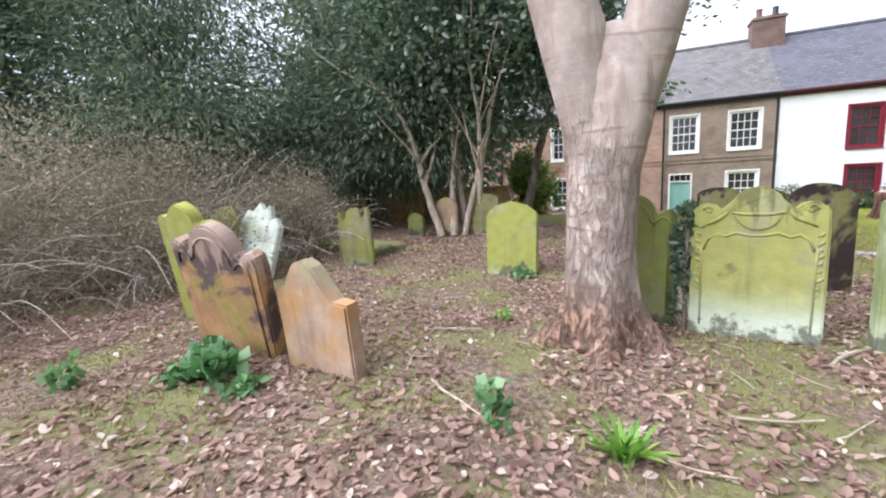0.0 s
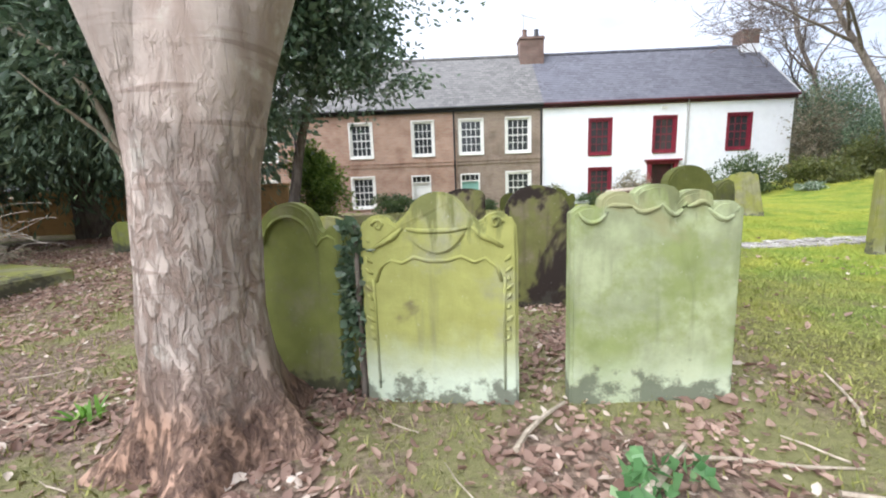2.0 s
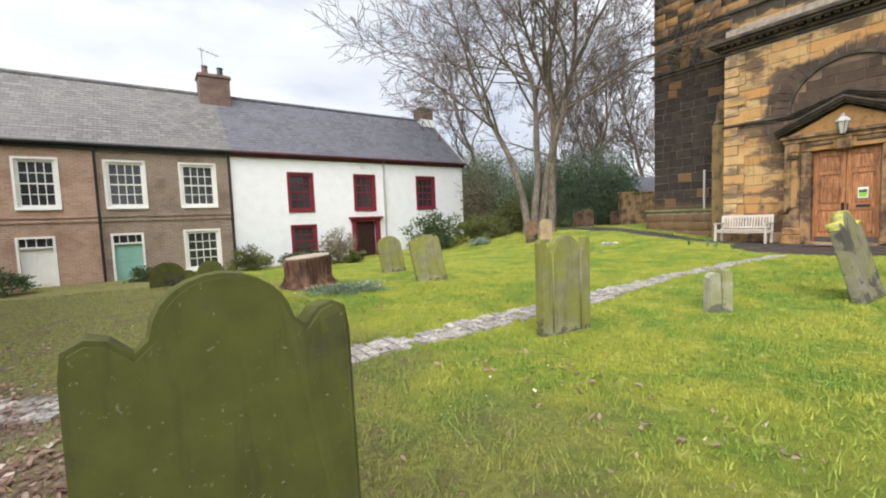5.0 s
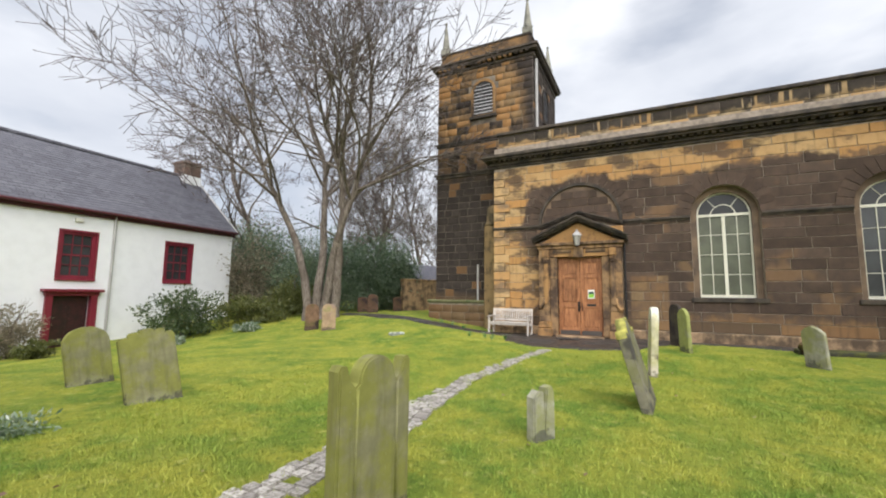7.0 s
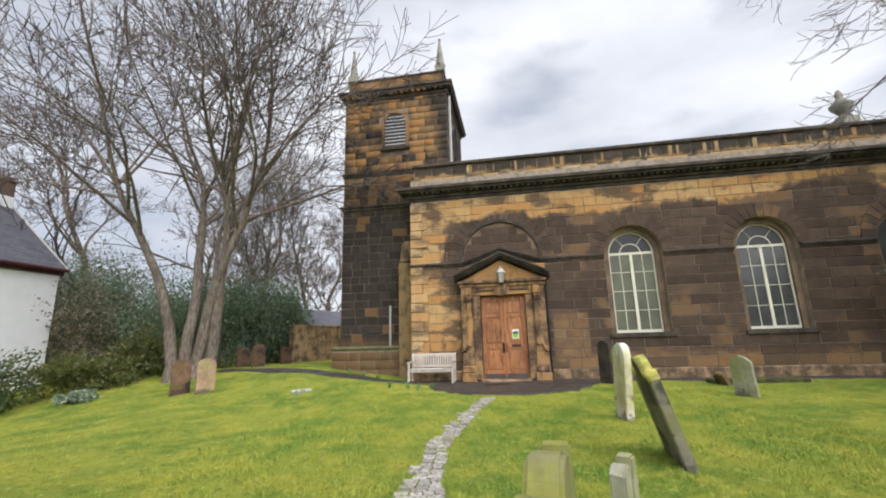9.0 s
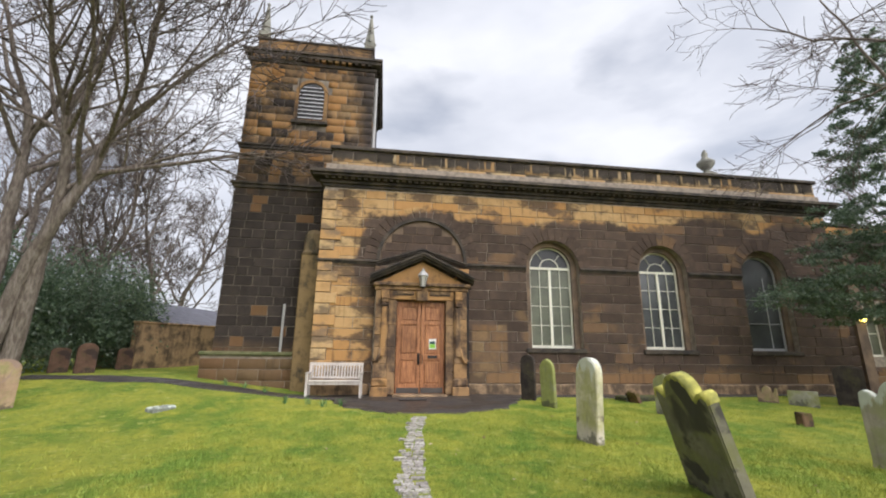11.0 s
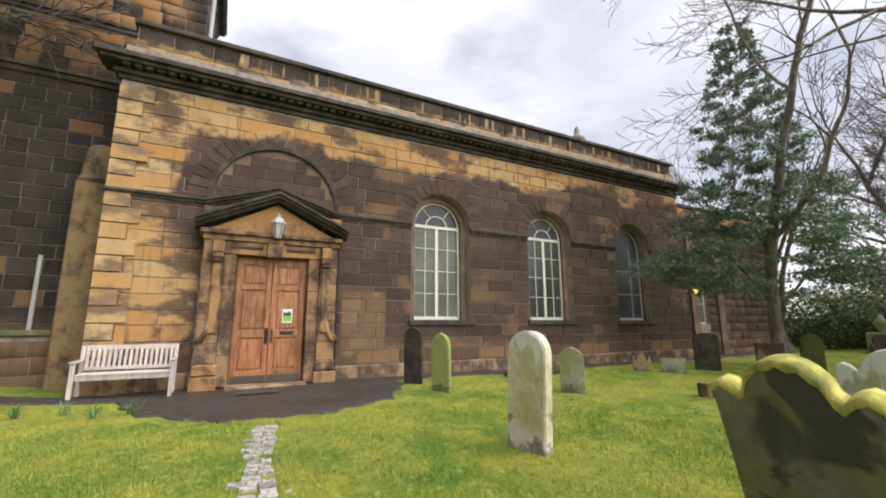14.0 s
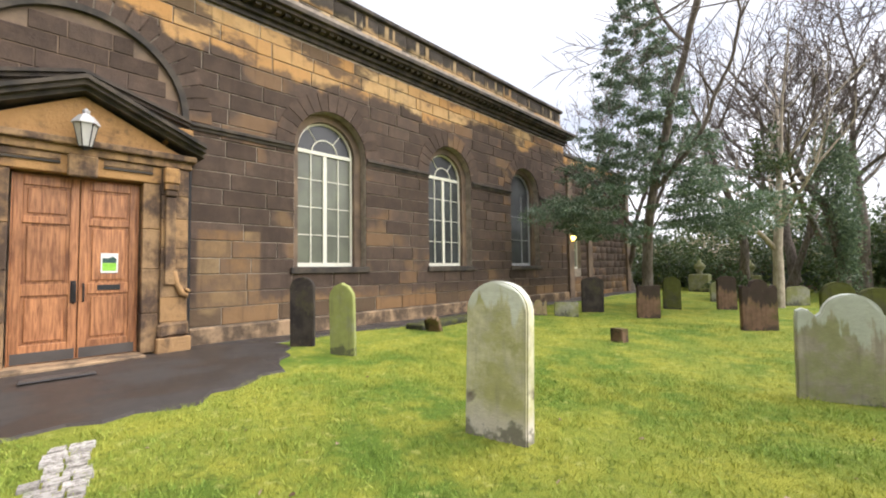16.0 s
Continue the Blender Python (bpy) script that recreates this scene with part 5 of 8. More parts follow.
def build_white_house():
    x0, x1 = 6.162, 18.65
    h = thing("white_rendered_house", Matrix.Identity(4), "long white-rendered house with crimson windows and door under blue slates", "house", "terrace houses")
    ups = [(8.52, 9.62), (11.76, 12.86), (15.45, 16.60)]
    low = (8.56, 9.66)
    holes = [rect(a, b, 1.90, 3.62) for a, b in ups] + [rect(*low, -0.25, 1.18), rect(11.68, 12.86, -0.75, 1.30)]
    part("wall", slab(rect(x0, x1, BASE, EAVE), FACE, FACE + 0.3, 0, holes), RENDER_WHITE, h, "white render")
    gable_box(h, x0, x1, RENDER_WHITE, False, True)
    for a, b in ups:
        sash(h, a, b, 1.90, 3.62, RED_PAINT, 3, 4, 0.12)
    sash(h, *low, -0.25, 1.18, RED_PAINT, 3, 4, 0.12)
    # door and panels coloured near black to paint in the doorway's dark interior
    d = part("door", a_box(11.70, 12.84, FACE + 0.16, FACE + 0.21, -0.7, 1.28), plain("doorway_shade_red", (0.018, 0.008, 0.008), (0.05, 0.012, 0.014), 6, 0.5), h, "front door, near black in place of the shaded opening")
    for k in (0, 1):
        for z0, z1 in ((-0.5, 0.05), (0.15, 0.95)):
            part("panel", a_box(11.80 + k * 0.52, 12.22 + k * 0.52, FACE + 0.145, FACE + 0.159, z0, z1, 0.005), None, d).data.materials.append(d.data.materials[0])
    sur = bmesh.new()
    box(sur, 11.50, 11.70, FACE - 0.10, FACE + 0.10, -0.7, 1.28), box(sur, 12.84, 13.04, FACE - 0.10, FACE + 0.10, -0.7, 1.28)
    box(sur, 11.46, 13.08, FACE - 0.12, FACE + 0.10, 1.281, 1.42, 0.01), box(sur, 11.36, 13.18, FACE - 0.26, FACE - 0.001, 1.421, 1.52, 0.015)
    part("door_surround", sur, RED_PAINT, h, "crimson classical door surround")
    gutter(h, x0, x1 + 0.1, MAROON)
    roof_courses(x0 - 0.002, x1 + 0.12, SLATE_BLUE, h)
    part("downpipe", tube(bmesh.new(), [(13.4, FACE - 0.07, EAVE - 0.1), (13.4, FACE - 0.07, -0.7)], 0.05, 8), GREY_METAL, h, "pale grey downpipe")
    part("alarm_box", a_box(12.1, 12.36, FACE - 0.09, FACE - 0.001, 3.98, 4.12, 0.02), WHITE_PAINT, h)
    chimney(h, 18.2, 26.9, 0.9, 0.9, 6.9, 8.40, 0)
    haunch = slab([(17.72, 6.9), (18.68, 6.9), (18.68, 7.62), (17.72, 7.62)], 26.42, 27.38)
    part("chimney_base", haunch, RENDER_WHITE, h)
    verge = bmesh.new()
    for s in (-1, 1):
        tube(verge, [(18.74, RIDGE_Y + s * (RIDGE_Y - FACE + 0.25), EAVE - 0.02), (18.74, RIDGE_Y, RIDGE + 0.02)], 0.06, 4)
    part("verge", verge, GREY_METAL, h)


build_white_house()


def build_aerial():
    a = thing("tv_aerial", pose(5.75, 26.7, 8.4), "thin metal television aerial on the brick chimney", "aerial")
    part("mast", tube(bmesh.new(), [(0, 0, 0), (0, 0, 1.35)], 0.025, 6), GREY_METAL, a)
    part("boom", tube(bmesh.new(), [(-0.15, 0, 1.3), (0.75, 0, 1.05)], 0.018, 5), GREY_METAL, a)
    for k in range(5):
        x = -0.1 + k * 0.18
        part("element", tube(bmesh.new(), [(x, -0.25, 1.28 - k * 0.05), (x, 0.25, 1.28 - k * 0.05)], 0.008, 4), GREY_METAL, a)


build_aerial()


# ---- gravestones ----
def outline(kind, w, h):
    """Outline of a headstone, standing on z = 0 and sunk a little."""
    a, pts = w / 2, []
    if kind == "round":
        pts = [(a, h - a * 0.85)] + [(a * math.cos(t), h - a * 0.85 + a * 0.85 * math.sin(t)) for t in np.linspace(0.1, math.pi - 0.1, 15)] + [(-a, h - a * 0.85)]
    elif kind == "low_round":
        pts = [(a, h - a * 0.4)] + [(a * math.cos(t), h - a * 0.4 + a * 0.4 * math.sin(t)) for t in np.linspace(0.1, math.pi - 0.1, 13)] + [(-a, h - a * 0.4)]
    elif kind == "pointed":
        pts = [(a, h * 0.80), (a * 0.92, h * 0.86), (a * 0.55, h * 0.95), (0, h), (-a * 0.55, h * 0.95), (-a * 0.92, h * 0.86), (-a, h * 0.80)]
    elif kind == "ogee":
        r = a * 0.52
        pts = [(a, h - a * 0.62), (a * 0.97, h - a * 0.42), (a * 0.85, h - a * 0.36), (a * 0.72, h - a * 0.40), (a * 0.60, h - a * 0.52)]
        pts += [(r * math.cos(t), h - r + r * math.sin(t)) for t in np.linspace(0.15, math.pi - 0.15, 13)]
        pts += [(-x, z) for x, z in ((a * 0.60, h - a * 0.52), (a * 0.72, h - a * 0.40), (a * 0.85, h - a * 0.36), (a * 0.97, h - a * 0.42), (a, h - a * 0.62))]
    elif kind == "horned":
        r = a * 0.50
        pts = [(a, h - 0.05), (a * 0.93, h - 0.015), (a * 0.80, h - 0.02), (a * 0.70, h - 0.12), (a * 0.60, h - 0.16), (a * 0.52, h - 0.14)]
        pts += [(r * math.cos(t), h - 0.13 + 0.15 * math.sin(t)) for t in np.linspace(0.2, math.pi - 0.2, 11)]
        pts += [(-x, z) for x, z in ((a * 0.52, h - 0.14), (a * 0.60, h - 0.16), (a * 0.70, h - 0.12), (a * 0.80, h - 0.02), (a * 0.93, h - 0.015), (a, h - 0.05))]
    elif kind == "scallop":
        pts = [(a, h - 0.12)]
        for cx, r, lift in ((0.80, 0.14, -0.09), (0.45, 0.21, -0.05), (0.0, 0.26, -0.03), (-0.45, 0.21, -0.05), (-0.80, 0.14, -0.09)):
            pts += [(a * cx + a * r * math.cos(t), h + lift - 0.02 + a * r * 0.55 * math.sin(t)) for t in np.linspace(0.3, math.pi - 0.3, 6)]
        pts += [(-a, h - 0.12)]
    elif kind == "ornate":
        half = [(a, h - 0.30), (a * 0.99, h - 0.17), (a * 0.93, h - 0.135)]
        half += [(a * (0.74 + 0.17 * math.cos(t)), h - 0.150 + 0.042 * math.sin(t)) for t in np.linspace(0.3, math.pi - 0.2, 7)]
        half += [(a * 0.52, h - 0.15), (a * 0.44, h - 0.12)]
        half += [(a * 0.36 * math.cos(t), h - 0.11 + 0.11 * math.sin(t)) for t in np.linspace(0.25, math.pi / 2, 6)]
        pts = half + [(-x, z) for x, z in half[-2::-1]]
    elif kind == "worn":
        pts = [(a, h * 0.70), (a * 0.66, h * 0.72), (a * 0.42, h * 0.82), (a * 0.18, h * 0.95), (-a * 0.08, h), (-a * 0.38, h * 0.97), (-a * 0.58, h * 0.88), (-a * 0.72, h * 0.80), (-a, h * 0.78)]
    elif kind == "broken":
        pts = [(a, h * 0.72), (a * 0.75, h * 0.83), (a * 0.5, h * 0.80), (a * 0.3, h * 0.97), (a * 0.05, h * 0.90), (-a * 0.25, h), (-a * 0.5, h * 0.88), (-a * 0.8, h * 0.90), (-a, h * 0.74)]
    elif kind == "split":
        pts = [(a, h * 0.88), (a * 0.7, h), (a * 0.2, h * 0.97), (a * 0.05, h * 0.45), (-a * 0.05, h * 0.9), (-a * 0.5, h * 0.93), (-a, h * 0.82)]
    else:
        pts = [(a, h), (-a, h)]
    return [(-a, -0.18), (a, -0.18)] + pts


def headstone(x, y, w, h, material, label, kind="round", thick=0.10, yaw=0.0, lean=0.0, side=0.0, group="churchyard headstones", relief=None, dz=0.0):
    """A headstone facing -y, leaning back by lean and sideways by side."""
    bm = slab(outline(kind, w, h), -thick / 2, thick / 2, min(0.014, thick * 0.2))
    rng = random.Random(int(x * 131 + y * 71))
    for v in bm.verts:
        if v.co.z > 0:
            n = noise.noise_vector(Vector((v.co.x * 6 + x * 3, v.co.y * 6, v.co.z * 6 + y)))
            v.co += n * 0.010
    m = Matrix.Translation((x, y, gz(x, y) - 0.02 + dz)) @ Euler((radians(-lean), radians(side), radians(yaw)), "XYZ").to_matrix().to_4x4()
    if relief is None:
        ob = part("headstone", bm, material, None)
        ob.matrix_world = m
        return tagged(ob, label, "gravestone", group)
    ob = thing("headstone", m, label, "gravestone", group)
    part("slab", bm, material, ob)
    relief(ob, w, h, -thick / 2, material)
    return ob


def relief_ornate(ob, w, h, y, material):
    """A drooping cartouche, side scrolls and a moulded frame."""
    a = w / 2
    m = bmesh.new()
    rim = [(a * 0.80, h - 0.44), (a * 0.74, h - 0.37), (a * 0.60, h - 0.325), (a * 0.46, h - 0.345), (a * 0.30, h - 0.315), (a * 0.12, h - 0.335)]
    rim = rim + [(-x, z) for x, z in rim[::-1]]
    tube(m, [(x, y, z) for x, z in rim], 0.010, 6)
    for s in (-1, 1):
        tube(m, [(s * a * 0.84, y - 0.004, h - 0.42), (s * a * 0.83, y, h * 0.5), (s * a * 0.82, y, 0.10)], 0.008, 6)
    part("moulded_frame", m, material, ob, "", True)
    c = bmesh.new()
    tube(c, [(-0.15, y, h - 0.175), (-0.07, y - 0.006, h - 0.187), (0.07, y - 0.006, h - 0.187), (0.15, y, h - 0.175)], [0.008, 0.013, 0.013, 0.008], 7)
    bowl = [(0.135 * math.cos(t), h - 0.195 - 0.105 * abs(math.sin(t)) ** 1.4) for t in np.linspace(math.pi, 2 * math.pi, 11)]
    part("shield", slab(bowl, y - 0.016, y + 0.01, 0.008), material, ob)
    for s in (-1, 1):
        part("scroll", tube(bmesh.new(), [(s * (a * 0.74 + 0.032 * math.cos(t) * (1 - t / 9)), y - 0.002, h - 0.155 + 0.032 * math.sin(t) * (1 - t / 9)) for t in np.linspace(0, 7, 14)], 0.009, 6), material, ob, "", True)
        part("acanthus", tube(bmesh.new(), [(s * 0.17, y, h - 0.17), (s * 0.22, y - 0.005, h - 0.215), (s * a * 0.82, y - 0.003, h - 0.27)], [0.008, 0.016, 0.007], 7), material, ob, "", True)
    part("cartouche", c, material, ob, "", True)
    for s in (-1, 1):
        f = bmesh.new()
        for k in range(9):
            z = h - 0.33 - k * 0.05 + 0.008 * math.sin(k * 5.1)
            out = 0.92 + 0.03 * math.sin(k * 2.3)
            tube(f, [(s * a * 0.84, y + 0.002, z - 0.012), (s * a * 0.89, y - 0.003, z + 0.006), (s * a * out, y + 0.002, z + 0.022)], [0.006, 0.011, 0.005], 6)
        part("leaf_border", f, material, ob, "", True)


def relief_scallop(ob, w, h, y, material):
    """Swags and scrolls under the crest of lobes."""
    a = w / 2
    for c0, c1, sag, dz in ((-0.93, -0.58, 0.062, 0.055), (-0.60, -0.30, -0.02, 0.05), (-0.30, 0.04, 0.035, 0.035), (0.04, 0.33, 0.045, 0.035), (0.33, 0.60, -0.018, 0.05), (0.58, 0.93, 0.06, 0.055)):
        m = bmesh.new()
        pts = [(a * (c0 + (c1 - c0) * t), y + 0.001 - 0.004 * math.sin(3 * t + c0), h - 0.05 - dz - sag * math.sin(math.pi * t) + 0.006 * math.sin(7 * t + c0 * 9)) for t in np.linspace(0, 1, 11)]
        tube(m, pts, [0.004 + 0.008 * math.sin(math.pi * t) ** 0.7 for t in np.linspace(0.02, 0.98, 11)], 7)
        part("swag", m, material, ob, "", True)


def relief_grooves(ob, w, h, y, material):
    """Two pale upright ribs below the curls."""
    for s in (-0.56, 0.56):
        part("rib", tube(bmesh.new(), [(s * w / 2, y - 0.002, 0.05), (s * w / 2, y - 0.004, h - 0.18)], 0.012, 6), material, ob, "", True)


def relief_sunk(ob, w, h, y, material):
    bm = bmesh.new()
    tube(bm, [(x * 0.82, y - 0.003, z * 0.93 if z > 0 else 0.1) for x, z in outline("ogee", w, h)[1:]], 0.011, 5)
    part("sunk_frame", bm, material, ob, "", True)


def relief_moss(ob, w, h, y, material):
    """A cushion of moss along the top edge."""
    top = outline("ogee", w, h)[2:]
    bm, prev = bmesh.new(), None
    for k, (x, z) in enumerate(top):
        n = 0.005 + 0.010 * abs(math.sin(k * 1.7))
        q = [bm.verts.new(p) for p in ((x * 1.01, y - 0.006, z - 0.008 - n), (x * 1.01, y - 0.007, z + 0.006), (x, 0.0, z + n), (x * 1.01, -y + 0.007, z + 0.004), (x * 1.01, -y + 0.005, z - 0.008 - 3 * n))]
        if prev:
            for i in range(4):
                bm.faces.new((prev[i], q[i], q[i + 1], prev[i + 1]))
        prev = q
    bmesh.ops.recalc_face_normals(bm, faces=bm.faces)
    part("moss_cushion", bm, YELLOW_MOSS, ob, "yellow-green cushion of moss", True)


YELLOW_MOSS = plain("yellow_moss", (0.22, 0.22, 0.06), (0.52, 0.48, 0.11), 9, 0.95, 0.8)
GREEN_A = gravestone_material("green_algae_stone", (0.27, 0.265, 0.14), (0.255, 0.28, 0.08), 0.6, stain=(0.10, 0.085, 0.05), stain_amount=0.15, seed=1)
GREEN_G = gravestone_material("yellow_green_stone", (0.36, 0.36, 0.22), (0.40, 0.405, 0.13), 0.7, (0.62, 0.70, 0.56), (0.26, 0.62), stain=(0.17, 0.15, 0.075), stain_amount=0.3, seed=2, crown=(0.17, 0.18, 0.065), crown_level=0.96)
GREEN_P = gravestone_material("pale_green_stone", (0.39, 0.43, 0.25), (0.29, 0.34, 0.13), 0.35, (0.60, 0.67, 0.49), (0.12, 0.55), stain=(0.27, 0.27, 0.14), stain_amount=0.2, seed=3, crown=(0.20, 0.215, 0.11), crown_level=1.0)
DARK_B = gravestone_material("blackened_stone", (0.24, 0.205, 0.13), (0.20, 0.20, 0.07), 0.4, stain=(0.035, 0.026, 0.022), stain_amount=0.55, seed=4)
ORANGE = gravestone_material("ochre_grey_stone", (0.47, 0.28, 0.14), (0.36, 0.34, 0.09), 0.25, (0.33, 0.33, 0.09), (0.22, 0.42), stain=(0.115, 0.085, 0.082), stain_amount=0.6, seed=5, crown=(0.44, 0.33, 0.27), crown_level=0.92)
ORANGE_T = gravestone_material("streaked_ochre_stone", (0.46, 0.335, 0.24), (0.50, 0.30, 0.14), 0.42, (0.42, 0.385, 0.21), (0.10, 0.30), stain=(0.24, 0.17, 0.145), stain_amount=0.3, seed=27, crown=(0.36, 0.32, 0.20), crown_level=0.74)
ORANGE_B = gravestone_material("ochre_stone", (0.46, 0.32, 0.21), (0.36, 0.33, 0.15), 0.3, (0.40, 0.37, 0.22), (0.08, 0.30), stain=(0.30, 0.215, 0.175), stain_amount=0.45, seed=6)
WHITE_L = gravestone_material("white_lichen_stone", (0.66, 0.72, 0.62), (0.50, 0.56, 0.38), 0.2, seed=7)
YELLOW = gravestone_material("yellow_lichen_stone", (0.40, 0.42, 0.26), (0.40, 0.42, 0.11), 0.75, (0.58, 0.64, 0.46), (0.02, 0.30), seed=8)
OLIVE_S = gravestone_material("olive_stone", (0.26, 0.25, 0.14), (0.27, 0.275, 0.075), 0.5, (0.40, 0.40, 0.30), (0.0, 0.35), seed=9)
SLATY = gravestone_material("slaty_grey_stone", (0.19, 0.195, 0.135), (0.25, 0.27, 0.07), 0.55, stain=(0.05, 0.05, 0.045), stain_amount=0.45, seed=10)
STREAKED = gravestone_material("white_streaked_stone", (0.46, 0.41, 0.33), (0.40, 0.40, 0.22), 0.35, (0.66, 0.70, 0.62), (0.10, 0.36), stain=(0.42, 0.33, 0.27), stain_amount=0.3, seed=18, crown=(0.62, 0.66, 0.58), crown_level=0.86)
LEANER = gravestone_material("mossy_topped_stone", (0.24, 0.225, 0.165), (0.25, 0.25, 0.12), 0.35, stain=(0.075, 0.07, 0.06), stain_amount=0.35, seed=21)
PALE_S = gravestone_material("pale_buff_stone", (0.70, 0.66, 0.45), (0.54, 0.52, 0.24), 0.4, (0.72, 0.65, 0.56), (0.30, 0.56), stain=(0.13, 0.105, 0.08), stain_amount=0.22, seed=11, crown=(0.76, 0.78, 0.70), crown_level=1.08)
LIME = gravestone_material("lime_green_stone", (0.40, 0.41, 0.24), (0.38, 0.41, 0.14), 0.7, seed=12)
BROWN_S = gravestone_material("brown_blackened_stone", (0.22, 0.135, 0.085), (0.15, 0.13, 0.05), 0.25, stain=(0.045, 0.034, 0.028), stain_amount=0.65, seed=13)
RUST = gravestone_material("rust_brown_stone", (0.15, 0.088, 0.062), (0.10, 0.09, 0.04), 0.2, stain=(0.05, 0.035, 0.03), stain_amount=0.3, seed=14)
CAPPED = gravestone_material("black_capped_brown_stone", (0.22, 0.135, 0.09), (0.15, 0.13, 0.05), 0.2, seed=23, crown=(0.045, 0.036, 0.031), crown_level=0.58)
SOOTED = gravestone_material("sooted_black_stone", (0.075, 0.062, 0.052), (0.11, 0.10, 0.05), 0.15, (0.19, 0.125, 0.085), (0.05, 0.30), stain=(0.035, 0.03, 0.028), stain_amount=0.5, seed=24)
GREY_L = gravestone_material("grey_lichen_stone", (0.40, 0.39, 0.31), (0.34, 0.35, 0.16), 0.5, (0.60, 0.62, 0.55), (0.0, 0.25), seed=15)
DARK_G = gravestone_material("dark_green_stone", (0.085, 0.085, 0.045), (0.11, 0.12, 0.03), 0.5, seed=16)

# beside the big tree
headstone(0.46, 3.78, 0.64, 1.06, GREEN_A, "green algae-covered headstone beside the big tree", "ogee", 0.10, -6, 2, relief=relief_sunk)
headstone(1.25, 3.63, 0.78, 1.10, GREEN_G, "ornate yellow-green headstone with carved scrolls", "ornate", 0.11, -5, 2, relief=relief_ornate)
headstone(2.27, 3.56, 0.77, 1.07, GREEN_P, "broad pale green headstone with a lobed crest", "scallop", 0.12, -3, 1, relief=relief_scallop)
headstone(2.03, 5.05, 0.52, 1.04, DARK_B, "brown headstone with a black stain", "round", 0.10, -2, 1)
headstone(3.25, 5.03, 0.74, 1.16, DARK_G, "dark mossy headstone with an ochre flaked face", "ogee", 0.13, 2, 2)
headstone(1.52, 6.9, 0.5, 0.98, DARK_B, "dark weathered headstone standing behind the row", "low_round", 0.10, -4)
headstone(1.27, 5.42, 0.30, 0.62, GREY_L, "small pale broken headstone", "broken", 0.09, -10)
headstone(0.30, 5.0, 0.55, 0.88, OLIVE_S, "olive headstone half hidden behind the ivy", "round", 0.10, -3)
# leaning trio and those behind
headstone(-3.14, 2.66, 0.66, 1.24, YELLOW, "leaning headstone covered in yellow lichen", "ogee", 0.11, 0, -12, 6, dz=-0.08)
headstone(-2.28, 2.28, 0.82, 1.18, ORANGE, "leaning ochre headstone blackened by soot", "ogee", 0.12, 1, -15, 8, relief=relief_sunk, dz=-0.11)
headstone(-1.38, 2.17, 0.64, 0.93, ORANGE_T, "leaning worn ochre headstone with a rounded shoulder", "worn", 0.12, -8, -3, -2, dz=-0.15)
headstone(-4.29, 4.05, 0.68, 1.13, WHITE_L, "broken headstone whitened by lichen", "broken", 0.11, 3, 19, 5, dz=-0.03)
headstone(-4.75, 4.05, 0.55, 1.06, OLIVE_S, "rounded olive headstone behind the leaning stones", "round", 0.10, -14, 5, 3)
headstone(-3.30, 5.22, 0.52, 0.90, OLIVE_S, "greenish leaning headstone on the leaf mound", "horned", 0.09, 10, 8, -7)
headstone(-0.95, 5.26, 0.66, 0.95, YELLOW, "bright yellow-green lichened headstone", "pointed", 0.10, -2, 2)
headstone(-3.85, 8.1, 0.36, 0.52, SLATY, "small dark round-topped headstone", "round", 0.09, 4)
headstone(-3.2, 8.3, 0.50, 0.85, ORANGE_B, "brown headstone by the slender stems", "round", 0.09, 0)
headstone(-2.35, 8.4, 0.58, 0.86, OLIVE_S, "dark olive headstone by the slender stems", "low_round", 0.09, -3)
# on the lawn
headstone(6.70, 6.60, 0.66, 1.05, OLIVE_S, "olive headstone with curled horns and pale ribs", "horned", 0.12, -11, 0, relief=relief_grooves)
headstone(8.78, 5.92, 0.32, 0.56, GREY_L, "small split grey footstone with yellow lichen", "split", 0.12, -30)
headstone(10.62, 4.88, 0.82, 1.20, LEANER, "leaning dark headstone with a yellow mossy top", "ogee", 0.12, -5, 16, 0, relief=relief_moss)
headstone(13.31, 4.80, 0.60, 1.31, PALE_S, "pale buff round-topped headstone with a crumbling foot", "round", 0.13, 4, -3)
headstone(17.85, 4.10, 0.42, 1.18, SOOTED, "narrow dark headstone near the church wall", "round", 0.10, 36)
headstone(16.86, 3.95, 0.42, 1.14, LIME, "lime-green pointed headstone near the church wall", "pointed", 0.10, 26, 2)
headstone(15.7, 1.65, 0.46, 0.90, GREY_L, "grey-green pointed stone headstone", "pointed", 0.10, 36, 6)
headstone(17.5, 1.25, 0.34, 0.42, BROWN_S, "small fallen dark stone fragment", "broken", 0.12, 20, 30)
headstone(11.13, 1.74, 0.90, 1.24, STREAKED, "grey headstone streaked with white lichen", "ogee", 0.12, 11, 2, relief=relief_sunk, dz=-0.12)
headstone(14.13, -0.1, 0.26, 0.26, BROWN_S, "small square footstone in the grass", "flat", 0.18, -20)
headstone(17.2, -2.5, 0.45, 0.42, ORANGE_B, "low scrolled ochre stone at the wall foot", "horned", 0.12, 35)
headstone(16.6, -2.95, 0.62, 0.40, GREY_L, "low square buff stone at the wall foot", "flat", 0.14, 35)
headstone(16.45, -4.3, 0.62, 1.04, SOOTED, "blackened round-topped sandstone headstone", "low_round", 0.11, 36)
headstone(14.95, -4.4, 0.60, 0.90, CAPPED, "brown square-topped sandstone headstone", "flat", 0.11, 38, 2)
headstone(15.0, -6.85, 0.52, 1.04, DARK_G, "green mossy round-topped headstone", "round", 0.11, 36)
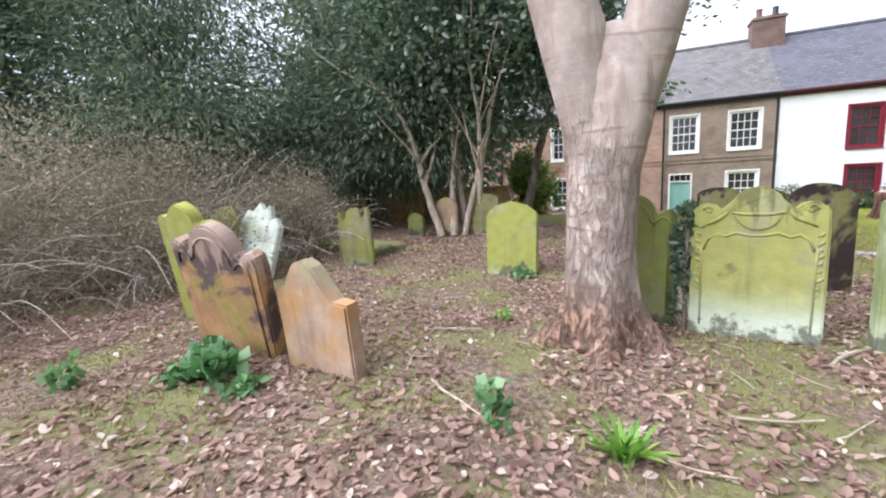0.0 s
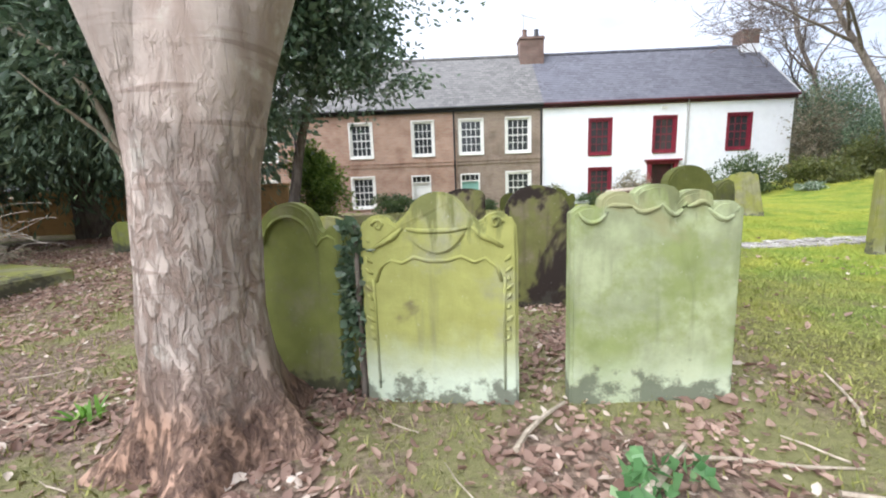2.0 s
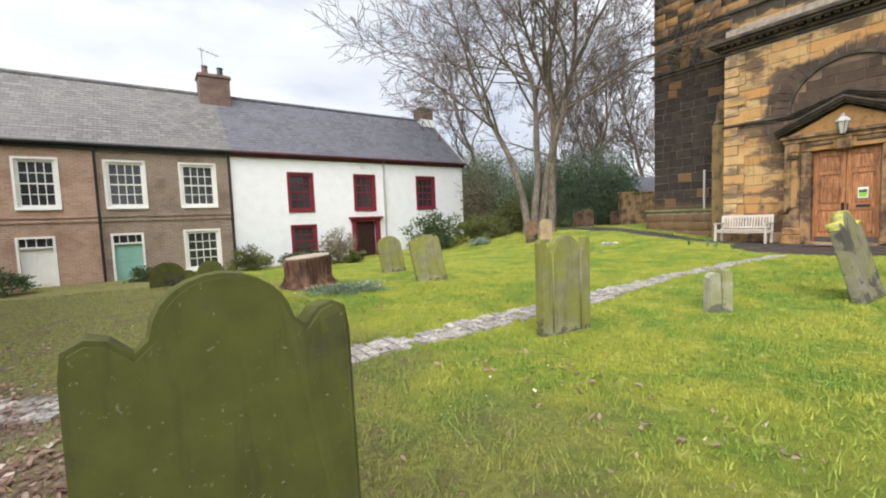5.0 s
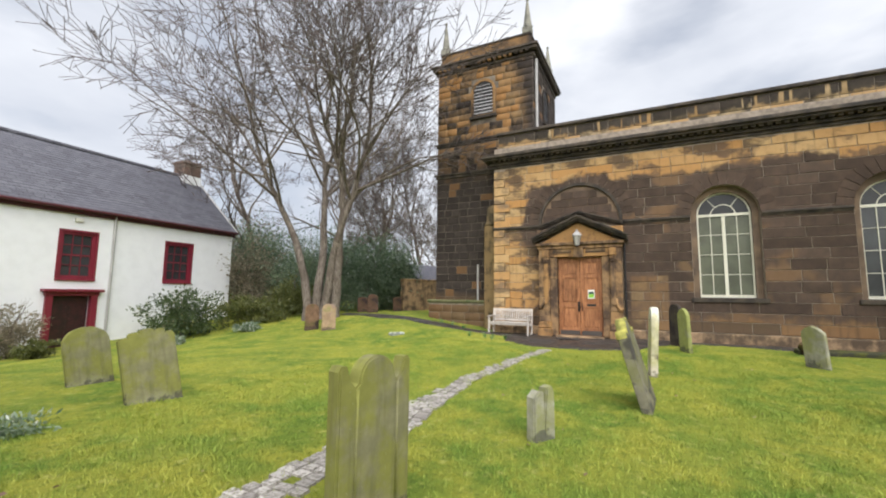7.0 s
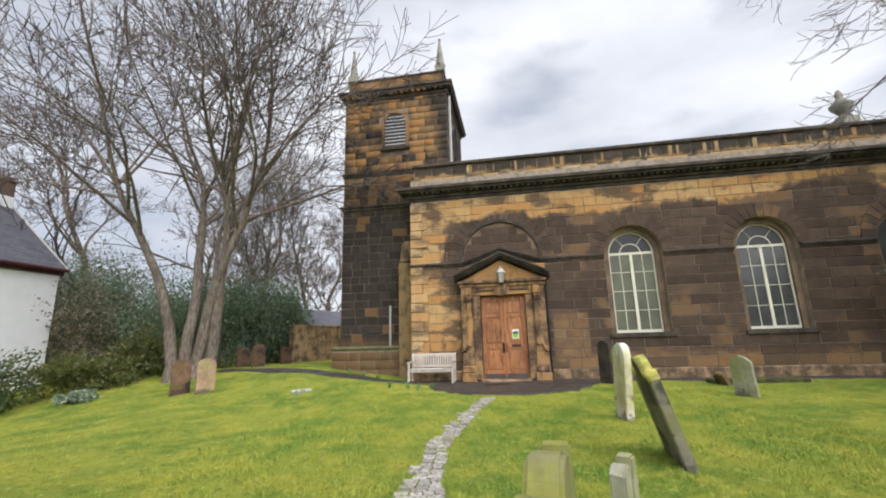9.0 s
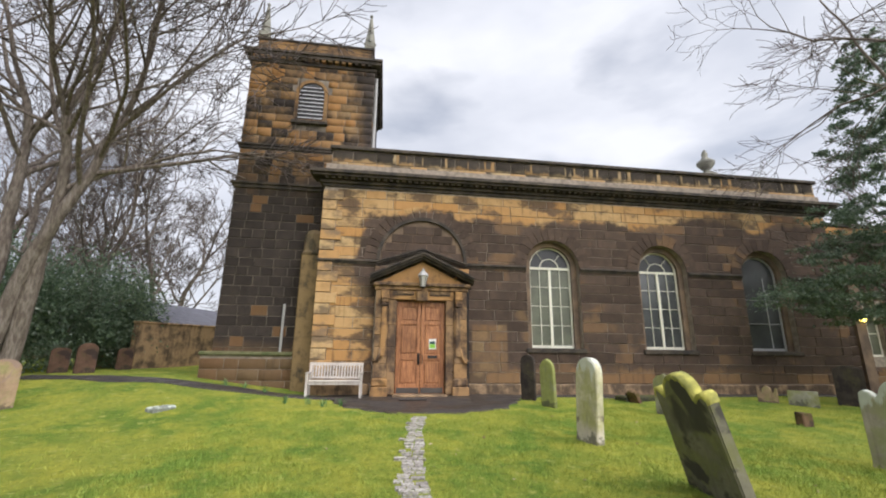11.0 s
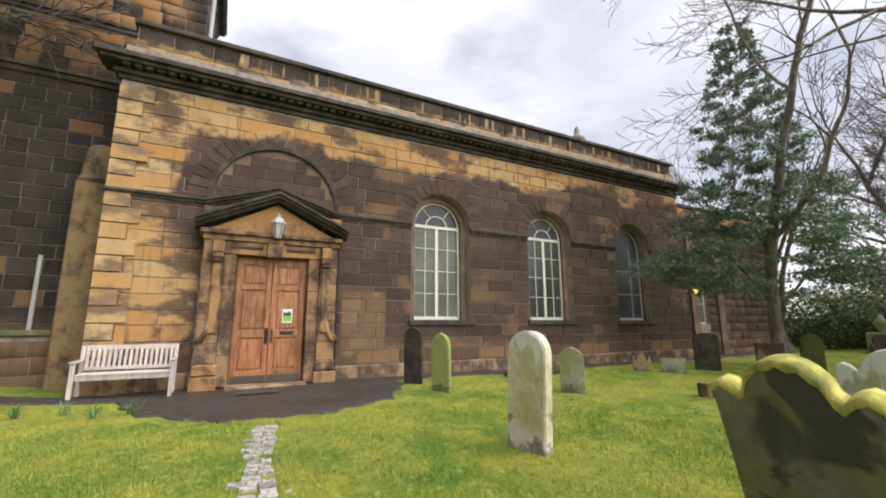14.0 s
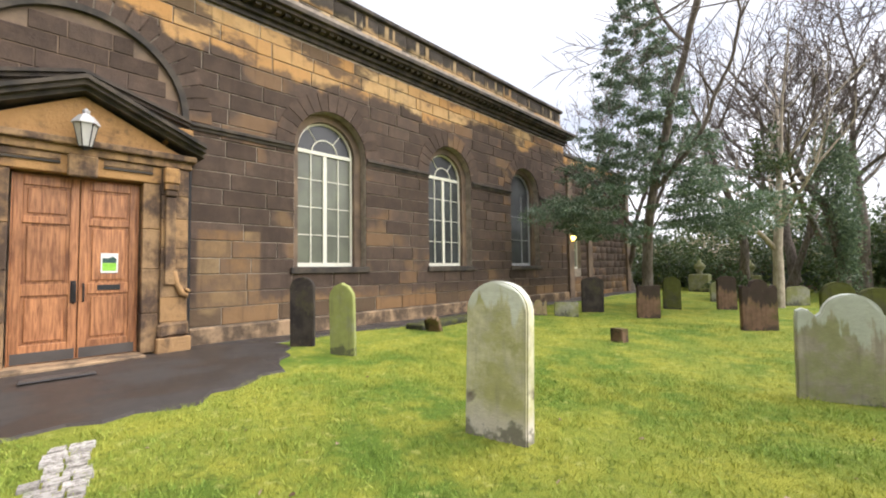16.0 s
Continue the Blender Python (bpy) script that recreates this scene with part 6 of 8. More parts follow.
headstone(13.7, -7.75, 0.56, 1.05, CAPPED, "rust-brown headstone with a black cap", "low_round", 0.11, 36)
headstone(12.45, -3.5, 0.72, 1.12, CAPPED, "large brown headstone with blackened shoulders", "ogee", 0.12, 38)
for px, py, w, h, kind in ((13.0, -10.6, 0.6, 0.75, "round"), (12.2, -11.0, 0.7, 0.68, "low_round"), (11.2, -7.4, 0.8, 0.95, "round"), (10.5, -6.2, 0.8, 0.85, "low_round"), (9.7, -8.2, 0.8, 0.9, "ogee"), (14.6, -11.5, 0.5, 0.8, "round")):
    headstone(px, py, w, h, DARK_G if px < 11.5 else GREY_L, "far green-grey headstone under the trees", kind, 0.12, 32)
headstone(3.88, 11.5, 0.74, 0.74, DARK_G, "dark mossy square-shouldered headstone", "ogee", 0.13, -8, 3)
headstone(3.4, 15.9, 0.75, 0.62, DARK_G, "low dark mossy headstone near the houses", "round", 0.12, -6)
headstone(8.05, 12.9, 0.60, 0.92, OLIVE_S, "leaning olive lichened headstone", "round", 0.11, -6, 6, -8)
headstone(7.92, 11.0, 0.66, 1.02, OLIVE_S, "leaning grey-olive headstone with a lobed crest", "scallop", 0.12, -14, 9, -8)
headstone(16.45, 16.1, 0.50, 0.98, BROWN_S, "brown headstone at the foot of the bare tree", "round", 0.11, -40, 2)
headstone(16.5, 15.35, 0.50, 0.98, ORANGE_B, "ochre-brown headstone at the foot of the bare tree", "round", 0.11, -40)
headstone(21.2, 16.7, 0.5, 0.90, RUST, "dark brown headstone before the shrubs", "round", 0.11, -50)
headstone(22.3, 18.1, 0.5, 0.80, RUST, "reddish headstone before the shrubs", "low_round", 0.11, -50)
headstone(24.6, 17.4, 0.5, 0.80, RUST, "reddish headstone beside the tower", "low_round", 0.11, -50)


def ledger(x, y, w, l, h, yaw, material, label):
    bm = a_box(-w / 2, w / 2, -l / 2, l / 2, -0.1, h, 0.03)
    ob = part("ledger_stone", bm, material, None)
    ob.matrix_world = pose(x, y, gz(x, y), 0, 0, yaw)
    tagged(ob, label, "grave slab", "fallen slabs")


ledger(-4.1, 6.3, 0.7, 1.9, 0.16, 70, OLIVE_S, "mossy flat grave slab among leaf litter")
ledger(18.1, 0.2, 0.5, 2.4, 0.12, 4, DARK_G, "dark flat slab lying along the church wall")

ledger(16.40, 12.37, 0.26, 0.50, 0.07, 62, WHITE_L, "small white flat stone set in the lawn")


def build_stump():
    x, y = 5.72, 12.3
    t = thing("tree_stump", pose(x, y, gz(x, y)), "broad rotten red-brown tree stump sawn flat", "stump")
    bm = bmesh.new()
    n, rings = 36, []
    for z, r in ((-0.1, 0.62), (0.03, 0.55), (0.12, 0.50), (0.25, 0.47), (0.42, 0.465), (0.56, 0.475), (0.60, 0.46)):
        ring = []
        for k in range(n):
            a = 2 * math.pi * k / n
            f = 1 + 0.07 * math.sin(k * 1.05) + 0.05 * math.sin(k * 2.3 + z * 2) + (0.10 * max(0.0, 0.2 - z) / 0.2) * math.sin(k * 0.87 + 1)
            ring.append(bm.verts.new((r * f * math.cos(a), r * f * 0.9 * math.sin(a), z + (0.04 * math.cos(a) if z > 0.3 else 0))))
        rings.append(ring)
    for a, b in zip(rings, rings[1:]):
        for k in range(n):
            bm.faces.new((a[k], a[(k + 1) % n], b[(k + 1) % n], b[k]))
    bm.faces.new(rings[-1])
    part("trunk", bm, STUMP, t)
    cut = bmesh.new()
    lathe(cut, [(0.43, 0.0), (0.445, 0.012), (0.43, 0.022)], (0, 0, 0), 28)
    bmesh.ops.transform(cut, matrix=Matrix.Translation((0, 0, 0.600)) @ Matrix.Rotation(radians(-4.5), 4, "Y") @ Matrix.Diagonal((1, 0.9, 1, 1)), verts=cut.verts)
    part("sawn_face", cut, PALE_BARK, t, "pale weathered sawn face")


# ---- foliage ----
def leaf_cloud(name, parent, material, blobs, size, seed, label="", droop=0.0, aspect=0.5, uneven=0.35):
    """Many small folded leaves in overlapping clumps: blobs of (centre, radii, number)."""
    rng = np.random.default_rng(seed)
    pts, dirs = [], []
    for c, r, n in blobs:
        k = max(6, int(n / 70))
        d = rng.normal(size=(k, 3))
        d /= np.linalg.norm(d, axis=1)[:, None]
        hubs = d * (rng.random((k, 1)) ** 0.45) * (1 + rng.normal(0, uneven * 0.5, (k, 1)))
        which = rng.integers(0, k, n)
        p = hubs[which] + rng.normal(0, 0.16, (n, 3))
        pts.append(np.array(c) + p * np.array(r))
        out = hubs[which] + rng.normal(0, 0.6, (n, 3))
        out[:, 2] -= droop
        dirs.append(out)
    p, d = np.concatenate(pts), np.concatenate(dirs)
    return leaves(name, parent, material, p, d, size, rng, label, aspect)


def leaves(name, parent, material, p, d, size, rng, label="", aspect=0.5):
    n = len(p)
    d = d / (np.linalg.norm(d, axis=1)[:, None] + 1e-6)
    s = np.cross(d, rng.normal(size=(n, 3)))
    s /= np.linalg.norm(s, axis=1)[:, None] + 1e-6
    nrm = np.cross(d, s)
    ln = size * rng.uniform(0.6, 1.35, (n, 1))
    w = ln * aspect * 0.5
    v = np.stack([p, p + d * ln * 0.5 + s * w + nrm * ln * 0.10, p + d * ln, p + d * ln * 0.5 - s * w + nrm * ln * 0.10], 1)
    f = np.arange(n * 4).reshape(n, 4)
    tri = np.concatenate([f[:, [0, 1, 2]], f[:, [0, 2, 3]]])
    return hang(name, raw(name, v.reshape(-1, 3), tri), material, parent, label)


def segments_mesh(name, segs, sides):
    """Tapered prisms for branches, from rows p0, p1, r0, r1."""
    a = np.array([s[0] for s in segs]), np.array([s[1] for s in segs])
    r0, r1 = np.array([s[2] for s in segs]), np.array([s[3] for s in segs])
    p0, p1 = a
    d = p1 - p0
    d /= np.linalg.norm(d, axis=1)[:, None] + 1e-9
    helper = np.where(np.abs(d[:, 2:3]) < 0.8, np.array([[0.0, 0.0, 1.0]]), np.array([[1.0, 0.0, 0.0]]))
    s = np.cross(d, helper)
    s /= np.linalg.norm(s, axis=1)[:, None] + 1e-9
    u = np.cross(d, s)
    ang = 2 * np.pi * np.arange(sides) / sides
    ring = s[:, None] * np.cos(ang)[None, :, None] + u[:, None] * np.sin(ang)[None, :, None]
    v = np.concatenate([p0[:, None] + ring * r0[:, None, None], p1[:, None] + d[:, None] * r1[:, None, None] * 0.3 + ring * r1[:, None, None]], 1)
    k = np.arange(sides)
    q = np.stack([k, (k + 1) % sides, (k + 1) % sides + sides, k + sides], 1)
    f = q[None] + (np.arange(len(segs)) * 2 * sides)[:, None, None]
    return raw(name, v.reshape(-1, 3), f.reshape(-1, 4))


def grow(rng, segs, p, d, r, length, depth, wander=0.10, lift=0.04, angle=(25, 55), kids=3, tips=None, clear=0.25, reach=(0.45, 0.72)):
    n = max(3, int(length / (0.45 if depth > 1 else 0.22)))
    sub = 3.1 if clear > 0.5 else kids
    end = 0.45 if depth > 0 else 0.25
    for i in range(n):
        d = d + rng.normal(0, wander, 3)
        d[2] += lift
        d /= np.linalg.norm(d)
        q = p + d * length / n
        ra, rb = r * (1 - (1 - end) * i / n), r * (1 - (1 - end) * (i + 1) / n)
        segs.append((p, q, ra, rb, depth))
        p = q
        if depth > 0 and i >= n * clear and rng.random() < kids / (n * (1 - clear)):
            for _ in range(1 if rng.random() < 0.7 else 2):
                side = np.cross(d, rng.normal(size=3))
                side /= np.linalg.norm(side)
                t = radians(rng.uniform(*angle))
                grow(rng, segs, p, d * math.cos(t) + side * math.sin(t), rb * rng.uniform(0.45, 0.68), length * rng.uniform(*reach) * (1 - 0.35 * i / n), depth - 1, wander * 1.1, lift, angle, sub, tips)
    if depth > 0:
        for _ in range(2):
            side = np.cross(d, rng.normal(size=3))
            side /= np.linalg.norm(side)
            t = radians(rng.uniform(10, 32))
            grow(rng, segs, p, d * math.cos(t) + side * math.sin(t), r * end * 0.85, length * rng.uniform(0.5, 0.7), depth - 1, wander * 1.1, lift, angle, sub, tips)
    elif tips is not None:
        tips.append((p, d))


def bare_tree(x, y, stems, label, seed, depth=4, kids=4, material=None, twig=None, wander=0.10, lift=0.04, angle=(25, 55), min_r=0.006, group="bare winter trees", clear=0.25, reach=(0.45, 0.72)):
    """stems: (dx, dy, direction, radius, length) from the base."""
    rng = np.random.default_rng(seed)
    z = gz(max(-60, min(60, x)), max(-60, min(60, y)))
    t = thing("bare_tree", pose(x, y, z), label, "tree", group)
    segs = []
    for dx, dy, d, r, length, *up in stems:
        first = len(segs)
        d = np.array(d, float)
        d /= np.linalg.norm(d)
        base = up[0] if up else 0.3
        if not up:
            segs.append((np.array((dx - d[0] * 0.3, dy - d[1] * 0.3, -0.25)), np.array((dx, dy, 0.35)), r * 1.75, r * 1.12, 9))
        grow(rng, segs, np.array((dx, dy, base)), d, r, length, depth, wander, lift, angle, kids, None, clear, reach)
        stem = [(a, b, max(min_r, ra), max(min_r, rb), k) for a, b, ra, rb, k in segs[first:] if k >= depth]
        hang("trunk", segments_mesh("trunk", stem, 10), material or GREY_BARK, t, "", True)
    segs = [(a, b, max(min_r, ra), max(min_r, rb), k) for a, b, ra, rb, k in segs]
    mid = [s for s in segs if 2 <= s[4] < depth]
    low = [s for s in segs if s[4] < 2]
    if mid:
        tagged(hang("branchwork", segments_mesh("branchwork", mid, 6), material or GREY_BARK, t, "", True), kind="stuff")
    if low:
        tagged(hang("twig_mass", segments_mesh("twig_mass", low, 3), twig or TWIG, t), kind="stuff")
    return t


def leafy_tree(x, y, label, seed, stems, blobs, material, size, category="tree", bark=None, n_twigs=2, group="", name="evergreen_tree", droop=0.0, aspect=0.5):
    z = gz(max(-60, min(60, x)), max(-60, min(60, y)))
    t = thing(name, pose(x, y, z), label, category, group)
    rng = np.random.default_rng(seed)
    segs = []
    for p, d, r, length in stems:
        d = np.array(d, float)
        grow(rng, segs, np.array(p, float), d / np.linalg.norm(d), r, length, n_twigs, 0.07, 0.03, (25, 55), 3)
    if segs:
        hang("trunk", segments_mesh("trunk", [s[:4] for s in segs], 7), bark or GREY_BARK, t, "", True)
    leaf_cloud("crown", t, material, blobs, size, seed + 1, droop=droop, aspect=aspect)
    return t


build_stump()


def build_big_tree():
    """The stout forked trunk by the headstones."""
    x, y = 0.27, 3.31
    t = thing("big_tree", pose(x, y, gz(x, y)), "stout forked tree with flaking pinkish-brown bark among leaf litter", "tree")

    def stem(path, sides=40):
        """Rings of (x, y, z, radius, root flare, breadth)."""
        bm = bmesh.new()
        rings = []
        for px, py, pz, r, flare, broad in path:
            ring = []
            for k in range(sides):
                a = 2 * math.pi * k / sides
                ca, sa = math.cos(a), math.sin(a)
                f = 1 + flare * (0.5 + 0.5 * math.cos(5 * a + 0.9)) ** 2 + 0.07 * noise.noise(Vector((ca * 1.3, sa * 1.3, pz * 1.1)))
                f += 0.035 * noise.noise(Vector((ca * 5, sa * 5, pz * 4))) + 0.022 * noise.noise(Vector((ca * 13, sa * 13, pz * 9))) + 0.16 * flare * noise.noise(Vector((ca * 7, sa * 7, pz * 9)))
                ring.append(bm.verts.new((px + r * f * broad * ca, py + r * f * sa, pz)))
            rings.append(ring)
        for a, b in zip(rings, rings[1:]):
            for k in range(sides):
                bm.faces.new((a[k], a[(k + 1) % sides], b[(k + 1) % sides], b[k]))
        bm.faces.new(rings[-1])
        return bm

    path = [(0, 0, -0.2, 0.36, 0.75, 1), (0, 0, 0.0, 0.318, 0.72, 1), (0, 0, 0.05, 0.302, 0.60, 1), (0, 0, 0.11, 0.285, 0.44, 1), (0, 0, 0.2, 0.268, 0.27, 1), (0, 0, 0.28, 0.258, 0.18, 1), (-0.005, 0, 0.36, 0.252, 0.12, 1), (-0.01, 0, 0.45, 0.247, 0.08, 1), (-0.012, 0, 0.55, 0.243, 0.05, 1)]
    path += [(-0.015, 0.008 * k, 0.62 + 0.085 * k, 0.240, 0, 1 + 0.006 * k) for k in range(8)]
    path += [(-0.01, 0.07, 1.30, 0.246, 0, 1.07), (-0.01, 0.075, 1.36, 0.254, 0, 1.09), (-0.01, 0.08, 1.41, 0.253, 0, 1.11), (0.0, 0.09, 1.52, 0.252, 0, 1.19), (0.0, 0.10, 1.65, 0.250, 0, 1.28), (0.01, 0.11, 1.78, 0.245, 0, 1.38), (0.02, 0.12, 1.92, 0.230, 0, 1.46), (0.03, 0.13, 2.05, 0.19, 0, 1.5), (0.04, 0.13, 2.18, 0.12, 0, 1.5), (0.05, 0.13, 2.26, 0.05, 0, 1.4)]
    part("trunk", stem(path), BARK, t, "", True)
    left = [(-0.06, 0.05, 1.25, 0.17, 0, 1), (-0.08, 0.06, 1.5, 0.205, 0, 1), (-0.12, 0.07, 1.72, 0.222, 0, 1), (-0.17, 0.08, 1.95, 0.232, 0, 1), (-0.25, 0.08, 2.3, 0.236, 0, 1), (-0.34, 0.09, 2.6, 0.225, 0, 1), (-0.48, 0.1, 3.1, 0.20, 0, 1), (-0.7, 0.15, 4.0, 0.16, 0, 1), (-1.0, 0.2, 5.5, 0.11, 0, 1)]
    right = [(0.07, 0.09, 1.25, 0.13, 0, 1), (0.11, 0.12, 1.5, 0.168, 0, 1), (0.17, 0.15, 1.75, 0.185, 0, 1), (0.24, 0.19, 2.0, 0.195, 0, 1), (0.31, 0.23, 2.3, 0.198, 0, 1), (0.37, 0.27, 2.65, 0.19, 0, 1), (0.46, 0.32, 3.2, 0.17, 0, 1), (0.58, 0.38, 4.0, 0.15, 0, 1), (0.8, 0.45, 5.6, 0.11, 0, 1)]
    part("limb", stem(left), BARK, t, "", True)
    part("limb", stem(right), BARK, t, "", True)
    rng = np.random.default_rng(7)
    segs = []
    for p in ((-1.0, 0.2, 5.4), (0.8, 0.45, 5.5)):
        for _ in range(2):
            d = np.array((rng.normal(0, 0.5), rng.normal(-0.1, 0.4), 1.0))
            grow(rng, segs, np.array(p), d / np.linalg.norm(d), 0.08, 3.0, 3, 0.12, 0.03)
    hang("branches", segments_mesh("branches", [s[:4] for s in segs], 4), TWIG, t)


build_big_tree()

# bare trees behind the lawn
bare_tree(18.5, 17.5, [(-0.34, 0.40, (-0.05, 0.09, 1), 0.19, 6.6), (-0.12, 0.14, (0.01, 0.0, 1), 0.20, 7.4), (0.06, -0.08, (0.04, -0.03, 1), 0.20, 7.2), (0.33, -0.42, (0.15, -0.27, 1.1), 0.21, 6.6)], "tall bare multi-stemmed tree at the edge of the lawn", 11, 4, 7, wander=0.07, lift=0.02, angle=(32, 60), min_r=0.0105, clear=0.60, reach=(0.70, 1.05))
bare_tree(24.0, 21.5, [(0, 0, (0.05, -0.05, 1), 0.19, 6.8)], "slender bare tree behind the shrubs", 21, 4, 5, angle=(25, 60))
bare_tree(27.5, 20.5, [(0, 0, (-0.05, -0.1, 1), 0.17, 6.2)], "slender bare tree beside the tower", 22, 4, 5, angle=(25, 60))
bare_tree(22.5, 26.0, [(0, 0, (0.02, 0, 1), 0.2, 7.0)], "tall bare tree far behind the shrubs", 23, 4, 4, angle=(25, 60), min_r=0.012)
bare_tree(30.0, 27.0, [(0, 0, (0.02, 0, 1), 0.2, 6.5)], "tall bare tree far behind the shrubs", 24, 4, 4, angle=(25, 60), min_r=0.012)
bare_tree(36.0, 8.0, [(0, 0, (0.0, 0, 1), 0.22, 6.5)], "bare tree rising behind the church roof", 25, 4, 4, min_r=0.015)
bare_tree(37.0, 1.0, [(0, 0, (0.0, 0, 1), 0.22, 6.3)], "bare tree rising behind the church roof", 26, 4, 4, min_r=0.015)
bare_tree(36.0, 21.5, [(0, 0, (0.0, -0.05, 1), 0.22, 7.0)], "tall bare tree beyond the tower wall", 27, 4, 5, min_r=0.014, angle=(25, 60))
bare_tree(33.0, 23.8, [(0, 0, (0.05, 0.05, 1), 0.22, 7.2), (0.4, 0.1, (0.3, 0.1, 1), 0.16, 6.0)], "tall bare tree beyond the tower wall", 28, 4, 5, min_r=0.014, angle=(25, 60))
bare_tree(41.0, 22.8, [(0, 0, (0.0, 0.0, 1), 0.24, 7.5)], "tall bare tree beyond the tower wall", 29, 4, 5, min_r=0.016, angle=(25, 60))
# overhanging tree at the south
bare_tree(7.8, -5.6, [(0, 0, (0.05, 0.05, 1), 0.30, 7.2), (0.15, 0.15, (0.75, 0.95, 0.62), 0.10, 3.5, 6.9), (0.15, 0.1, (1.0, 0.35, 0.42), 0.11, 5.0, 5.6), (0.1, 0.1, (0.45, 0.9, 0.75), 0.09, 4.0, 6.6)], "spreading bare tree reaching over the lawn", 31, 4, 3, lift=0.0, angle=(25, 60), wander=0.16)
bare_tree(19.5, -16.0, [(0, 0, (0.0, 0, 1), 0.24, 6.0), (0.3, 0, (-0.3, 0.2, 1), 0.16, 5.5)], "bare tree beyond the holly", 32, 4, 4, min_r=0.01)
bare_tree(12.5, -17.0, [(0, 0, (0.1, 0, 1), 0.24, 6.0), (0.3, 0, (-0.4, 0.2, 1), 0.16, 5.5)], "bare tree beyond the graves", 33, 4, 4, min_r=0.01)

bare_tree(10.4, -15.2, [(0, 0, (-0.05, 0.0, 1), 0.22, 6.4), (0.2, 0.1, (0.3, 0.2, 1), 0.15, 5.6)], "bare tree beyond the graves", 34, 4, 5, min_r=0.012, angle=(28, 62))
bare_tree(14.2, -15.5, [(0, 0, (0.08, 0.0, 1), 0.20, 6.6)], "slender bare tree beyond the graves", 35, 4, 5, min_r=0.012, angle=(28, 62))

# evergreens at the churchyard's dark corner
leafy_tree(-6.5, 10.5, "dark spreading yew with drooping sprays", 41, [((0, 0, 0), (0.1, 0, 1), 0.28, 4.5), ((0.3, 0.2, 0), (-0.4, -0.2, 1), 0.2, 4.0)],
           [((0, 0, 3.6), (3.6, 2.6, 2.2), 27000), ((-1.5, -1.5, 2.0), (2.6, 2.0, 1.3), 13000), ((1.8, -1.2, 2.8), (2.2, 1.8, 1.6), 15000), ((0.5, 0, 6.2), (3.4, 2.6, 2.0), 14000), ((0, 1.8, 3.5), (3.4, 0.8, 3.2), 7000)], YEW, 0.17, droop=0.7, aspect=0.27)
leafy_tree(-10.5, 7.2, "dark yew with drooping sprays above brambles", 42, [((0, 0, 0), (0.1, 0, 1), 0.28, 4.5)],
           [((0, 0, 3.4), (3.2, 2.8, 2.2), 22000), ((1.8, -1.0, 2.4), (2.2, 1.8, 1.4), 13000), ((0.5, 0, 6.2), (3.4, 2.8, 2.0), 12000)], YEW, 0.17, droop=0.8, aspect=0.27)
leafy_tree(-2.9, 8.6, "evergreen holly with several slender pale stems", 43,
           [((-0.35, -0.5, 0), (-0.34, 0.05, 1), 0.085, 3.4), ((-0.1, -0.4, 0), (-0.16, 0.1, 1), 0.075, 3.4), ((0.0, 0.0, 0), (-0.10, 0.2, 1), 0.08, 3.6), ((0.1, -0.3, 0), (0.10, 0.1, 1), 0.07, 3.6), ((0.35, -0.1, 0), (0.3, 0, 1), 0.07, 3.4)],
           [((-0.4, 0.2, 4.0), (2.6, 1.9, 1.7), 14000), ((-0.3, 0.2, 5.8), (2.7, 2.0, 1.8), 11000), ((1.9, 0.2, 3.8), (1.3, 1.2, 1.1), 6000)], HOLLY, 0.15, bark=PALE_BARK, n_twigs=1)
leafy_tree(-0.4, 9.5, "overhanging evergreen holly boughs", 44, [((-1.5, 0.4, 0), (0.05, 0.05, 1), 0.12, 3.8)],
           [((-0.3, -0.2, 4.3), (1.7, 1.4, 1.4), 5600), ((0.1, -0.4, 2.9), (1.2, 0.9, 0.7), 2600), ((-1.3, -0.3, 2.7), (1.2, 1.0, 0.8), 2600), ((-0.6, 0, 6.2), (1.9, 1.5, 1.4), 4000)], HOLLY, 0.105)
leafy_tree(-8.0, 14.5, "tall dark evergreen closing the churchyard", 45, [((0, 0, 0), (0, 0, 1), 0.3, 5.0)],
           [((0, 0, 3.5), (5.0, 2.0, 2.8), 13000), ((1, 0, 7.5), (5.0, 2.0, 3.0), 13000)], YEW, 0.34, droop=0.4)
leafy_tree(-14.5, 3.0, "dark evergreen bank beyond the brambles", 46, [((0, 0, 0), (0, 0, 1), 0.3, 5.0)],
           [((0, 0, 3.2), (3.0, 4.5, 3.0), 10000), ((0, 0, 7.0), (3.0, 4.5, 2.6), 13000)], YEW, 0.34, droop=0.4)
leafy_tree(-3.0, 15.2, "small bright green conifer by the houses", 47, [((0, 0, 0), (0, 0, 1), 0.05, 0.8)],
           [((0, 0, 0.8), (0.85, 0.75, 0.85), 6000), ((0, 0, 1.7), (0.6, 0.55, 0.7), 3500)], CONIFER, 0.12, "conifer", name="conifer")

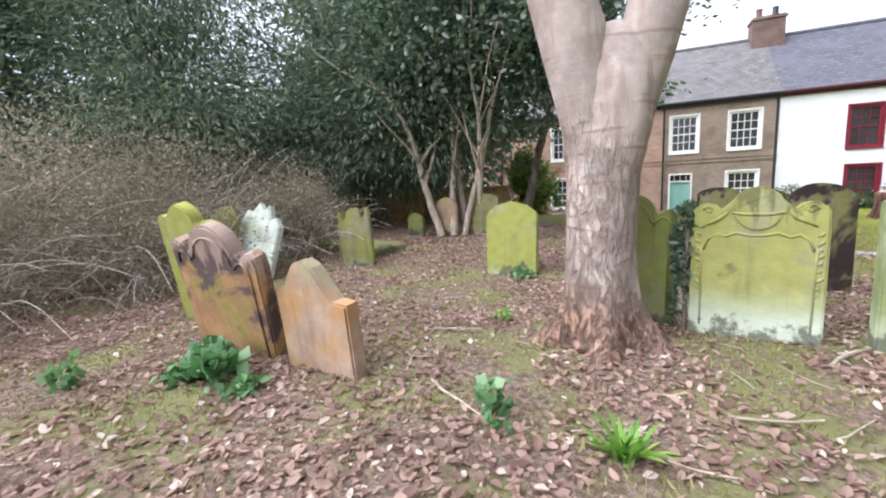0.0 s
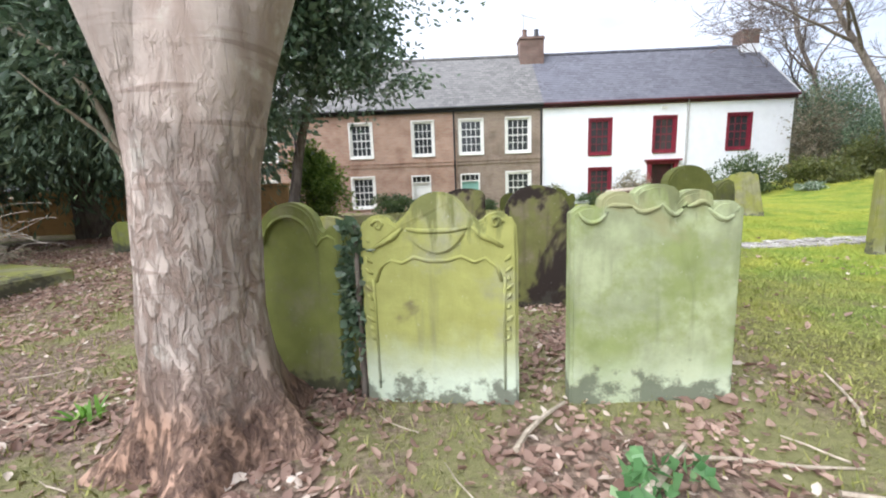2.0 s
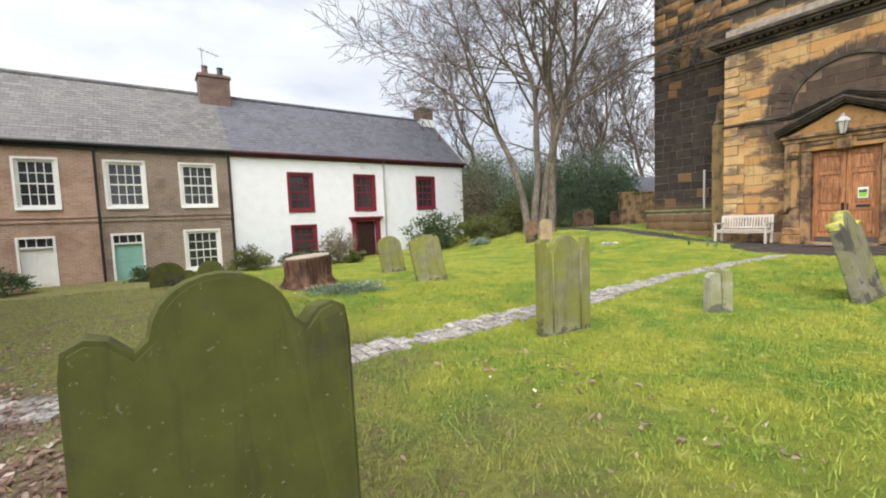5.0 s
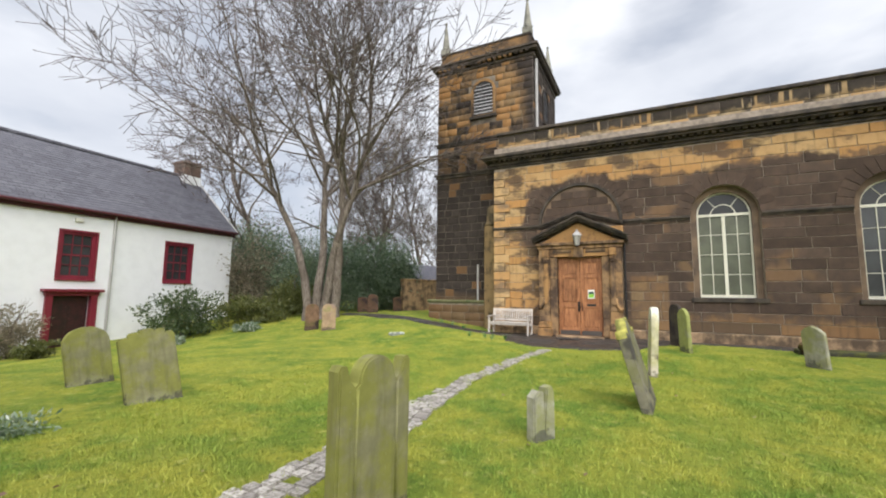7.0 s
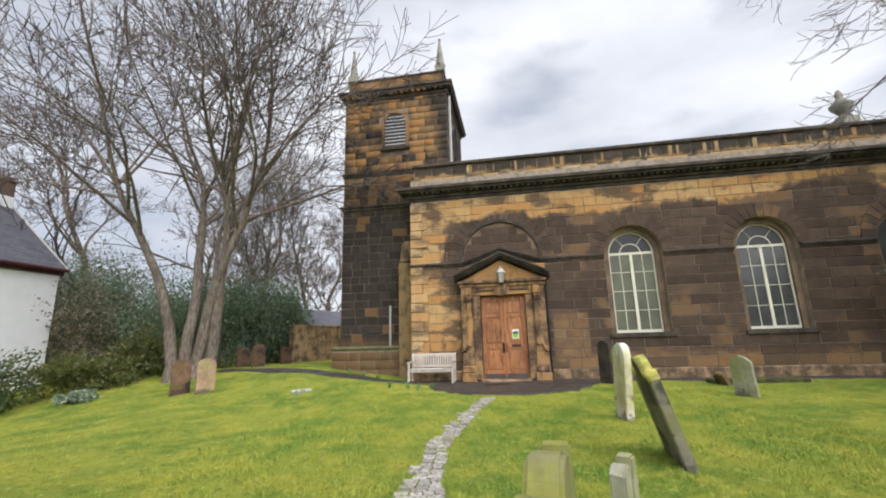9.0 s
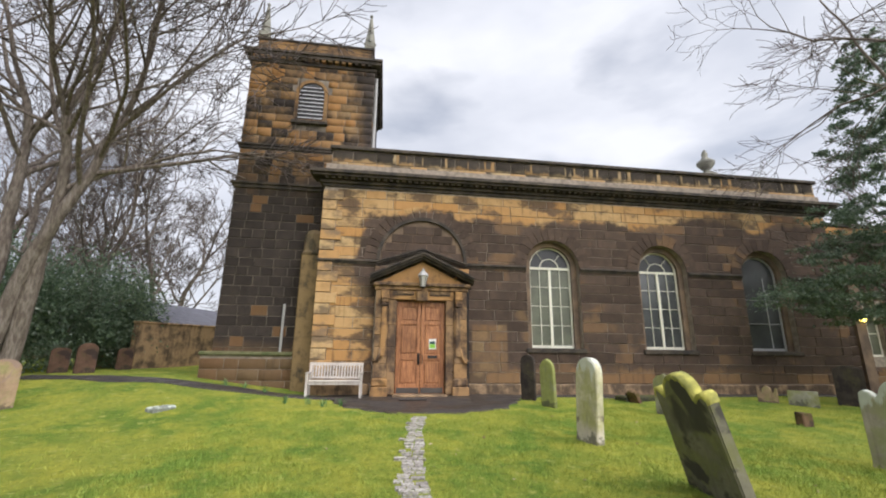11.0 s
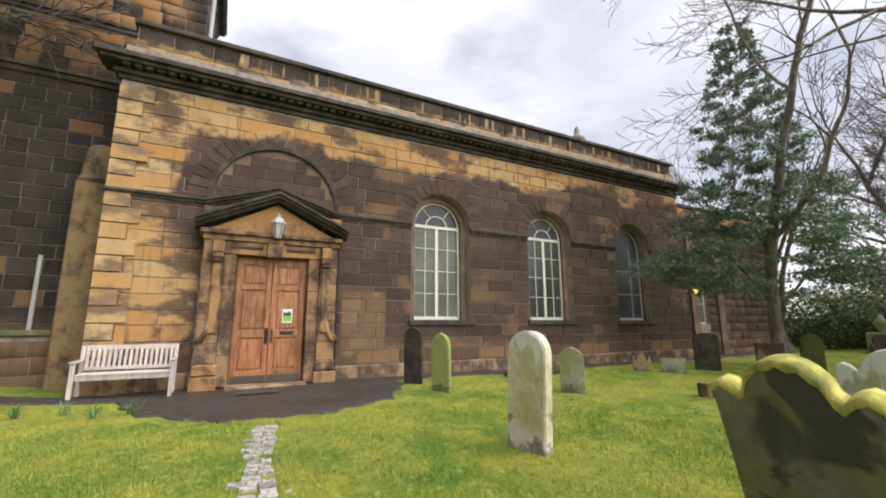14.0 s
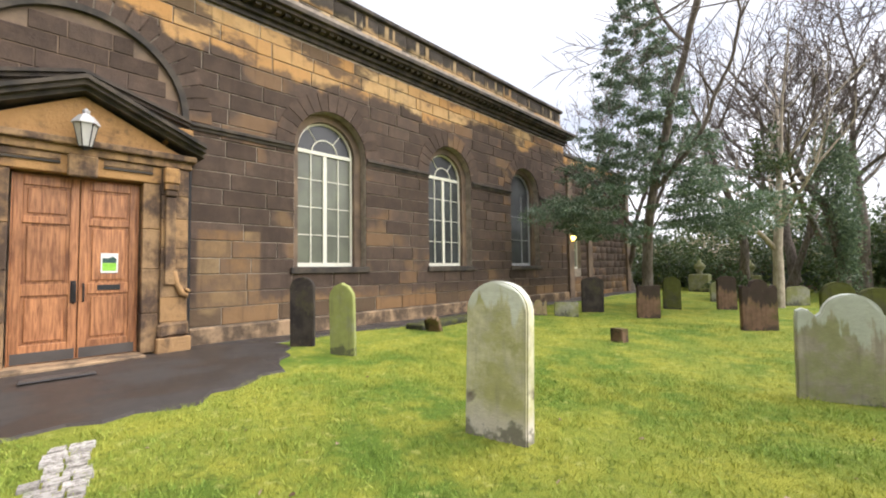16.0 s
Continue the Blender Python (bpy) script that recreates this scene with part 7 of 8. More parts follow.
# brambles
def bramble(x, y, seed, size, label):
    t = thing("bramble_bush", pose(x, y, gz(x, y)), label, "bush", "bramble thicket")
    rng = np.random.default_rng(seed)
    segs = []
    for _ in range(90):
        a = rng.uniform(0, 2 * math.pi)
        p = np.array((rng.normal(0, 0.4 * size), rng.normal(0, 0.4 * size), 0.0))
        d = np.array((math.cos(a) * 0.5, math.sin(a) * 0.5, 1.0))
        for k in range(9):
            d = d + rng.normal(0, 0.12, 3) - np.array((0, 0, 0.17))
            d /= np.linalg.norm(d)
            q = p + d * 0.14 * size
            segs.append((p, q, 0.0045, 0.004))
            p = q
    tagged(hang("cane_tangle", segments_mesh("cane_tangle", segs, 4), CANE, t), kind="stuff")
    leaf_cloud("leaves", t, BRAMBLE, [((0, 0, 0.7 * size), (0.95 * size, 0.95 * size, 0.6 * size), int(6000 * size)), ((0, 0, 0.3), (1.1 * size, 1.1 * size, 0.35), 2600)], 0.05, seed)


for bx, by, sz, sd in ((-5.4, 3.6, 1.3, 1), (-6.3, 2.4, 1.7, 2), (-6.6, 4.6, 1.7, 3), (-5.0, 5.6, 1.1, 4), (-7.6, 3.4, 2.0, 5), (-5.9, 1.2, 1.4, 6), (-6.2, 6.4, 1.4, 8)):
    bramble(bx, by, sd, sz, "tangled brown and grey-green bramble bush")

# shrubs by the houses and the tower
SHRUBS = ((15.1, 21.6, 1.35, 1.55, LAUREL, "rounded evergreen shrub before the white house"), (17.6, 20.6, 1.5, 1.1, OLIVE, "olive-green spreading shrub at the lawn edge"),
          (19.4, 20.0, 1.3, 1.5, OLIVE, "olive-green spreading shrub at the lawn edge"), (20.8, 20.9, 1.7, 3.0, YEW, "dark evergreen shrub behind the lawn"), (22.6, 19.9, 1.8, 3.8, HOLLY, "dark glossy shrub under the bare trees"),
          (24.6, 19.4, 1.8, 4.0, HOLLY, "dark glossy shrub under the bare trees"), (26.2, 18.9, 1.6, 3.8, YEW, "dark evergreen shrub beside the tower"), (21.3, 24.5, 2.4, 4.6, YEW, "tall dark evergreen behind the lawn"),
          (25.0, 24.0, 2.4, 4.8, HOLLY, "tall dark evergreen behind the lawn"), (19.9, 23.8, 1.6, 3.4, BRAMBLE, "russet winter shrub beside the white house"), (28.5, 22.5, 2.4, 4.4, YEW, "tall dark evergreen behind the tower wall"), (27.0, 18.7, 1.25, 3.6, HOLLY, "dark glossy shrub by the boundary wall"), (23.0, 28.0, 3.0, 5.2, BRAMBLE, "russet winter thicket behind the lawn"), (3.1, 22.6, 0.7, 0.5, LAUREL, "low shrub under the house wall"),
          (6.6, 22.7, 0.8, 0.9, OLIVE, "straggling shrub against the white wall"), (-1.4, 22.2, 1.0, 0.8, LAUREL, "low shrub under the house wall"), (8.8, 22.4, 1.05, 0.55, LAUREL, "low dark hedge under the crimson window"), (10.3, 22.5, 0.85, 1.35, BRAMBLE, "rounded grey winter shrub beside the crimson door"), (10.5, 21.3, 0.5, 0.42, OLIVE, "low clipped round bush by the crimson door"),
          (13.5, 19.6, 0.35, 0.25, SNOWDROP, "pale low plants at the lawn edge"), (16.2, 19.2, 0.5, 0.3, SNOWDROP, "pale low plants at the lawn edge"))
for i, (sx, sy, r, hgt, mat, lab) in enumerate(SHRUBS):
    leafy_tree(sx, sy, lab, 100 + i, [((0, 0, 0), (0.05, 0, 1), 0.05, hgt * 0.7)] if hgt > 0.6 else [], [((0, 0, hgt * 0.52), (r * 0.95, r * 0.9, hgt * 0.55), int(900 + 2300 * r * hgt ** 0.5)), ((r * 0.3, -r * 0.2, hgt * 0.35), (r * 0.8, r * 0.7, hgt * 0.4), int(900 * r))], mat, 0.09 if r < 1 else 0.12, "shrub", name="shrub", group="shrubs")

# holly and evergreens south of the church
def layered_blobs(seed):
    """Tiers of clumps, narrowing upwards, with gaps between them."""
    rng = random.Random(seed)
    out = []
    for k in range(17):
        z = 2.5 + k * 0.5
        r = 2.5 * (1 - (z - 2.5) / 9.2) + 0.22
        n = 7 if z < 6 else 5
        turn = rng.uniform(0, 6.28)
        for q in range(n):
            a = turn + 6.28 * q / n + rng.uniform(-0.3, 0.3)
            reach = r * rng.uniform(0.45, 0.85)
            out.append(((reach * math.cos(a), reach * math.sin(a), z + rng.uniform(-0.25, 0.2)), (r * 0.36, r * 0.36, 0.24), int(120 + 190 * r)))
    return out


leafy_tree(15.5, -6.1, "tall dark holly tree beside the chancel", 51, [((0, 0, 0), (-0.02, 0, 1), 0.17, 9.2), ((0, 0, 2.0), (0.5, 0.3, 1), 0.07, 2.5), ((0, 0, 2.4), (-0.6, 0.1, 1), 0.07, 2.5)],
           layered_blobs(5) + [((1.9, 1.0, 3.1), (1.5, 1.4, 0.5), 2600), ((-2.0, -0.8, 2.8), (1.6, 1.4, 0.6), 2400)], HOLLY, 0.098, n_twigs=2)
leafy_tree(12.6, -9.6, "ivy-clad tree with a bare pale foot", 52, [((0, 0, 0), (0.02, 0, 1), 0.17, 5.0)], [((0.3, 0, 3.4), (1.2, 1.2, 0.6), 1500), ((0, 0, 4.8), (0.6, 0.6, 1.2), 1300)], LAUREL, 0.11, bark=PALE_BARK, n_twigs=3)
leafy_tree(11.0, -13.0, "tree trunk wrapped in dark ivy", 53, [((0, 0, 0), (0.03, 0, 1), 0.22, 6.0)], [((0, 0, 2.4), (0.6, 0.6, 2.4), 5000), ((0.1, 0, 5.0), (0.9, 0.9, 1.4), 2600)], YEW, 0.12, n_twigs=3)
for i, (sx, sy, r, hgt) in enumerate(((18.5, -19.5, 2.6, 3.0), (15.0, -21.5, 2.8, 4.2), (11.5, -20.0, 2.8, 4.6), (8.0, -17.0, 2.8, 4.2), (22.5, -18.5, 2.4, 4.6), (5.0, -14.0, 2.8, 4.2), (10.0, -16.5, 1.8, 3.0), (14.2, -12.6, 0.7, 0.9))):
    leafy_tree(sx, sy, "dark evergreen shrub along the far boundary", 140 + i, [((0, 0, 0), (0, 0, 1), 0.08, hgt * 0.7)], [((0, 0, hgt * 0.5), (r, r * 0.8, hgt * 0.55), int(2600 * r))], LAUREL, 0.18, "shrub", name="shrub", group="boundary shrubs")

# ---- boundaries ----
def low_wall(name, p, q, z1, thick, material, label):
    p, q = Vector(p), Vector(q)
    n = (q - p).length
    bm = a_box(0, n, -thick / 2, thick / 2, -0.8, z1)
    box(bm, -0.03, n + 0.03, -thick / 2 - 0.04, thick / 2 + 0.04, z1 + 0.002, z1 + 0.09, 0.02)
    ob = part(name, bm, material, None, label)
    ob.matrix_world = Matrix.Translation((p.x, p.y, gz(p.x, p.y))) @ Matrix.Rotation(math.atan2(q.y - p.y, q.x - p.x), 4, "Z")
    tagged(ob, category="wall", kind="structure")


low_wall("wall_west", (-9.5, 11.6), (-3.2, 13.4), 0.95, 0.3, PLINTH_STONE, "low brown stone boundary wall under the yews")
low_wall("wall_east", (25.4, 17.6), (34.0, 12.5), 1.75, 0.35, PLINTH_STONE, "stone boundary wall beside the tower")
low_wall("wall_south", (3.0, -23.5), (30.0, -23.5), 1.6, 0.35, CHIMNEY_BRICK, "brick boundary wall beyond the shrubs")


def build_shed(x, y, w, d, h, yaw, label, wall, roof):
    s = thing("outbuilding", pose(x, y, gz(max(-60, min(60, x)), y), 0, 0, yaw), label, "outbuilding", "far outbuildings")
    part("wall", a_box(-w / 2, w / 2, -d / 2, d / 2, -0.8, h), wall, s)
    r = slab([(-d / 2 - 0.2, h), (d / 2 + 0.2, h), (0, h + d * 0.32)], -w / 2 - 0.15, w / 2 + 0.15)
    bmesh.ops.transform(r, matrix=Matrix.Rotation(radians(90), 4, "Z"), verts=r.verts)
    part("roof", r, roof, s)


build_shed(31.0, 18.6, 6.0, 3.4, 1.9, -15, "low stone outbuilding with a slate roof beside the tower", PLINTH_STONE, SLATE_BLUE)
build_shed(-9.8, 14.9, 6.0, 3.0, 1.2, 12, "low dark outbuilding with a slate roof beneath the yews", BRICK_BROWN, SLATE_BLUE)


def monument(x, y, label):
    m = thing("stone_monument", pose(x, y, gz(x, y)), label, "monument", "far monuments")
    part("base", a_box(-0.45, 0.45, -0.45, 0.45, 0, 0.9, 0.04), GREY_L, m)
    part("urn", lathe(bmesh.new(), [(0.2, 0.9), (0.1, 1.0), (0.26, 1.25), (0.28, 1.35), (0.12, 1.5), (0.04, 1.7)]), GREY_L, m, "", True)


monument(16.4, -17.5, "pale stone urn monument beyond the graves")
monument(14.4, -18.5, "pale stone urn monument beyond the graves")


def parked_car(x, y, yaw, paint, label):
    c = thing("parked_car", pose(x, y, gz(x, y), 0, 0, yaw), label, "car", "far parked cars")
    body = slab([(-2.0, 0.30), (2.0, 0.30), (2.05, 0.62), (1.9, 0.85), (1.0, 0.95), (0.5, 1.42), (-1.2, 1.45), (-1.9, 0.95), (-2.05, 0.7)], -0.85, 0.85, 0.06)
    part("body", body, paint, c)
    for s in (-1, 1):
        part("side_window", slab([(-1.5, 0.95), (0.85, 0.95), (0.42, 1.34), (-1.15, 1.37)], s * 0.84, s * 0.862), PANE, c)
        for wx in (-1.25, 1.3):
            w = lathe(bmesh.new(), [(0.18, -0.1), (0.32, -0.1), (0.32, 0.1), (0.18, 0.1)])
            bmesh.ops.transform(w, matrix=Matrix.Translation((wx, s * 0.78, 0.32)) @ Matrix.Rotation(radians(90), 4, "X"), verts=w.verts)
            part("wheel", w, BLACK_METAL, c)


parked_car(19.5, -21.5, 15, painted("silver_car_paint", (0.55, 0.57, 0.58), 0.3), "silver car parked beyond the churchyard")
parked_car(13.0, -21.8, 4, painted("dark_car_paint", (0.08, 0.10, 0.11), 0.3), "dark car parked beyond the churchyard")

# far belt of bare woods and hedges closing the view
def far_belt():
    rng = np.random.default_rng(90)
    pts = []
    for k in range(150):
        a = rng.uniform(0, 2 * math.pi)
        r = rng.uniform(46, 75)
        pts.append((10 + r * math.cos(a), 5 + r * math.sin(a), rng.uniform(3.0, 6.5)))
    blobs = [((x, y, h * 0.4), (5.0, 5.0, h * 0.55), 420) for x, y, h in pts]
    t = thing("far_woods", pose(0, 0, -0.5), "far belt of dark winter trees and hedges", "woods", kind="stuff")
    leaf_cloud("foliage", t, BRAMBLE, blobs, 0.9, 91)


far_belt()

# ---- small plants ----
def rosette(x, y, n, length, width, material, label, name, category, seed, upright=0.9):
    t = thing(name, pose(x, y, gz(x, y)), label, category)
    rng = np.random.default_rng(seed)
    v, f = [], []
    for k in range(n):
        a, l = rng.uniform(0, 2 * math.pi), length * rng.uniform(0.7, 1.2)
        out, base = np.array((math.cos(a), math.sin(a), 0)), rng.normal(0, 0.03, 3) * (1, 1, 0)
        s = np.array((-math.sin(a), math.cos(a), 0)) * width / 2
        lean = rng.uniform(0.25, 1.0)
        b = len(v)
        for tt, wd in ((0, 0.7), (0.35, 1.0), (0.7, 0.8), (1.0, 0.08)):
            c = base + out * l * lean * tt + np.array((0, 0, upright * l * (tt - 0.55 * lean * tt * tt)))
            v += [c - s * wd, c + s * wd]
        f += [(b + i, b + i + 1, b + i + 3, b + i + 2) for i in (0, 2, 4)]
    tagged(hang("foliage", raw("foliage", v, f), material, t), kind="stuff")


rosette(0.46, 1.86, 46, 0.20, 0.022, BRIGHT, "bright green tuft of spring bulb leaves in leaf litter", "bulb_tuft", "plant", 1)
rosette(-0.58, 3.52, 26, 0.14, 0.02, BRIGHT, "small green tuft of bulb leaves", "bulb_tuft", "plant", 2)
rosette(0.02, 3.35, 22, 0.16, 0.05, LAUREL, "leafy weeds at the foot of the big tree", "weed_clump", "plant", 3)
for i, (px, py) in enumerate(((17.6, 9.7), (17.5, 10.2), (17.3, 8.9), (18.9, 11.0), (19.2, 11.6), (19.3, 12.1), (17.2, 9.3))):
    rosette(px, py, 18, 0.22, 0.016, BROAD, "small clump of daffodil leaves by the asphalt", "daffodil_clump", "plant", 20 + i, 1.2)


def broadleaf(x, y, r, n, label, seed, size=0.09):
    t = thing("broadleaf_clump", pose(x, y, gz(x, y)), label, "plant")
    leaf_cloud("leaves", t, BROAD, [((0, 0, 0.09), (r, r, 0.11), n)], size, seed, aspect=0.85)


broadleaf(-2.0, 1.72, 0.30, 420, "lush clump of broad green leaves before the leaning stones", 1)
broadleaf(-0.12, 1.93, 0.14, 60, "small clump of green weeds in the litter", 2, 0.07)
broadleaf(2.05, 2.95, 0.12, 40, "small clump of green weeds in the litter", 3, 0.07)
broadleaf(1.85, 2.75, 0.10, 30, "small clump of green weeds in the litter", 4, 0.07)
broadleaf(-0.75, 5.0, 0.16, 60, "green weeds at the foot of the yellow headstone", 5, 0.07)
broadleaf(-2.9, 1.3, 0.2, 60, "green weeds among leaf litter", 6, 0.07)


def flower_patch(x, y, rx, ry, n, label, seed):
    t = thing("snowdrop_patch", pose(x, y, gz(x, y), 0, 0, -18), label, "flowers")
    leaf_cloud("foliage", t, SNOWDROP, [((0, 0, 0.07), (rx, ry, 0.10), n)], 0.075, seed, aspect=0.35)


flower_patch(6.0, 10.9, 0.85, 0.28, 1900, "pale drift of snowdrops beside the stump", 1)


def ivy(x, y, h, label, seed):
    t = thing("ivy", pose(x, y, gz(x, y)), label, "ivy")
    leaf_cloud("leaves", t, HOLLY, [((0, 0, h * 0.5), (0.07, 0.06, h * 0.55), 700), ((0.02, 0, h * 0.95), (0.11, 0.07, 0.08), 160)], 0.045, seed, aspect=0.8)
    hang("stem", segments_mesh("stem", [(np.array((0, 0, -0.05)), np.array((0.01, 0, h)), 0.018, 0.012)], 6), GREY_BARK, t)


ivy(0.83, 3.66, 0.92, "strand of ivy climbing beside the ornate headstone", 1)


def sticks():
    rng = np.random.default_rng(5)
    spots = [(1.75, 2.75, 0.6, 35, 0.022), (1.55, 3.15, 0.45, 50, 0.014), (2.6, 2.85, 0.7, -25, 0.012), (1.9, 2.2, 0.5, 80, 0.012), (0.9, 2.3, 0.4, 15, 0.009), (-0.6, 2.2, 0.5, -40, 0.009), (2.2, 3.05, 0.6, -5, 0.010), (-1.0, 3.0, 0.4, 20, 0.008), (3.0, 3.2, 0.5, 60, 0.008)]
    for k in range(30):
        spots.append((rng.uniform(-3.5, 3.2), rng.uniform(1.0, 4.6), rng.uniform(0.15, 0.4), rng.uniform(0, 180), rng.uniform(0.003, 0.006)))
    for x, y, l, a, r in spots:
        p = np.array((0.0, 0.0, r))
        d = np.array((math.cos(radians(a)), math.sin(radians(a)), 0.02))
        pts = [p + d * l * t + np.array((-d[1], d[0], 0)) * 0.05 * l * math.sin(t * 4 + a) for t in (0, 0.3, 0.65, 1.0)]
        ob = part("fallen_stick", tube(bmesh.new(), [tuple(q) for q in pts], [r, r * 0.95, r * 0.8, r * 0.5], 6), PALE_BARK, None)
        ob.matrix_world = pose(x, y, gz(x, y) + 0.012)
        tagged(ob, "broken pale stick lying on leaf litter", "stick", "fallen sticks")


sticks()

# ---- grass and litter ----
def near_path(x, y):
    """Distance from the sett path's middle line."""
    return abs(y - path_y(x)) if -1.5 < x < 15.6 else 9.0


LINE = ((-0.4, 11.8), (0.1, 10.5), (0.55, 9.6), (1.15, 8.7), (1.8, 8.05), (2.6, 7.65), (3.5, 7.45), (5.0, 7.42), (6.5, 7.38), (8.2, 7.38), (10.0, 7.66), (11.5, 7.74), (13.0, 7.60), (14.5, 7.42), (15.6, 7.25))


def path_y(x):
    return float(np.interp(x, [p[0] for p in LINE], [p[1] for p in LINE]))


def litter_mask(x, y):
    n = noise.noise(Vector((x * 0.9, y * 0.9, 0))) * 1.3 + noise.noise(Vector((x * 2.3, y * 2.3, 4))) * 0.7
    edge = x + n + 4.5 * smooth(7.2, 11.0, y) + 1.0 * smooth(2.2, 0.0, y)
    return 1 - smooth(1.9, 3.6, edge)


def on_asphalt(x, y):
    if ((x - 19.3) / 3.3) ** 2 + ((y - 6.75) / 2.55) ** 2 < 1:
        return True
    if 8.6 < y < 17.5:
        k = (y - 8.6) / 0.36
        x0 = 18.35 + 0.24 * (k / 25) * k / 4
        return x0 < x < x0 + 0.78
    return 18.5 < x < 19.5 and y < 8.6


def build_grass():
    rng = np.random.default_rng(77)
    zones = [((3.0, 16.5), (2.0, 11.0), 1500), ((-5.0, 4.0), (0.8, 7.5), 900), ((10.0, 18.8), (-4.0, 4.0), 520), ((3.0, 18.8), (9.0, 19.0), 260), ((10.0, 19.5), (-12.0, -4.0), 130), ((-1.0, 6.0), (7.5, 16.0), 260)]
    pts = []
    for (x0, x1), (y0, y1), dens in zones:
        n = int((x1 - x0) * (y1 - y0) * dens)
        pts.append(np.stack([rng.uniform(x0, x1, n), rng.uniform(y0, y1, n)], 1))
    p = np.concatenate(pts)
    keep = []
    for i, (x, y) in enumerate(p):
        if x > 15.8 and on_asphalt(x, y):
            continue
        if y > 6.9 and x < 15.7 and abs(y - path_y(x)) < 0.19 - 0.07 * smooth(8.6, 11.0, x) and rng.random() > 0.08 + 0.25 * smooth(8.6, 11.0, x):
            continue
        if x < 4.5 and rng.random() < litter_mask(x, y) * (0.9 if noise.noise(Vector((x * 1.1, y * 1.1, 9))) > -0.05 else 0.15):
            continue
        keep.append((x, y, gz(x, y)))
    p = np.array(keep)
    n = len(p)
    a = rng.uniform(0, 2 * np.pi, n)
    tuft = np.array([noise.noise(Vector((x * 3.1, y * 3.1, 1.7))) + 0.6 * noise.noise(Vector((x * 8.0, y * 8.0, 5.2))) for x, y, _ in keep])
    h = rng.uniform(0.016, 0.050, n) * np.clip(1.0 + 1.1 * tuft, 0.35, 2.3)
    w = rng.uniform(0.0024, 0.0050, n)
    s = np.stack([np.cos(a), np.sin(a), np.zeros(n)], 1) * w[:, None]
    bend = rng.normal(0, 0.55, (n, 2)) * h[:, None]
    tip = p + np.concatenate([bend, h[:, None]], 1)
    v = np.stack([p - s, p + s, tip], 1).reshape(-1, 3)
    ob = hang("lawn_grass", raw("lawn_grass", v, np.arange(n * 3).reshape(n, 3)), BLADES, None)
    tagged(ob, "short mossy bright green lawn grass", "grass", kind="stuff")


build_grass()


def leaf_mesh(name, curl):
    """A dry, curled leaf."""
    v = [(-0.5, 0, 0), (-0.15, 0.30, curl), (0.2, 0.26, curl * 0.7), (0.5, 0, 0.05), (0.2, -0.24, curl * 0.8), (-0.18, -0.28, curl * 1.1), (0, 0, -0.02)]
    f = [(0, 6, 1), (1, 6, 2), (2, 6, 3), (3, 6, 4), (4, 6, 5), (5, 6, 0)]
    return raw(name, v, f)


def build_litter():
    rng = np.random.default_rng(78)
    base = [leaf_mesh("leaf", c) for c in (0.10, 0.22, -0.12)]
    for me in base:
        me.materials.append(DEAD_LEAF)
    spots = []
    while len(spots) < 58000:
        x, y = rng.uniform(-6.5, 6.0), rng.uniform(0.3, 10.5)
        if rng.random() < litter_mask(x, y) * (0.16 + 1.0 * smooth(-0.22, 0.02, noise.noise(Vector((x * 1.1, y * 1.1, 9))))) + 0.008 + 0.05 * smooth(0.0, 0.35, noise.noise(Vector((x * 0.8, y * 0.8, 2)))):
            spots.append((x, y))
    for _ in range(90):
        spots.append((rng.uniform(4, 16), rng.uniform(2.5, 10)))
    ob = thing("leaf_litter", Matrix.Identity(4), "thick scatter of curled brown fallen leaves", "leaf litter", kind="stuff")
    near = sorted(range(len(spots)), key=lambda i: (spots[i][0] - 0.3) ** 2 + (spots[i][1] - 1.9) ** 2)
    first = set(near[:300])
    vs, fs, off = [], [], 0
    data = [(np.array([v.co[:] for v in me.vertices]), np.array([q.vertices[:] for q in me.polygons])) for me in base]
    for i, (x, y) in enumerate(spots):
        size = 0.022 + 0.056 * rng.random() ** 1.7
        m = Matrix.Translation((x, y, gz(x, y) + 0.006 + rng.uniform(0, 0.018))) @ Euler((rng.normal(0, 0.35), rng.normal(0, 0.35), rng.uniform(0, 6.28))).to_matrix().to_4x4() @ Matrix.Diagonal((size, size * rng.uniform(0.7, 1.1), size, 1))
        k = i % 3
        if i in first:
            lf = hang("leaf", base[k], None, ob)
            lf.matrix_basis = m
            continue
        mm = np.array(m)
        vs.append(data[k][0] @ mm[:3, :3].T + mm[:3, 3])
        fs.append(data[k][1] + off)
        off += 7
    far = hang("leaves_beyond", raw("leaves_beyond", np.concatenate(vs), np.concatenate(fs)), DEAD_LEAF, ob)
    tagged(far, kind="stuff")


build_litter()


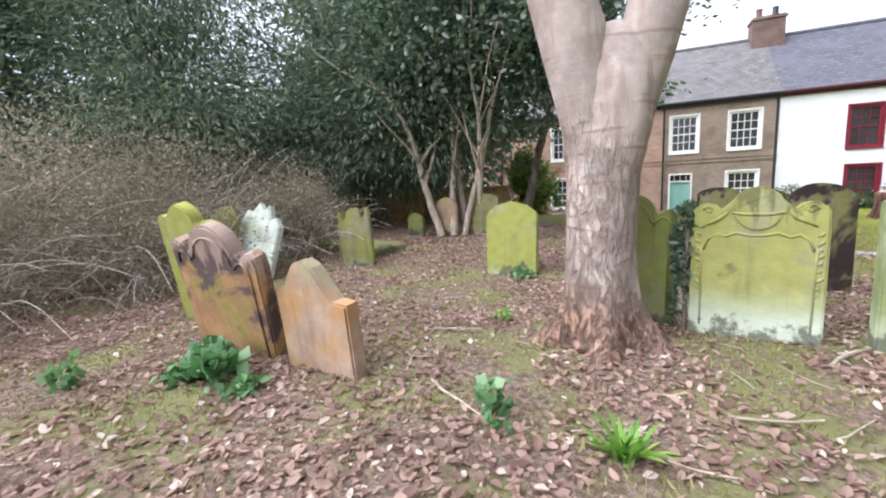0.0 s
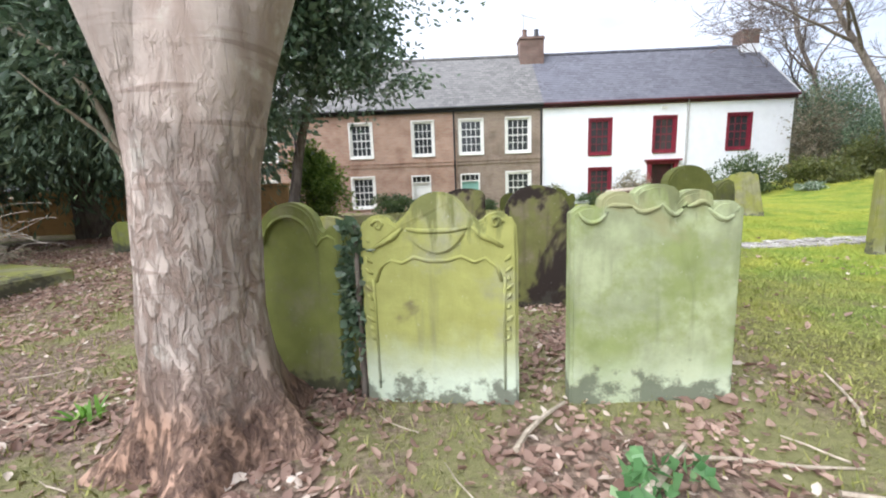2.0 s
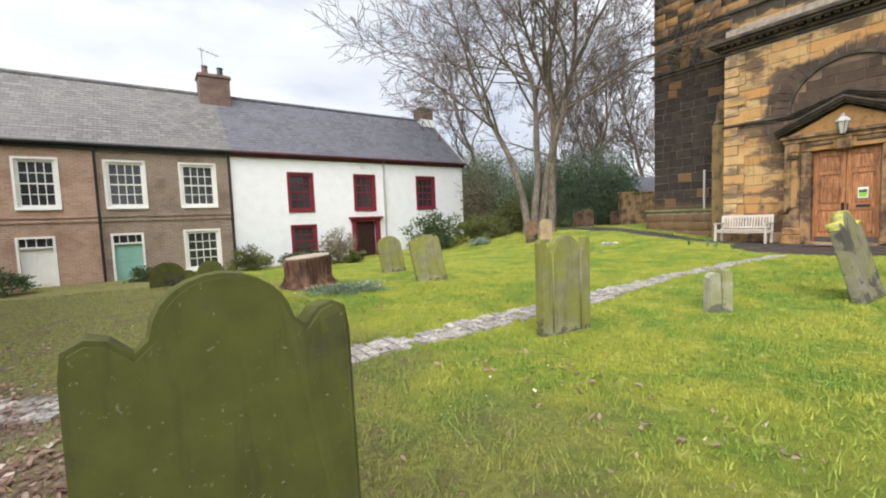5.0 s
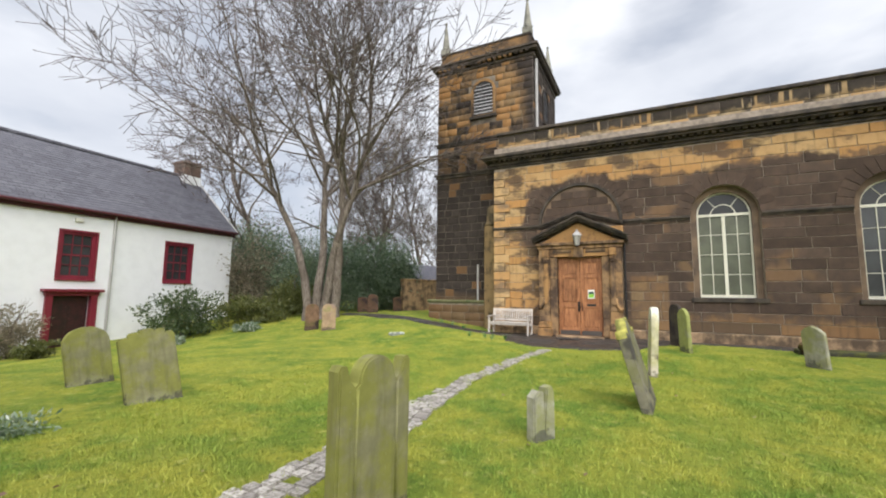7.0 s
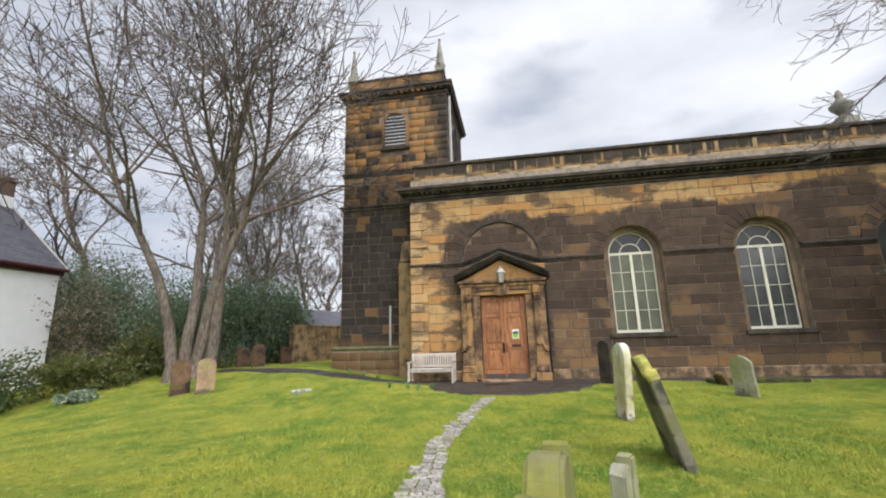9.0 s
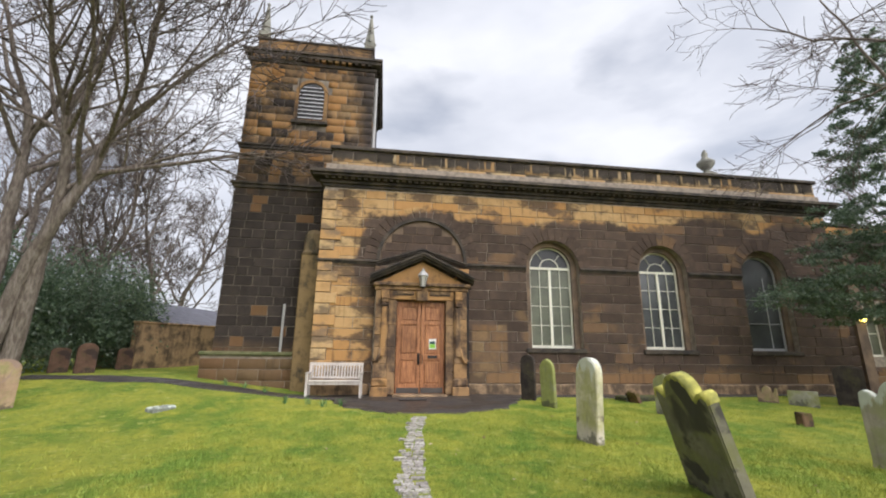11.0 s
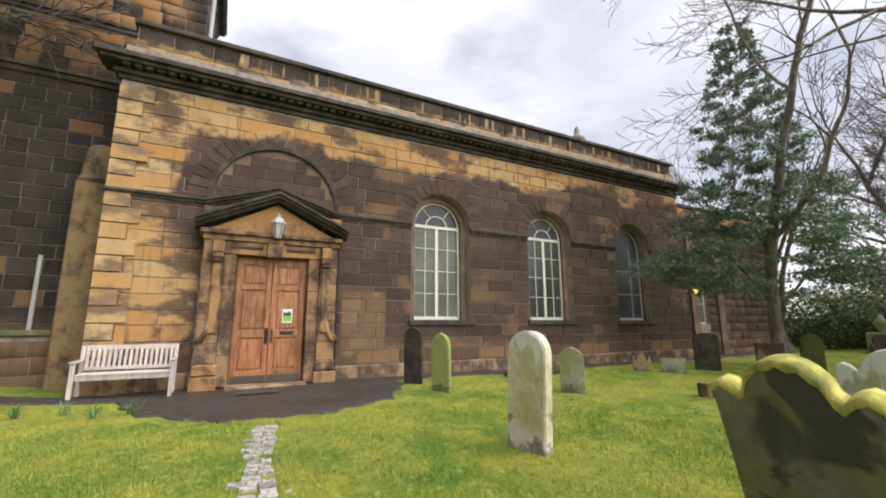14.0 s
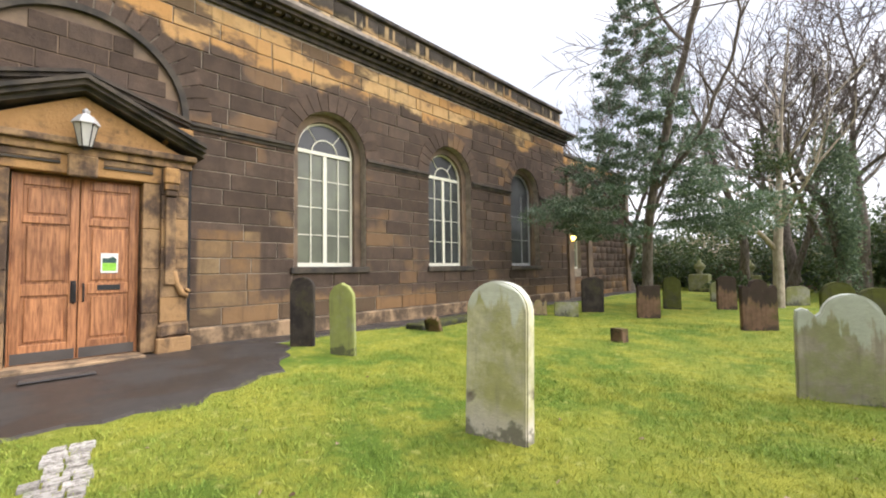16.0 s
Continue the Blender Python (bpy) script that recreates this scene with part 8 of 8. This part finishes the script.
# ---- sett path ----
def build_setts():
    path = thing("sett_path", Matrix.Identity(4), "narrow path of worn pale stone setts across the lawn", "path", kind="structure")
    rng = random.Random(3)
    unit = rough_block("sett")
    unit.materials.append(SETT)
    # arc-length samples of the line
    pts = [Vector(p) for p in LINE]
    samples, step = [], 0.115
    carry = 0.0
    for a, b in zip(pts, pts[1:]):
        d = (b - a).length
        t = carry
        while t < d:
            samples.append((a + (b - a) * (t / d), (b - a).normalized()))
            t += step
        carry = t - d
    setts = []
    for c, d in samples:
        side = Vector((-d.y, d.x))
        far = smooth(8.6, 11.0, c.x)
        edge = 0.20 - 0.06 * far
        u = -edge + rng.uniform(-0.03, 0.03)
        while u < edge - 0.03:
            w = rng.uniform(0.10, 0.18)
            if rng.random() < 0.03 + 0.09 * far:
                u += w
                continue
            setts.append((c + side * (u + w / 2), math.atan2(d.y, d.x) + rng.gauss(0, 0.05), w - 0.012))
            u += w
    setts.sort(key=lambda s: (s[0].x - 9.5) ** 2 + (s[0].y - 7.5) ** 2)
    verts, faces, off = [], [], 0
    base = np.array([v.co[:] for v in unit.vertices])
    quads = np.array([q.vertices[:] for q in unit.polygons])
    for i, (c, a, w) in enumerate(setts):
        z = gz(c.x, c.y) + rng.uniform(0.004, 0.018)
        m = Matrix.Translation((c.x, c.y, z - 0.05)) @ Matrix.Rotation(a, 4, "Z") @ Matrix.Rotation(radians(-90) + rng.gauss(0, 0.03), 4, "X") @ Matrix.Diagonal((0.102, 0.06, w, 1))
        if i < 300:
            ob = hang("sett", unit, None, path)
            ob.matrix_basis = m
        else:
            mm = np.array(m)
            verts.append(base @ mm[:3, :3].T + mm[:3, 3])
            faces.append(quads + off)
            off += len(base)
    if verts:
        tagged(hang("setts_beyond", raw("setts_beyond", np.concatenate(verts), np.concatenate(faces)), SETT, path), kind="stuff")


build_setts()

# ---- ashlar of the church ----
PARAPET_UNIT = rough_block("parapet_block")
OPENINGS = [(u, WIN_HALF, SILL, SPRING) for u in WINDOWS] + [(0.0, 1.40, -1.0, SPRING)]
lay(course_blocks(LEFT + 0.42, RIGHT, 0.43, 6.39, random.Random(2), OPENINGS, 0.27, 0.33, 0.55, 1.25), "ashlar", NAVE_STONE, church, UNIT, 300, (1.5, 2.6))
lay(course_blocks(LEFT + 0.16, RIGHT - 0.1, 6.89, 7.71, random.Random(4), [], 0.40, 0.42), "parapet_ashlar", PARAPET_STONE, church, PARAPET_UNIT, 0, (0, 7), 0.05)


def build_quoins():
    unit = rough_block("quoin")
    unit.materials.append(QUOIN_STONE)
    z, k = 0.43, 0
    while z < 6.2:
        w = 0.62 if k % 2 else 0.42
        ob = hang("quoin", unit, None, church)
        ob.matrix_basis = Matrix.Translation((LEFT + w / 2 - 0.01, 0.0, z + 0.16)) @ Matrix.Diagonal((w, 0.055, 0.305, 1))
        z, k = z + 0.325, k + 1


build_quoins()


def build_tower_ashlar():
    unit = rough_block("tower_ashlar")
    unit.materials.append(TOWER_STONE)
    rng = random.Random(6)
    front = course_blocks(-6.20, -1.85, 0.2, 6.57, rng, [], 0.28, 0.33, 0.35, 0.6, 0.020) + course_blocks(-6.20, -1.85, 6.79, 8.01, rng, [], 0.28, 0.33, 0.35, 0.7, 0.019) + course_blocks(-6.20, -1.85, 8.21, 11.41, rng, [(-4.02, 0.57, 9.1, 10.3)], 0.28, 0.33, 0.35, 0.7, 0.019)
    lay(front, "tower_ashlar", TOWER_STONE, church, unit, 200, (-4.6, 4.0), 1.03)
    side = course_blocks(1.03, 5.35, 6.79, 8.01, rng, [], 0.28, 0.33, 0.35, 0.7, 0.019) + course_blocks(1.03, 5.35, 8.21, 11.41, rng, [(3.2, 0.57, 9.1, 10.3)], 0.28, 0.33, 0.35, 0.7, 0.019)
    lay(side, "tower_side_ashlar", TOWER_STONE, church, unit, 0, (3, 9), 0.0, Matrix.Translation((-1.85, 0, 0)) @ Matrix.Rotation(radians(90), 4, "Z"))
    left = course_blocks(-5.35, -1.03, 0.2, 6.57, rng, [], 0.28, 0.33, 0.35, 0.6, 0.020) + course_blocks(-5.35, -1.03, 6.79, 11.41, rng, [], 0.28, 0.33, 0.35, 0.7, 0.019)
    lay(left, "tower_rear_ashlar", TOWER_STONE, church, unit, 0, (3, 9), 0.0, Matrix.Translation((-6.20, 0, 0)) @ Matrix.Rotation(radians(-90), 4, "Z"))
    foot = course_blocks(-6.42, LEFT - 0.08, 0.1, 1.15, rng, [], 0.3, 0.36, 0.4, 0.8)
    lay(foot, "plinth_ashlar", TOWER_STONE, church, unit, 0, (-5, 0.5), 0.78)


build_tower_ashlar()
